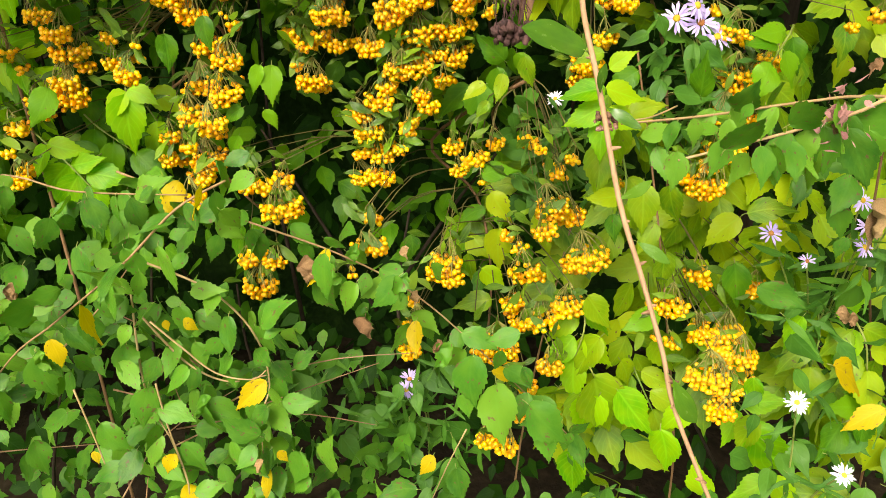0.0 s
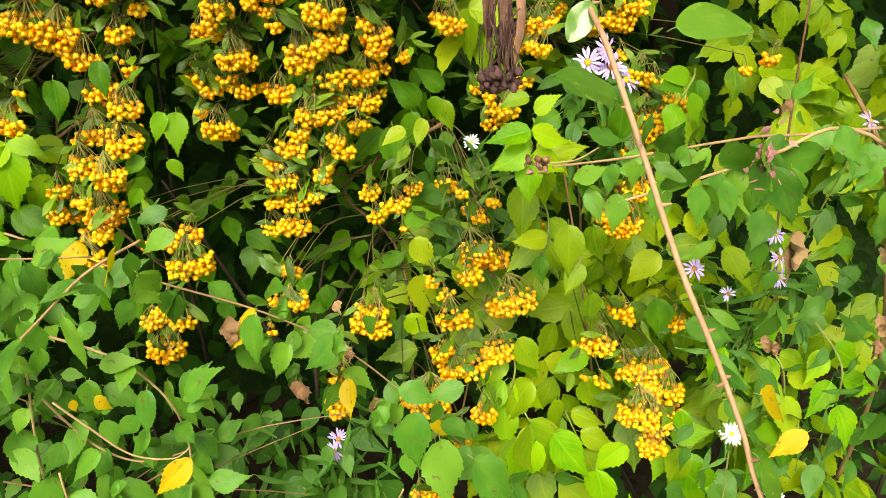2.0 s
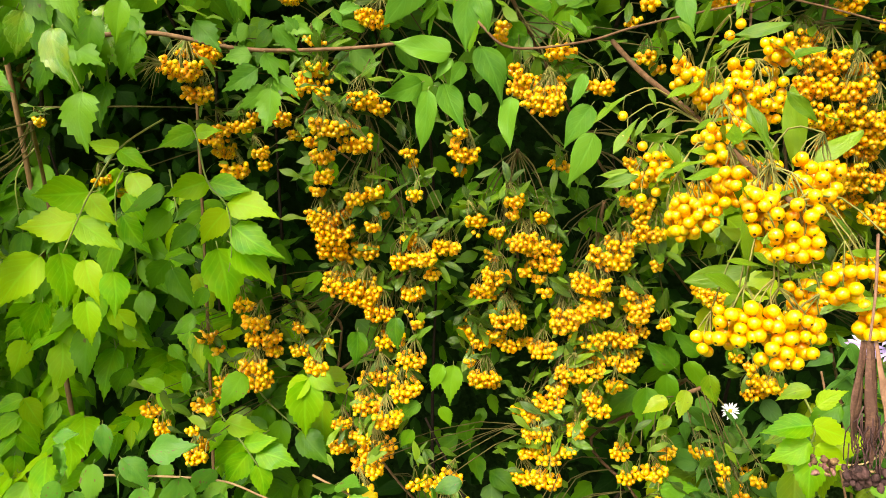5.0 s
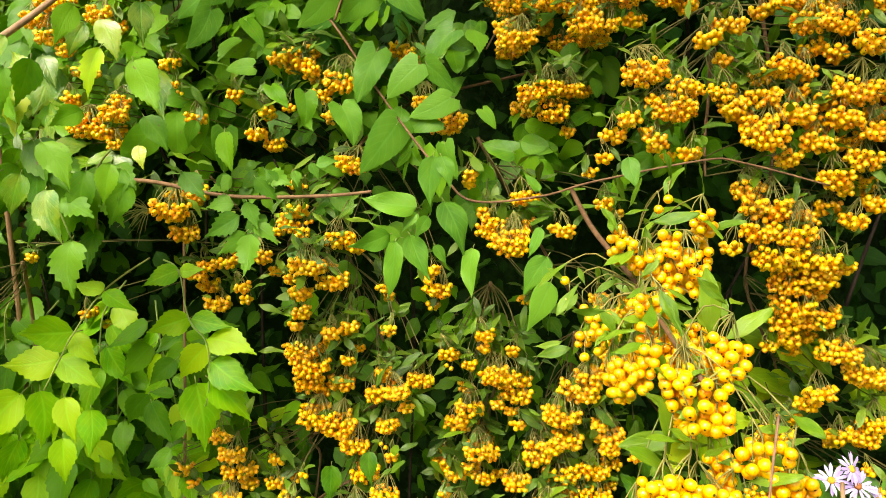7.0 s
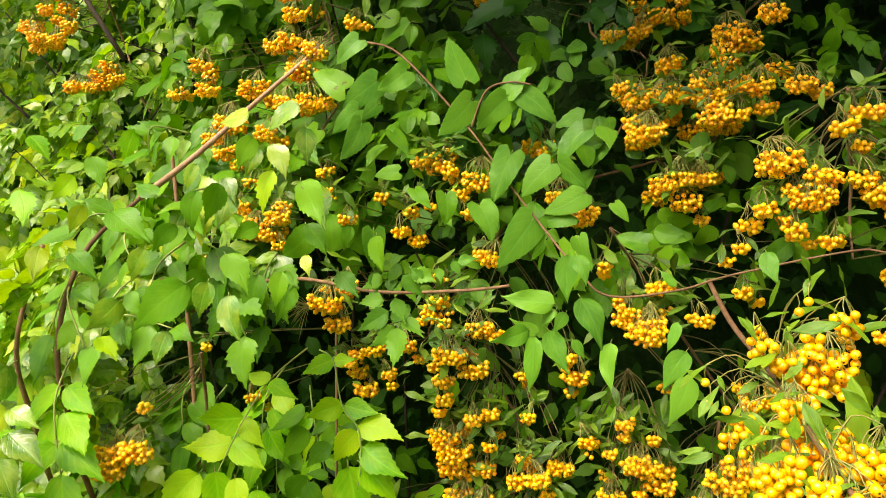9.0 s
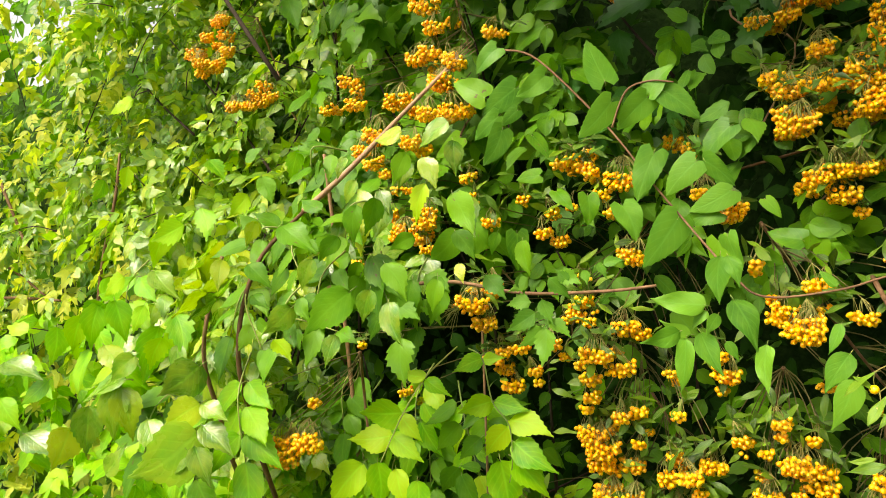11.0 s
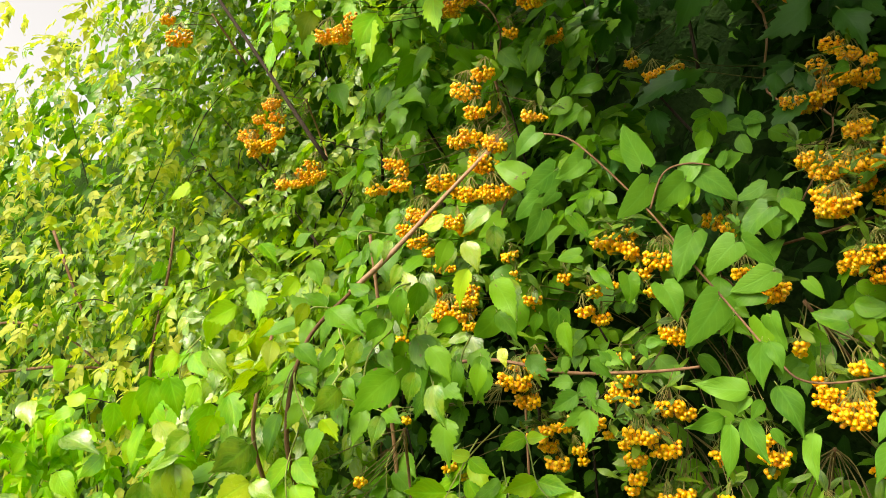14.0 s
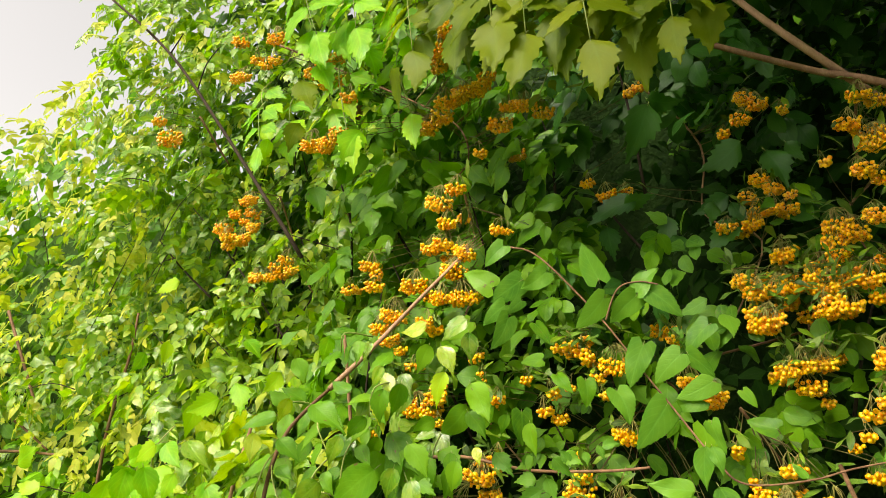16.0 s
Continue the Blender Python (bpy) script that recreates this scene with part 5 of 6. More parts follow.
# ---- ground and surroundings ----
def sheet(name, xs, ys, nx, ny, height, material, label):
    v = [(xs[0] + (xs[1] - xs[0]) * i / nx, ys[0] + (ys[1] - ys[0]) * j / ny, 0) for j in range(ny + 1) for i in range(nx + 1)]
    v = [(x, y, height(x, y)) for x, y, _ in v]
    f = [(j * (nx + 1) + i, j * (nx + 1) + i + 1, (j + 1) * (nx + 1) + i + 1, (j + 1) * (nx + 1) + i) for j in range(ny) for i in range(nx)]
    return tagged(new(name, make_mesh(name, v, f, [material])), label, "ground", "", "structure")


def ground_height(x, y):
    near = max(0, 1 - (abs(x) + abs(y)) / 40)
    return 0.06 * near * noise.noise((x * 0.7, y * 0.7, 3)) - 0.02


sheet("ground", (-400, 400), (-400, 400), 80, 80, ground_height, GRASS, "mown green grass beside the overgrown hedge")
litter = sheet("hedge_bed", (-8, 4), (0.35, 3.0), 60, 16, lambda x, y: 0.05 + 0.04 * noise.noise((x * 3, y * 3, 1)), SOIL, "dark soil and leaf litter under the hedge")


def wall(name, x0, y0, x1, y1, z1, material, label, bumps=0.12):
    """A plain upright sheet that closes the place: backs gaps or limits light unseen."""
    n = 60
    v = [(x0 + (x1 - x0) * i / n, y0 + (y1 - y0) * i / n + bumps * noise.noise((i * 0.6, j * 0.9, x0)), -0.05 + z1 * j / 10) for j in range(11) for i in range(n + 1)]
    f = [(j * (n + 1) + i, j * (n + 1) + i + 1, (j + 1) * (n + 1) + i + 1, (j + 1) * (n + 1) + i) for j in range(10) for i in range(n)]
    return tagged(new(name, make_mesh(name, v, f, [material])), label, "hedge", "", "structure")


# dark sheets fill the gaps with painted shade and cover sky holes
wall("backdrop", -1.6, 2.1, 4.0, 2.1, 3.6, DARK_SHEET, "plain dark sheet behind the hedge, for shade in its gaps")
wall("wall_far", -10, 2.75, -1.5, 2.2, 3.0, DARK_SHEET, "plain dark green sheet that closes gaps in the far hedge")
# unseen walls added to limit low skylight from behind and from the right
wall("wall_garden", -9, -5.0, 9, -5.0, 1.3, DARK_SHEET, "unseen plain dark wall across the garden, limits low skylight")
wall("wall_side", 4.2, -5.0, 4.2, 2.2, 3.2, DARK_SHEET, "unseen plain dark wall at the garden's side, blocks light")

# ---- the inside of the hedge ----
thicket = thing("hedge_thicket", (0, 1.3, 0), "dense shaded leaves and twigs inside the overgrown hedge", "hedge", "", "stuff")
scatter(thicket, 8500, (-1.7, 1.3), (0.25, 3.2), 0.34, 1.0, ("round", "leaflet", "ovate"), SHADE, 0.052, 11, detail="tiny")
r = random.Random(5)
twigs = []
for i in range(90):
    x, z = r.uniform(-1.6, 1.2), r.uniform(0.2, 2.2)
    y = face_depth(x, z) + r.uniform(0.14, 0.4)
    d = Vector((r.gauss(0, 0.12), r.gauss(0, 0.05), r.uniform(0.15, 0.5)))
    twigs.append(tube(wobbly([(x, y, z), Vector((x, y, z)) + d * 0.5, Vector((x, y, z)) + d], 0.015, i), [0.0035, 0.0025, 0.0015], 5, 3))
v, f = join(twigs)
part("twig_tangle", make_mesh("twig_tangle", v, f, [DARK_BARK]), thicket, Matrix.Identity(4), "", "stuff")


def stems(parent, rows, material, thick, seed, name="stem", label="", sides=7):
    for i, pts in enumerate(rows):
        n = len(pts)
        v, f = tube(wobbly(pts, min(0.004, thick * 0.5), seed + i), [thick * (1 - 0.5 * k / n) for k in range(n)], sides, 6)
        part(name, make_mesh(name, v, f, [material]), parent, Matrix.Identity(4), label)


def along(parent, pts, material, kind, size, step, seed, name="leaf", jitter=0.01, odd=None):
    """Leaves set alternately along a stem."""
    r = random.Random(seed)
    s = 1
    for a, b in zip(pts[:-1], pts[1:]):
        a, b = Vector(a), Vector(b)
        n = max(1, int((b - a).length / step))
        for k in range(n):
            p = a.lerp(b, (k + r.random()) / n) + Vector((r.gauss(0, jitter), r.gauss(0, jitter) - 0.004, r.gauss(0, jitter)))
            tip, face = leaf_way(r, 0.5, 0.3)
            tip += (b - a).normalized().cross(Vector((0, 1, 0))) * s * 0.6
            s = -s
            mat = odd if odd and r.random() < 0.06 else material
            part(name, leaf_mesh(kind, mat, r.randrange(7)), parent, leaf_pose(p, tip, face, size * r.uniform(0.65, 1.15)))


# ---- creeper with yellowing leaves, low on the hedge ----
creeper = thing("yellowing_creeper", (0.35, 0.9, 0), "creeper with yellow-green toothed leaflets over the lower hedge", "climbing plant")
for i, row in enumerate(YELLOWING_COMPOUND2):
    compound_leaf(creeper, (row[0], row[1] + 0.08, *row[2:]), (LIME, YELLOWING, LIME, CREEPER)[i % 4], "leaflet", 100 + i)
named_leaves(creeper, LIME_A + LIME_C, LIME, "leaflet", 110, "leaflet", 1.0, (CREEPER, YELLOWING))
named_leaves(creeper, LIME_B + LIME_R2, YELLOWING, "leaflet", 111, "leaflet", 1.0, (LIME,))
named_leaves(creeper, CREEP_R, CREEPER, "leaflet", 112, "leaflet")
named_leaves(creeper, YELLOWED_R, YELLOW, "ovate", 113, "leaflet")
scatter(creeper, 640, (0.02, 0.95), (0.3, 1.32), 0.0, 0.15, ("leaflet", "leaflet", "ovate"), LIME, 0.064, 21, 120, lambda x, z: (z < 1.18 - 0.25 * max(0, 0.25 - x) / 0.25 or x > 0.4) and (x > 0.13 or z > 0.94), "leaflet", "plain", spray=5)
scatter(creeper, 400, (0.0, 0.95), (0.8, 1.5), 0.03, 0.16, ("leaflet", "ovate"), LIME, 0.060, 22, 80, None, "leaflet", "plain", spray=5)
stems(creeper, [[(0.30, 0.86, 0.1), (0.32, 0.80, 0.6), (0.27, 0.78, 0.95), (0.22, 0.84, 1.25)], [(0.5, 0.8, 0.1), (0.52, 0.7, 0.7), (0.47, 0.74, 1.1), (0.5, 0.8, 1.45)], [(0.08, 0.9, 0.1), (0.1, 0.82, 0.7), (0.16, 0.84, 1.05)]], BARK, 0.0019, 50)

# ---- creeper on the left of the berries ----
climber = thing("trumpet_creeper", (-0.55, 0.95, 0), "creeper with large light green feathered leaves on the hedge", "climbing plant")
for i, row in enumerate(LIGHT_COMPOUND):
    compound_leaf(climber, (row[0], row[1] + 0.07, *row[2:]), (YELLOWING, CREEPER)[i % 2], "leaflet", 202 + i)
scatter(climber, 360, (-1.05, -0.42), (1.0, 1.44), 0.06, 0.2, ("leaflet", "ovate"), CREEPER, 0.056, 31, 110, None, "leaflet", "plain", spray=5)
scatter(climber, 200, (-1.15, -0.55), (1.02, 1.38), 0.02, 0.14, ("leaflet",), YELLOWING, 0.066, 32, 60, None, "leaflet", "plain", spray=7)
scatter(climber, 260, (-0.45, 0.1), (0.95, 1.5), 0.10, 0.24, ("ovate", "leaflet"), CREEPER, 0.045, 33, 40, None, "leaflet", "plain")
stems(climber, [[(-0.54, 0.92, 0.1), (-0.53, 0.90, 0.9), (-0.525, 0.88, 1.3), (-0.53, 0.88, 1.56)], [(-0.59, 0.74, 1.607), (-0.507, 0.74, 1.61), (-0.406, 0.74, 1.593), (-0.302, 0.74, 1.592), (-0.245, 0.74, 1.597)]], BARK, 0.0028, 60)
stems(climber, [[(-0.509, 0.79, 1.522), (-0.478, 0.768, 1.508), (-0.461, 0.76, 1.456), (-0.439, 0.76, 1.426), (-0.435, 0.76, 1.381), (-0.44, 0.762, 1.355)], [(-0.527, 0.79, 1.524), (-0.527, 0.7, 1.488), (-0.549, 0.682, 1.444), (-0.564, 0.682, 1.416), (-0.582, 0.682, 1.382)], [(-0.502, 0.85, 1.165), (-0.461, 0.832, 1.131), (-0.438, 0.832, 1.098)]], RACHIS, 0.0011, 63, "leaf_stalk")
named_leaves(climber, LIME_R + LIME_L + LIME_LOW, YELLOWING, "leaflet", 64, "leaflet")
named_leaves(climber, LIME_T, LIME, "leaflet", 65, "leaflet", 1.0, (YELLOWING,))
named_leaves(climber, GREEN_L + GREEN_T, CREEPER, "leaflet", 66, "leaflet")
named_leaves(climber, TRIF, HEART, "lobed", 61, "leaflet")

tuft = thing("bare_flower_stalks", (-0.478, 0.7, 1.574), "tuft of thin bare yellow-green flower stalks on a brown stem", "dead flower")
r = random.Random(62)
for k in range(26):
    a = radians(r.uniform(150, 265))
    foot, far = Vector((-0.478, 0.7, 1.574)), r.uniform(0.02, 0.042)
    way = Vector((math.cos(a), r.uniform(-0.5, 0.1), math.sin(a)))
    v, f = tube([foot, foot + way * far * 0.5 + Vector((0, 0, r.uniform(0.0, 0.008))), foot + way * far], [0.0005, 0.00042, 0.0003], 4, 4)
    part("stalk", make_mesh("stalk", v, f, [STALK]), tuft)

# ---- vine with heart-shaped leaves ----
vine = thing("twining_vine", (-0.2, 0.9, 0), "twining vine with pointed heart-shaped green leaves and a thin brown stem", "climbing plant")
stems(vine, [[(-0.444, 0.78, 1.929), (-0.396, 0.78, 1.907), (-0.308, 0.78, 1.804), (-0.253, 0.78, 1.725), (-0.219, 0.77, 1.68), (-0.159, 0.68, 1.606), (-0.126, 0.66, 1.578), (-0.062, 0.66, 1.583), (-0.015, 0.66, 1.596), (0.083, 0.66, 1.615), (0.118, 0.66, 1.613), (0.193, 0.66, 1.592)], [(-0.30, 0.78, 1.80), (-0.28, 0.77, 1.84), (-0.25, 0.77, 1.85), (-0.22, 0.76, 1.84)]], BARK, 0.0016, 70)
named_leaves(vine, HEARTS_A, HEART, "heart", 71, "leaf", 0.95)
named_leaves(vine, HEARTS_B, CREEPER, "heart", 73, "leaf", 0.95)
named_leaves(vine, VINE, HEART, "long", 72, "leaf")
scatter(vine, 90, (-0.5, -0.05), (1.5, 2.0), 0.08, 0.2, ("round", "leaflet"), HEART, 0.046, 41, 30, None, "leaf", "plain")
scatter(vine, 80, (-0.1, 0.4), (1.6, 2.05), 0.12, 0.24, ("leaflet", "round"), CREEPER, 0.044, 44, 30, None, "leaf", "plain", spray=5)
scatter(vine, 420, (-0.55, 0.2), (1.6, 1.98), 0.08, 0.2, ("leaflet", "round"), CREEPER, 0.040, 43, 60, None, "leaf", "plain", spray=5)

# ---- bushy climber with toothed leaves, farther along ----
bush = thing("box_elder_sapling", (-0.72, 0.75, 0), "bushy sapling with glossy light green toothed leaflets on brown stems", "sapling")
stems(bush, [[(-0.84, 1.0, 0.1), (-0.80, 0.80, 1.1), (-0.768, 0.66, 1.4), (-0.751, 0.60, 1.52), (-0.717, 0.60, 1.629), (-0.66, 0.62, 1.70)], [(-0.90, 1.0, 0.1), (-0.86, 0.80, 1.1), (-0.825, 0.66, 1.4), (-0.809, 0.6, 1.523), (-0.779, 0.6, 1.647)], [(-0.78, 1.0, 0.9), (-0.76, 0.86, 1.5), (-0.75, 0.78, 1.82)]], BARK, 0.0042, 80)
named_leaves(bush, [q for q in SAP_A + SAP_B if q[0] < -0.7], SAPLING, "leaflet", 81, "leaflet")
# right side takes darker creeper leaves to stand for shade
named_leaves(bush, [q for q in SAP_A + SAP_B if q[0] >= -0.7], CREEPER, "leaflet", 83, "leaflet", 1.0, (SAPLING,))
named_leaves(bush, SAP_C + SAP_D, SAPLING, "leaflet", 84, "leaflet")
named_leaves(bush, GREEN_C + GREEN_D, CREEPER, "leaflet", 86, "leaflet")
named_leaves(bush, YELLOW_C, YELLOWING, "leaflet", 87, "leaflet")
named_leaves(bush, SAP_YELLOW, YELLOWING, "lobed", 82, "leaflet")
# creeper leaf colour stands in for hanging sapling leaves in shade
for i, row in enumerate(HANGING_COMPOUND):
    compound_leaf(bush, (*row[:6], row[6] * 0.82), CREEPER, "lobed" if i % 2 else "leaflet", 300 + i)
scatter(bush, 2300, (-1.25, -0.5), (1.2, 1.85), -0.15, 0.08, ("lobed", "leaflet", "lobed"), SAPLING, 0.049, 42, 170, lambda x, z: z < 1.66 + 0.25 * noise.noise((x * 4, 0, z * 4)) - max(0, x + 0.62) * 1.2 and (z > (1.57 if x < -0.75 else 1.64) + 0.10 * noise.noise((x * 6, 3, z * 6)) or (x < -0.86 and z > 1.28)), "leaflet", "plain", spray=5, swell=0.06)
scatter(bush, 1500, (-2.0, -0.95), (0.9, 1.56), -0.24, 0.0, ("leaflet", "ovate", "lobed"), YELLOWING, 0.058, 46, 60, lambda x, z: noise.noise((x * 3, 6.0, z * 3)) > -0.15, "leaflet", "plain", spray=5, swell=0.08)
broken = thing("broken_branch", (-0.66, 0.62, 1.70), "snapped brown branch with a pale splintered end", "branch")
stems(broken, [[(-0.66, 0.62, 1.70), (-0.63, 0.68, 1.765), (-0.585, 0.74, 1.85), (-0.530, 0.81, 1.945)]], TAN_BARK, 0.0042, 85)
splinter = join([tube([(-0.545, 0.79, 1.915), (-0.530 + 0.002 * k, 0.808, 1.944 - 0.003 * k), (-0.512 + 0.003 * k, 0.825, 1.968 - 0.005 * k)], [0.0022, 0.0014, 0.0004], 4, 3) for k in range(-2, 3)])
part("splintered_end", make_mesh("splinter", *splinter, [TAN_BARK]), broken, Matrix.Identity(4), "pale splintered wood")

# ---- upper hedge ----
upper = thing("upper_creeper", (-0.3, 1.2, 0), "creeper leaves over the upper hedge, shade painted darker at right", "climbing plant")
scatter(upper, 1500, (-1.0, -0.38), (1.70, 2.75), 0.03, 0.35, ("leaflet", "round", "lobed"), CREEPER, 0.060, 51, 60, lambda x, z: x + 0.25 * (2.0 - z) < -0.38 or noise.noise((x * 5, 2.0, z * 5)) > 0.12, "leaflet", "plain", spray=5)
scatter(upper, 1000, (-0.42, 0.6), (1.78, 2.75), 0.08, 0.4, ("leaflet", "round", "lobed"), SHADED_LEAF, 0.060, 511, 60, lambda x, z: x + 0.25 * (2.0 - z) < -0.38 or noise.noise((x * 5, 2.0, z * 5)) > 0.12, "leaflet", "plain", spray=5)
named_leaves(upper, SHADED_A, SHADED_LEAF, "lobed", 52, "leaflet")
named_leaves(upper, CREEP_T, CREEPER, "leaflet", 57, "leaflet")
tree = thing("box_elder_tree", (-1.5, 1.95, 0), "box elder with light green leaves rising above the hedge", "tree")
stems(tree, [[(-1.5, 1.95, 0), (-1.5, 1.9, 1.2), (-1.4, 1.7, 2.2), (-1.1, 1.4, 3.2)]], BARK, 0.03, 90, "trunk")


def crown_edge(x, z):
    return x > -2.1 + 0.12 * max(0, z - 2.65) + 0.12 * noise.noise((x * 3, 4.0, z * 5))


scatter(tree, 18500, (-2.3, -0.7), (1.75, 3.8), 0.0, 0.42, ("leaflet", "ovate", "long", "leaflet"), BOXELDER, 0.041, 53, 160, lambda x, z: crown_edge(x, z) and z > 1.7 + 0.35 * max(0, x + 1.0) and x < -0.86 + 0.2 * noise.noise((x * 3, 8.0, z * 3)), "leaflet", "rough", spray=7, swell=0.13, spread=0.5)
scatter(tree, 3000, (-2.15, -0.75), (1.75, 3.6), 0.42, 0.75, ("round", "ovate"), CREEPER, 0.085, 531, 0, lambda x, z: crown_edge(x - 0.12, z), "leaflet", "tiny", clear=False)
canopy = thing("overhanging_tree", (0.6, 1.6, 0), "tree crown with lobed yellow-green leaves hanging over the hedge", "tree")
stems(canopy, [[(0.9, 1.95, 0), (0.85, 1.9, 1.5), (0.6, 1.6, 2.6), (0.1, 1.0, 3.0)]], DARK_BARK, 0.04, 91, "trunk")
stems(canopy, [[(0.35, 1.0, 2.05), (0.108, 0.9, 2.144), (0.018, 0.9, 2.192), (-0.129, 0.88, 2.27)], [(0.3, 1.1, 2.0), (0.032, 0.9, 2.208), (-0.072, 0.9, 2.35), (-0.2, 0.85, 2.5)]], TAN_BARK, 0.0075, 92, "limb", "bare pale brown limb")
for i, row in enumerate(CANOPY_COMPOUND):
    for k in range(3):
        x, y, z, tx, tz, pairs, size = row
        dx, dz = (0, 0) if k == 0 else (0.07 * noise.noise((i, k, 0.5)) + 0.05 * (2 * k - 3), 0.05 + 0.05 * noise.noise((i, k, 9.5)))
        compound_leaf(canopy, (x + dx, y + 0.03 * k, z + dz, tx + dx, tz + dz, pairs, size * 0.78), YELLOWING if row[0] < -0.62 else CANOPY_LEAF, "lobed", 400 + i + 40 * k)
named_leaves(canopy, CANOPY_Y, YELLOWING, "lobed", 490, "leaflet", 1.0, (CANOPY_LEAF,))
scatter(canopy, 2600, (-0.5, 1.8), (2.5, 3.5), -0.35, 0.9, ("lobed", "leaflet"), SHADED_LEAF, 0.08, 54, 40, lambda x, z: z > 2.55 - 0.1 * x, "leaflet", "tiny")
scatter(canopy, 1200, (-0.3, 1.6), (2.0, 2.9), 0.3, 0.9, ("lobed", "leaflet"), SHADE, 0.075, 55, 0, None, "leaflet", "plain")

# dense leaf layer above the view, added to shade the upper right and backdrop
scatter(canopy, 8500, (-0.36, 2.4), (2.66, 3.1), -1.1, 1.4, ("lobed", "leaflet"), CREEPER, 0.10, 59, 0, None, "leaflet", "tiny")

# ---- the hedge running on ----
far_hedge = thing("far_hedge", (-2.4, 1.4, 0), "yellow-green hedge running on beside the path, paled for haze", "hedge")
scatter(far_hedge, 14500, (-4.4, -1.1), (0.4, 3.2), 0.0, 0.5, ("leaflet", "ovate", "ovate", "long"), BOXELDER, 0.034, 56, 0, lambda x, z: (z < 2.76 + 0.1 * noise.noise((x * 2, 7.0, 0)) and noise.noise((x * 2, 1.0, z * 2)) < 0.15 + 0.25 * (x + 2.6)) or x > -1.5, "leaf", "tiny", swell=0.16, spray=7, spread=0.5)
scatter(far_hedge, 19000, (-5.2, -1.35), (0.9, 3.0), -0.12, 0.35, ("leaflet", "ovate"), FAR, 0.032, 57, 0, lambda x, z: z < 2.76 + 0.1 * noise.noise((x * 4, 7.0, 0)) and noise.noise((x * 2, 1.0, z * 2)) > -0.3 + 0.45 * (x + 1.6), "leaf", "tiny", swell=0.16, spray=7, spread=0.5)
scatter(far_hedge, 6500, (-5.5, -1.2), (0.4, 3.1), 0.55, 0.95, ("round", "ovate"), CREEPER, 0.095, 58, 0, None, "leaf", "tiny")
far_trees = thing("far_trees", (-5, 3.0, 0), "distant green trees beyond the hedge, leaf colour paled for haze", "tree", "", "stuff")
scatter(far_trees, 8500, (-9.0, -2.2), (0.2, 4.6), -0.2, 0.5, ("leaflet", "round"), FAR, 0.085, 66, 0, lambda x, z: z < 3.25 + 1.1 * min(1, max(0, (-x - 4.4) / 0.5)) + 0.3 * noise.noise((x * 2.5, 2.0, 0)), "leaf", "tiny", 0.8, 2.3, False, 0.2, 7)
r = random.Random(77)
twigs = []
for i in range(34):
    x, z = r.uniform(-2.5, -0.9), r.uniform(1.2, 2.35)
    y = face_depth(x, z) + r.uniform(-0.1, 0.12)
    d = Vector((r.gauss(-0.12, 0.14), r.gauss(-0.03, 0.04), r.gauss(0.05, 0.12)))
    twigs.append(tube(wobbly([(x, y, z), Vector((x, y, z)) + d * 0.5 + Vector((0, 0, 0.01)), Vector((x, y, z)) + d], 0.012, i), [0.0015, 0.0011, 0.0006], 4, 3))
v, f = join(twigs)
part("twig_tangle", make_mesh("twig_tangle", v, f, [DARK_BARK]), far_hedge, Matrix.Identity(4), "", "stuff")
stems(far_hedge, [[(-1.70, 1.10, 1.5), (-1.662, 1.08, 1.691), (-1.607, 1.07, 1.865), (-1.60, 1.07, 1.985)], [(-2.65, 1.1, 1.777), (-2.35, 1.1, 1.78), (-2.107, 1.1, 1.732), (-1.913, 1.1, 1.641)], [(-2.393, 1.08, 1.626), (-2.052, 1.08, 1.636), (-1.819, 1.08, 1.625)], [(-2.2, 1.1, 2.05), (-2.029, 1.1, 1.814), (-1.985, 1.1, 1.752)]], BARK, 0.005, 140)

# ---- firethorn ----
TEXT = "firethorn branch with bunches of ripe orange berries"
firethorn(BRANCH_A, TEXT + " and pale leaves", 1, fat=True, leafy=1.4)
firethorn(BRANCH_B, TEXT + " in a long tail", 2, leafy=1.3, fat=True)
firethorn(BRANCH_C, TEXT + " in a dense tail", 3, single=True, leafy=1.3, fat=True)
firethorn(BRANCH_D, TEXT + " among creeper leaves", 4, leafy=0.7, fat=True)
firethorn(BRANCH_E, TEXT + " deep in the hedge", 5, fat=True)
firethorn(BRANCH_F, TEXT + " behind a near spray", 6, fat=True)
firethorn(BRANCH_G, TEXT + " low in the hedge", 7, leafy=0.6)
firethorn(BRANCH_H, TEXT + " among yellowing creeper", 8, leafy=0.7, fat=True)
firethorn(BRANCH_I, TEXT + " behind arching stems", 9, leafy=0.6)
firethorn(BRANCH_J, TEXT + " among lilac asters", 10, leafy=0.6, fat=True)
firethorn(MASS, TEXT + " in a dense mass", 12, fat=True)
firethorn(MASS2, TEXT + " in a dense mass", 13, fat=True)
firethorn(BRANCH_K, TEXT + " above vine leaves", 14, leafy=1.3, fat=True)
firethorn(BRANCH_L, TEXT + " behind a stick", 15, fat=True)
firethorn(BRANCH_M, TEXT + " under a sapling", 16)
firethorn(BRANCH_N, TEXT + " among box elder leaves", 17, leafy=0.5)
firethorn(BRANCH_O, TEXT + " high in the hedge", 18, leafy=0.6)
firethorn(BRANCH_P, TEXT + " high up", 19, leafy=0.5)
firethorn(BRANCH_Q, TEXT + " in tree shade", 20, leafy=0.6)
firethorn(BRANCH_R, TEXT + " at the shaded edge", 21)
firethorn(BRANCH_S, TEXT + " in shade", 22)
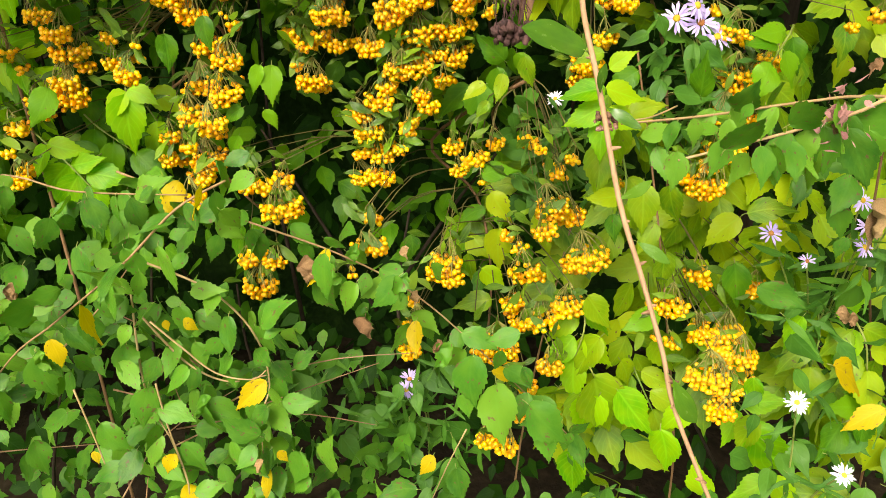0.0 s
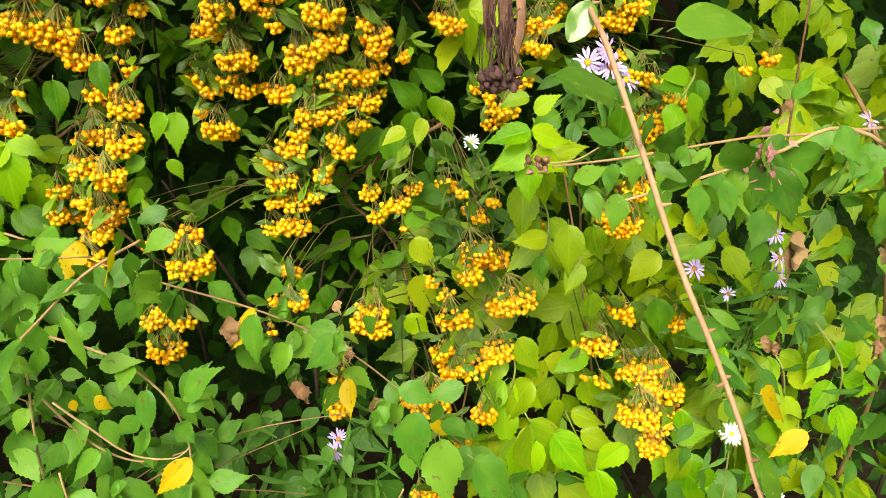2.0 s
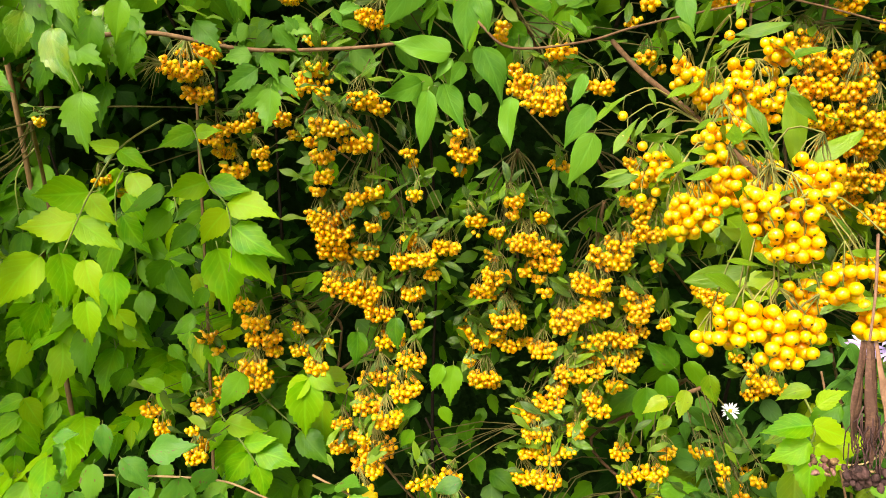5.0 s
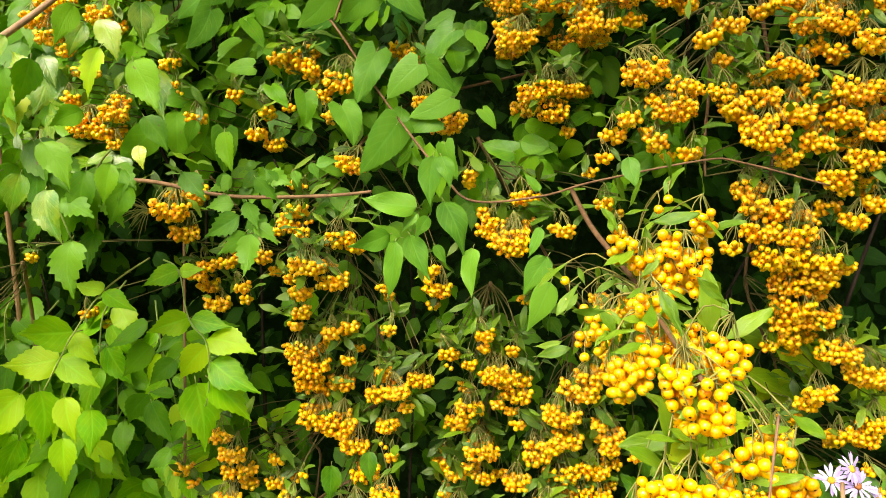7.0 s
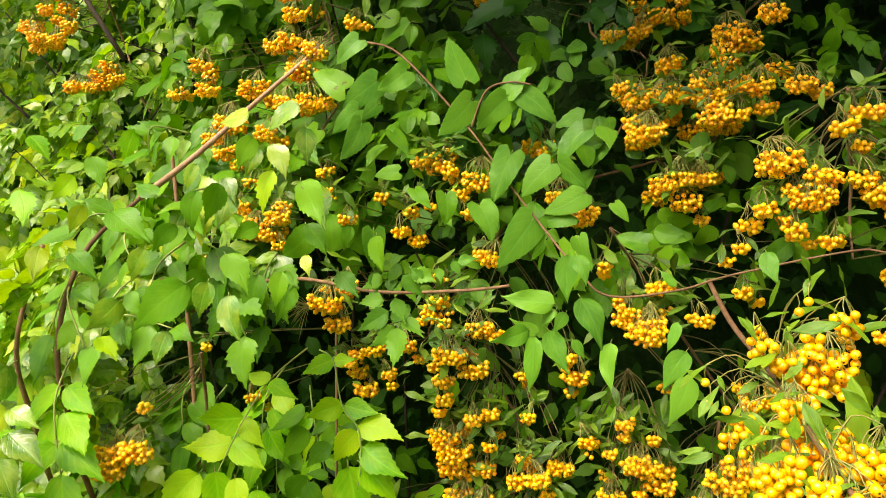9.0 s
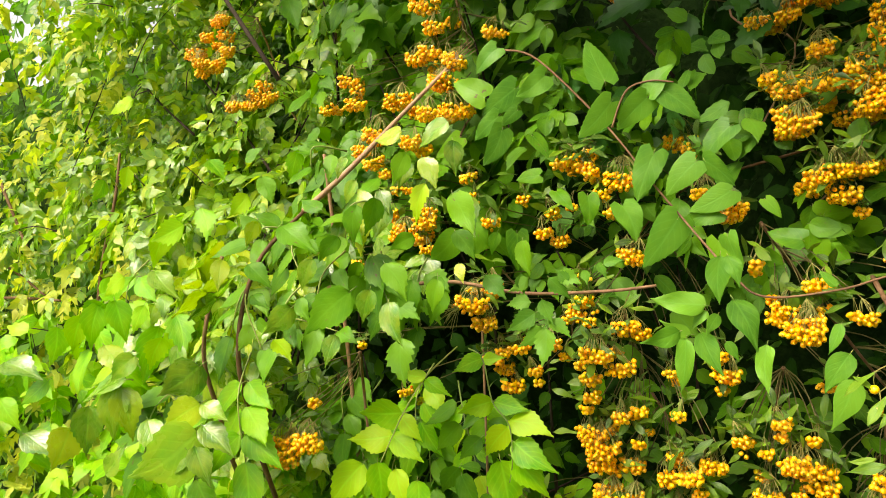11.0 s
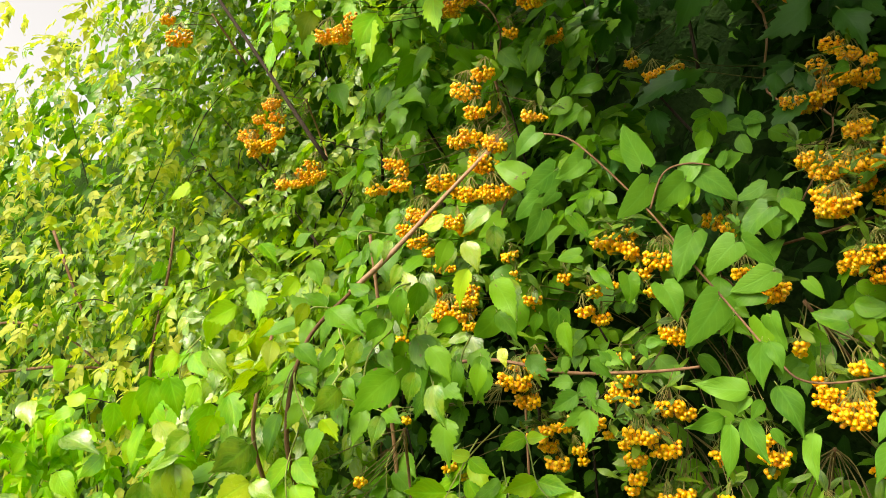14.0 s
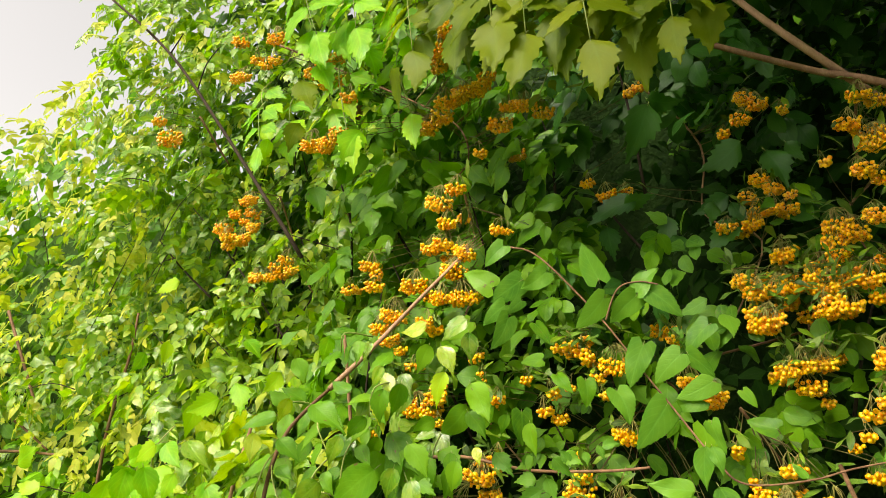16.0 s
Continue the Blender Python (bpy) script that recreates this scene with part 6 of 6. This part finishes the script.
spray = firethorn(SPRAY + SPRAY2 + SPRAY3 + SPRAY4, "near firethorn spray heavy with glossy orange berries", 11, True, True, 0.45, fat=True, stem=[Vector(q) for q in ((-0.03, 0.76, 1.6), (-0.02, 0.62, 1.552), (-0.003, 0.52, 1.515), (0.005, 0.455, 1.492), (0.009, 0.4, 1.474), (0.014, 0.352, 1.459))])
named_leaves(spray, NEAR, FIRETHORN_YOUNG, "lance", 12)

# ---- long shoot in front ----
shoot = thing("firethorn_shoot", (0.036, 0.2, 1.40), "long bare tan firethorn shoot with a few oval leaves", "branch")
line = [(0.07, 0.33, 1.418), (0.049, 0.27, 1.390), (0.041, 0.225, 1.375), (0.044, 0.205, 1.354), (0.046, 0.18, 1.329), (0.05, 0.168, 1.313), (0.055, 0.157, 1.296), (0.057, 0.15, 1.283), (0.066, 0.14, 1.262), (0.08, 0.13, 1.23)]
stems(shoot, [line], TAN_BARK, 0.00095, 95, sides=9)
for i, (x, y, z, tx, tz, broad) in enumerate([(0.041, 0.215, 1.362, 0.019, 1.370, True), (0.058, 0.22, 1.380, 0.082, 1.384, True), (0.043, 0.2, 1.353, 0.044, 1.362, False), (0.046, 0.18, 1.329, 0.054, 1.336, False), (0.049, 0.17, 1.321, 0.059, 1.316, False), (0.056, 0.15, 1.292, 0.066, 1.278, False), (0.045, 0.2, 1.349, 0.056, 1.343, False), (0.045, 0.25, 1.385, 0.036, 1.372, True), (0.055, 0.28, 1.395, 0.064, 1.41, False)]):
    d = Vector((tx - x, -0.004, tz - z))
    part("leaf", leaf_mesh("oval" if broad else "lance", OVAL, i), shoot, leaf_pose((x, y, z), d, (0.2, -0.6 if broad else -0.8, 0.75 if broad else 0.5), d.length * 0.88))
r = random.Random(96)
for a, b in zip(line[1:-1], line[2:]):
    for k in range(2):
        p = Vector(a).lerp(Vector(b), r.random())
        v, f = tube([p, p + Vector((r.uniform(-0.0028, 0.0028), -0.0005, r.uniform(-0.0005, 0.0018)))], [0.0009, 0.0002], 6, 3)
        part("thorn", make_mesh("thorn", v, f, [TAN_BARK]), shoot)

# ---- arching shrub with small toothed leaves ----
shrub = thing("arching_shrub", (-0.35, 0.6, 0), "arching shrub with small toothed spotted green leaves on thin tan stems", "shrub")
ARCHES = [
    [(-0.30, 0.62, 1.19), (-0.19, 0.60, 1.151), (-0.101, 0.60, 1.113), (-0.03, 0.60, 1.067), (0.041, 0.60, 0.992), (0.126, 0.60, 0.894)],
    [(-0.17, 0.52, 1.215), (-0.204, 0.50, 1.20), (-0.254, 0.50, 1.154), (-0.318, 0.50, 1.104), (-0.377, 0.50, 1.056), (-0.50, 0.52, 0.9)],
    [(-0.255, 0.54, 1.137), (-0.205, 0.54, 1.109), (-0.172, 0.54, 1.066), (-0.165, 0.54, 1.011), (-0.181, 0.54, 0.933), (-0.19, 0.55, 0.6)],
    [(-0.268, 0.54, 1.085), (-0.237, 0.54, 1.037), (-0.204, 0.54, 1.015), (-0.167, 0.54, 1.021)],
    [(-0.272, 0.54, 1.113), (-0.279, 0.54, 1.001), (-0.26, 0.54, 0.899), (-0.25, 0.56, 0.5)],
    [(-0.48, 0.57, 1.20), (-0.361, 0.55, 1.212), (-0.305, 0.55, 1.197), (-0.22, 0.57, 1.185)],
]
stems(shrub, ARCHES, STRAW, 0.0011, 110, "stem", "", 6)
for i, a in enumerate(ARCHES):
    along(shrub, a, SHRUB, "ovate", 0.035, 0.010, 500 + i, "leaf", 0.014, YELLOW)
scatter(shrub, 760, (-0.85, 0.0), (0.55, 1.2), -0.03, 0.12, ("ovate",), SHRUB, 0.034, 61, 170, lambda x, z: z < 1.15 - 0.9 * max(0, x + 0.36), "leaf", "plain", 0.8, 0.56)
scatter(shrub, 600, (-0.9, 0.0), (0.4, 1.1), 0.10, 0.24, ("ovate",), SHRUB, 0.036, 62, 0, lambda x, z: z < 1.1 - 0.9 * max(0, x + 0.36), "leaf", "plain", 0.8, 0.58)
side_shrub = thing("arching_shrub", (0.6, 0.6, 0), "arching shrub shoot with dusty pink withered flowers and toothed leaves", "shrub")
SIDE = [[(0.75, 0.6, 1.1), (0.56, 0.6, 1.24), (0.369, 0.60, 1.252), (0.305, 0.60, 1.248), (0.221, 0.60, 1.238), (0.149, 0.60, 1.232)], [(0.55, 0.52, 1.15), (0.36, 0.5, 1.275), (0.284, 0.50, 1.263), (0.246, 0.50, 1.251), (0.168, 0.50, 1.232)]]
stems(side_shrub, SIDE, STRAW, 0.0018, 120, "stem", "", 6)
for i, a in enumerate(SIDE):
    along(side_shrub, a, SHRUB, "ovate", 0.040, 0.013, 600 + i, "leaf", 0.012)
scatter(side_shrub, 80, (0.28, 0.8), (1.05, 1.35), -0.02, 0.12, ("ovate",), SHRUB, 0.040, 63, 60, None, "leaf", "plain", 0.8, 0.58)


named_leaves(shrub, SHRUB_A + SHRUB_B + SHRUB_C, SHRUB, "ovate", 67, "leaf")
named_leaves(shrub, SHRUB_D, SHRUB, "ovate", 69, "leaf")
stems(shrub, [[(-0.517, 0.53, 1.136), (-0.451, 0.53, 1.141), (-0.398, 0.53, 1.137), (-0.379, 0.53, 1.128)], [(-0.553, 0.54, 1.067), (-0.495, 0.54, 1.096), (-0.462, 0.54, 1.142), (-0.444, 0.55, 1.17)], [(-0.501, 0.54, 1.093), (-0.519, 0.55, 1.021)], [(-0.242, 0.5, 1.103), (-0.221, 0.5, 1.078), (-0.197, 0.5, 1.052), (-0.168, 0.5, 1.045), (-0.154, 0.5, 1.054)], [(-0.249, 0.5, 1.042), (-0.246, 0.5, 0.994), (-0.24, 0.5, 0.942), (-0.241, 0.5, 0.919)], [(-0.326, 0.51, 1.03), (-0.319, 0.51, 0.974), (-0.317, 0.51, 0.947)], [(0.016, 0.6, 0.907), (-0.003, 0.6, 0.862), (-0.023, 0.61, 0.8)]], STRAW, 0.0009, 112, "twig", "", 6)
named_leaves(side_shrub, SHRUB_SIDE, SHRUB, "ovate", 68, "leaf")
named_leaves(shrub, YELLOWED, YELLOW, "ovate", 64, "leaf", 0.85)
r = random.Random(65)
for i in range(18):
    x, z = r.uniform(-0.75, -0.12), r.uniform(0.55, 1.05)
    y = 0.56 + r.uniform(-0.02, 0.06)
    d = Vector((r.gauss(0.05, 0.09), r.gauss(0, 0.02), r.uniform(-0.05, 0.16)))
    v, f = tube(wobbly([(x, y, z), Vector((x, y, z)) + d * 0.5 + Vector((0, -0.01, 0.01)), Vector((x, y, z)) + d], 0.012, i), [0.0010, 0.0007, 0.0004], 5, 4)
    part("twig", make_mesh("twig", v, f, [TAN_BARK if i % 3 else BARK]), shrub)

# ---- asters ----
def petal_mesh(material):
    v = [(0, 0.12, 0), (-0.07, 0.35, 0.03), (0.07, 0.35, 0.03), (-0.10, 0.75, 0.03), (0.10, 0.75, 0.03), (0, 1.0, -0.02), (0, 0.35, 0.012), (0, 0.75, 0.012)]
    return make_mesh("petal", v, [(0, 6, 1), (0, 2, 6), (1, 6, 7, 3), (6, 2, 4, 7), (3, 7, 5), (7, 4, 5)], [material])


def disc_mesh(material):
    v, f = [(0, 0, 0.09)], []
    for k, (w, h) in enumerate(((0.10, 0.085), (0.19, 0.05), (0.21, -0.02), (0.12, -0.10))):
        for s in range(12):
            a = 2 * math.pi * s / 12
            v.append((w * math.cos(a) * (1.05 if s % 2 else 0.95), w * math.sin(a), h + (0.015 if (s + k) % 2 else 0)))
    for s in range(12):
        f.append((0, 1 + s, 1 + (s + 1) % 12))
        for k in range(3):
            f.append((1 + 12 * k + s, 13 + 12 * k + s, 13 + 12 * k + (s + 1) % 12, 1 + 12 * k + (s + 1) % 12))
    return make_mesh("disc", v, f, [material])


WHITE_PETAL, LILAC_PETAL, YOUNG_DISC, FADED_DISC = petal_mesh(PETAL), petal_mesh(LILAC), disc_mesh(DISC), disc_mesh(OLD_DISC)


def aster(at, face, size, lilac, faded, foot, seed):
    r = random.Random(seed)
    ob = thing("aster", at, ("lilac" if lilac else "white") + " daisy-like aster with a " + ("faded brown" if faded else "yellow") + " centre", "flower", "asters")
    turn = Vector(face).normalized().to_track_quat("Z", "Y").to_matrix().to_4x4()
    m = Matrix.Translation(at) @ turn @ Matrix.Scale(size / 2, 4)
    part("disc", FADED_DISC if faded else YOUNG_DISC, ob, m)
    n = r.randint(15, 19)
    for k in range(n):
        if faded and r.random() < 0.3:
            continue
        part("petal", LILAC_PETAL if lilac else WHITE_PETAL, ob, m @ pose(0, 0, 0, r.uniform(-22, 14), 0, 360 * k / n + r.uniform(-8, 8)) @ Matrix.Scale(r.uniform(0.82, 1.05), 4))
    a = Vector(at)
    pts = [Vector(foot), Vector(foot).lerp(a, 0.55) + Vector((0.01, 0.015, 0)), a - Vector(face).normalized() * size * 0.06]
    v, f = tube(pts, [0.0012, 0.001, 0.0008], 5, 5)
    part("stem", make_mesh("stem", v, f, [RACHIS]), ob)
    for k in range(9):
        p = pts[0].lerp(a, r.uniform(0.1, 0.9))
        tip, fc = leaf_way(r, 0.9, 0.4)
        tip.z += 0.7
        part("leaf", leaf_mesh("thin", ASTER_LEAF, k), ob, leaf_pose(p, tip, fc, r.uniform(0.025, 0.05)))


aster((0.133, 0.87, 1.189), (-0.1, -0.8, 0.5), 0.024, False, False, (0.14, 0.9, 1.06), 1)
for i, (x, z) in enumerate(((0.251, 1.289), (0.278, 1.284), (0.298, 1.269), (0.272, 1.302))):
    aster((x, 0.81, z), (-0.3 + 0.25 * i, -0.8, 0.35), 0.040, True, i == 1, (0.30, 0.86, 1.12), 20 + i)
for i, (x, y, z) in enumerate(((0.305, 0.62, 1.118), (0.345, 0.62, 1.088), (0.384, 0.62, 1.15), (0.394, 0.62, 1.124), (0.397, 0.62, 1.102), (0.46, 0.62, 1.257))):
    aster((x, y, z), (-0.1 + 0.1 * i, -0.7, 0.6), 0.026 if i != 1 else 0.02, True, i in (0, 1, 3), (0.40, 0.68, 0.92), 30 + i)
for i, (x, z) in enumerate(((0.314, 0.99), (0.376, 0.903))):
    aster((x, 0.53, z), (-0.15, -0.75, 0.65), 0.025, False, False, (0.37, 0.6, 0.75), 40 + i)
for i, (x, z) in enumerate(((-0.050, 0.907), (-0.046, 0.922))):
    aster((x, 0.67, z), (0.1, -0.6, 0.75), 0.026, True, i == 1, (-0.03, 0.74, 0.75), 50 + i)
aster_bed = thing("aster_clump", (0.35, 0.65, 0.6), "bushy aster stems with narrow green leaves", "flower")
for i, (xs, zs, fx) in enumerate((((0.28, 0.55), (0.80, 1.12), 0.62), ((-0.20, 0.02), (0.80, 0.99), 0.66), ((0.08, 0.2), (1.05, 1.2), 0.87), ((0.22, 0.34), (1.15, 1.3), 0.85), ((-0.05, 0.2), (0.65, 0.85), 0.68))):
    scatter(aster_bed, 115 if i < 2 else 80, xs, zs, -0.03, 0.05, ("thin", "long"), ASTER_LEAF, 0.042, 70 + i, 45 if i < 2 else 20, None, "leaf", "plain", 1.0, fx)

# ---- withered and dry bits ----
head = thing("withered_flower_head", (0.0325, 0.292, 1.409), "hanging brown withered flower head on curled stalks", "dead flower")
r = random.Random(151)


def ribbon(points, widths, twist, seed):
    """A flattened papery strip with lengthwise ridges, turning on its way down."""
    sides, path = 12, []
    for a, b in zip(points[:-1], points[1:]):
        path += [Vector(a).lerp(Vector(b), k / 6) for k in range(6)]
    path.append(Vector(points[-1]))
    verts, faces, n = [], [], len(path)
    for i, q in enumerate(path):
        t = i / (n - 1)
        w = float(np.interp(t, np.linspace(0, 1, len(widths)), widths))
        turn = twist * t + 0.4 * noise.noise((t * 4, seed, 0))
        across, deep = Vector((math.cos(turn), math.sin(turn), 0)), Vector((-math.sin(turn), math.cos(turn), 0))
        for k in range(sides):
            a = 2 * math.pi * k / sides
            rough = 1 + 0.35 * noise.noise((math.cos(a) * 2.5, math.sin(a) * 2.5 + seed, t * 5))
            verts.append(q + (across * math.cos(a) + deep * math.sin(a) * 0.28) * w * rough + deep * 0.0005 * noise.noise((t * 9, seed, 2)))
    for i in range(n - 1):
        for k in range(sides):
            faces.append((i * sides + k, i * sides + (k + 1) % sides, (i + 1) * sides + (k + 1) % sides, (i + 1) * sides + k))
    return verts, faces + [tuple(range(sides)), tuple(range((n - 1) * sides, n * sides))]


for k in range(5):
    x, back = 0.0262 + 0.0033 * k, 0.003 * (k % 2)
    low = 1.374 + r.uniform(-0.002, 0.010)
    pts = [(0.0325 + 0.0012 * (k - 2), 0.291, 1.424), (0.6 * x + 0.013, 0.288 + back, 1.412), (x, 0.287 + back, 1.398), (x + r.uniform(-0.0015, 0.0015), 0.287 + back, 1.386), (x + r.uniform(-0.002, 0.002), 0.287, low)]
    v, f = ribbon(wobbly(pts, 0.0008, k), [0.0007, 0.0013, r.uniform(0.0016, 0.0024), r.uniform(0.0013, 0.0020), 0.0005], r.uniform(-1.6, 1.6), k * 7.0)
    part("papery_stalk", make_mesh("papery_stalk", v, f, [WITHERED_STALK]), head)
stems(head, [[(0.05, 0.33, 1.462), (0.0375, 0.30, 1.442), (0.0325, 0.291, 1.422)]], WITHERED_STALK, 0.0007, 150, "stem")
for k in range(38):
    bm = bmesh.new()
    bmesh.ops.create_icosphere(bm, subdivisions=2, radius=r.uniform(0.0009, 0.0018))
    for q in bm.verts:
        q.co *= 1 + 0.5 * noise.noise(q.co * 900 + Vector((k, 0, 0)))
        q.co.z *= 1.5
    me = bpy.data.meshes.new("seed_pod")
    bm.to_mesh(me)
    bm.free()
    me.polygons.foreach_set("use_smooth", np.full(len(me.polygons), True))
    me.materials.append(WITHERED)
    part("seed_pod", me, head, pose(0.0325 + r.uniform(-0.0075, 0.0075), 0.2855 + r.uniform(-0.003, 0.003), 1.3715 + r.uniform(-0.0035, 0.0035), r.uniform(-50, 50), r.uniform(-50, 50)))
for k in range(30):
    x = 0.0325 + r.uniform(-0.007, 0.007)
    p = Vector((x, 0.2855 + r.gauss(0, 0.002), 1.388 + r.uniform(-0.006, 0.012)))
    v, f = tube([p, p + Vector((r.gauss(0, 0.0016), r.gauss(0, 0.001), -0.006)), p + Vector((r.gauss(0, 0.002), r.gauss(0, 0.002), -r.uniform(0.010, 0.018)))], [0.0003, 0.00025, 0.00015], 4, 2)
    part("bristle", make_mesh("bristle", v, f, [WITHERED]), head)
head.location += Vector((-0.0056, 0.006, -0.0155))
curl = thing("dry_leaf", (0.36, 0.55, 1.16), "curled papery brown dry leaf caught on a stem", "leaf")
part("blade", leaf_mesh("ovate", DRY, 3), curl, leaf_pose((0.357, 0.56, 1.165), (0.05, -0.1, -1), (0.3, -0.8, 0.2), 0.038))


def curled_leaf(parent, at, size, material, seed):
    """A leaf rolled and puckered by gall or drought."""
    r = random.Random(seed)
    v, f, uv = leaf_shape("ovate", "fine", r)
    tight = r.uniform(4.0, 7.0)
    rolled = []
    for x, y, z in v:
        a = x * tight
        p = Vector((math.sin(a) / tight, y - 0.25 * y * y, (1 - math.cos(a)) / tight + z * 0.5))
        p += Vector((noise.noise(p * 5 + Vector((seed, 0, 0))), noise.noise(p * 6 + Vector((0, seed, 0))), noise.noise(p * 5 + Vector((0, 0, seed))))) * 0.13
        rolled.append(p)
    mesh = make_mesh("curled_leaf", rolled, f, [material], None, uv)
    part("curled_leaf", mesh, parent, leaf_pose(at, (r.gauss(0, 0.35), -0.15, -1), (r.gauss(0, 0.5), -0.8, 0.4), size), "curled brown dry leaf" if material is DRY else "puckered curled green leaf")


for i, (x, y, z, size, material) in enumerate(((-0.126, 0.575, 1.129, 0.024, DRY), (-0.081, 0.575, 1.140, 0.022, SHRUB), (-0.109, 0.575, 1.123, 0.030, SHRUB), (-0.038, 0.575, 1.111, 0.022, SHRUB), (-0.078, 0.575, 1.081, 0.030, SHRUB), (-0.077, 0.575, 1.077, 0.020, DRY), (-0.002, 0.575, 1.038, 0.034, SHRUB), (-0.008, 0.575, 1.040, 0.014, DRY), (-0.028, 0.575, 1.093, 0.014, DRY), (-0.037, 0.575, 1.137, 0.012, DRY), (-0.371, 0.5, 1.211, 0.03, SHRUB), (-0.431, 0.5, 1.124, 0.02, DRY), (-0.455, 0.5, 1.262, 0.03, SHRUB), (-0.464, 0.5, 1.14, 0.022, SHRUB), (-0.482, 0.5, 1.095, 0.016, DRY), (-0.329, 0.5, 1.212, 0.026, SHRUB), (-0.384, 0.5, 1.162, 0.024, SHRUB), (-0.362, 0.5, 1.113, 0.024, SHRUB), (-0.34, 0.5, 1.145, 0.014, DRY), (-0.332, 0.5, 1.084, 0.026, SHRUB), (-0.404, 0.5, 1.183, 0.012, DRY), (-0.34, 0.5, 1.141, 0.014, DRY), (-0.2, 0.5, 1.035, 0.03, SHRUB), (-0.165, 0.5, 0.967, 0.016, DRY), (-0.179, 0.5, 0.935, 0.03, SHRUB), (-0.108, 0.5, 0.933, 0.03, SHRUB), (-0.042, 0.5, 1.145, 0.024, SHRUB), (-0.075, 0.5, 1.108, 0.018, DRY))):
    curled_leaf(shrub, (x, y - 0.01, z), size * (1.5 if material is DRY else 1.15), material, 700 + i)
for i, (x, y, z, size) in enumerate(((0.462, 0.56, 1.09, 0.04), (0.468, 0.56, 1.06, 0.03), (0.365, 0.58, 1.062, 0.026), (0.372, 0.575, 1.058, 0.022), (0.358, 0.56, 1.175, 0.045), (0.34, 0.57, 1.29, 0.022), (0.44, 0.55, 1.16, 0.024))):
    curled_leaf(side_shrub, (x, y, z), size, DRY, 760 + i)
cane = thing("brown_cane", (0.64, 0.80, 0.05), "upright bare brown woody cane among the shrub leaves", "branch")
stems(cane, [[(0.64, 0.80, 0.05), (0.62, 0.74, 0.6), (0.567, 0.65, 0.94), (0.518, 0.63, 1.13), (0.492, 0.63, 1.22), (0.47, 0.68, 1.29)]], CANE, 0.0036, 163)
buds = thing("withered_bud_cluster", (0.141, 0.62, 1.23), "small cluster of withered grey-brown buds on a stalk", "dead flower")
r = random.Random(160)
stems(buds, [[(0.221, 0.68, 1.226), (0.178, 0.63, 1.228), (0.141, 0.62, 1.23)]], STRAW, 0.0009, 161, "stem")
for k in range(20):
    bm = bmesh.new()
    bmesh.ops.create_icosphere(bm, subdivisions=2, radius=r.uniform(0.0015, 0.0027))
    for q in bm.verts:
        q.co *= 1 + 0.9 * noise.noise(q.co * 700 + Vector((k, 5, 0)))
        q.co.z *= 1.25
    me = bpy.data.meshes.new("bud")
    bm.to_mesh(me)
    bm.free()
    me.polygons.foreach_set("use_smooth", np.full(len(me.polygons), True))
    me.materials.append((WITHERED_STALK, PINK, WITHERED_STALK, DRY)[k % 4])
    part("bud", me, buds, pose(0.141 + r.uniform(-0.012, 0.012), 0.618 + r.uniform(-0.006, 0.003), 1.23 + r.uniform(-0.007, 0.007), r.uniform(-60, 60), r.uniform(-60, 60)))
pink = thing("withered_bloom", (0.30, 0.52, 1.27), "dusty pink withered flower cluster on the shrub", "dead flower")
r = random.Random(9)
for k in range(34):
    part("bract", leaf_mesh("ovate" if k % 2 else "thin", PINK, k), pink, leaf_pose((0.272 + r.gauss(0, 0.007), 0.49 + r.gauss(0, 0.006), 1.268 + r.gauss(0, 0.011)), (r.gauss(0, 1), -0.3, r.gauss(0, 1)), (r.gauss(0, 0.7), -1, 0.4), r.uniform(0.006, 0.011)))
dead = thing("dead_branch", (-0.94, 0.86, 2.03), "thin dark leafless branch leaning out of the hedge", "branch")
stems(dead, [[(-0.93, 0.88, 2.00), (-0.961, 0.85, 2.063), (-1.142, 0.85, 2.304), (-1.361, 0.85, 2.574), (-1.612, 0.85, 2.812), (-1.75, 0.85, 2.93)]], DARK_BARK, 0.0046, 130)
stems(dead, [[(-1.06, 0.85, 2.19), (-1.02, 0.84, 2.24), (-0.98, 0.83, 2.26)], [(-1.25, 0.85, 2.44), (-1.22, 0.84, 2.50), (-1.17, 0.83, 2.53)], [(-1.36, 0.85, 2.57), (-1.31, 0.84, 2.61)]], DARK_BARK, 0.0019, 133, "twig")
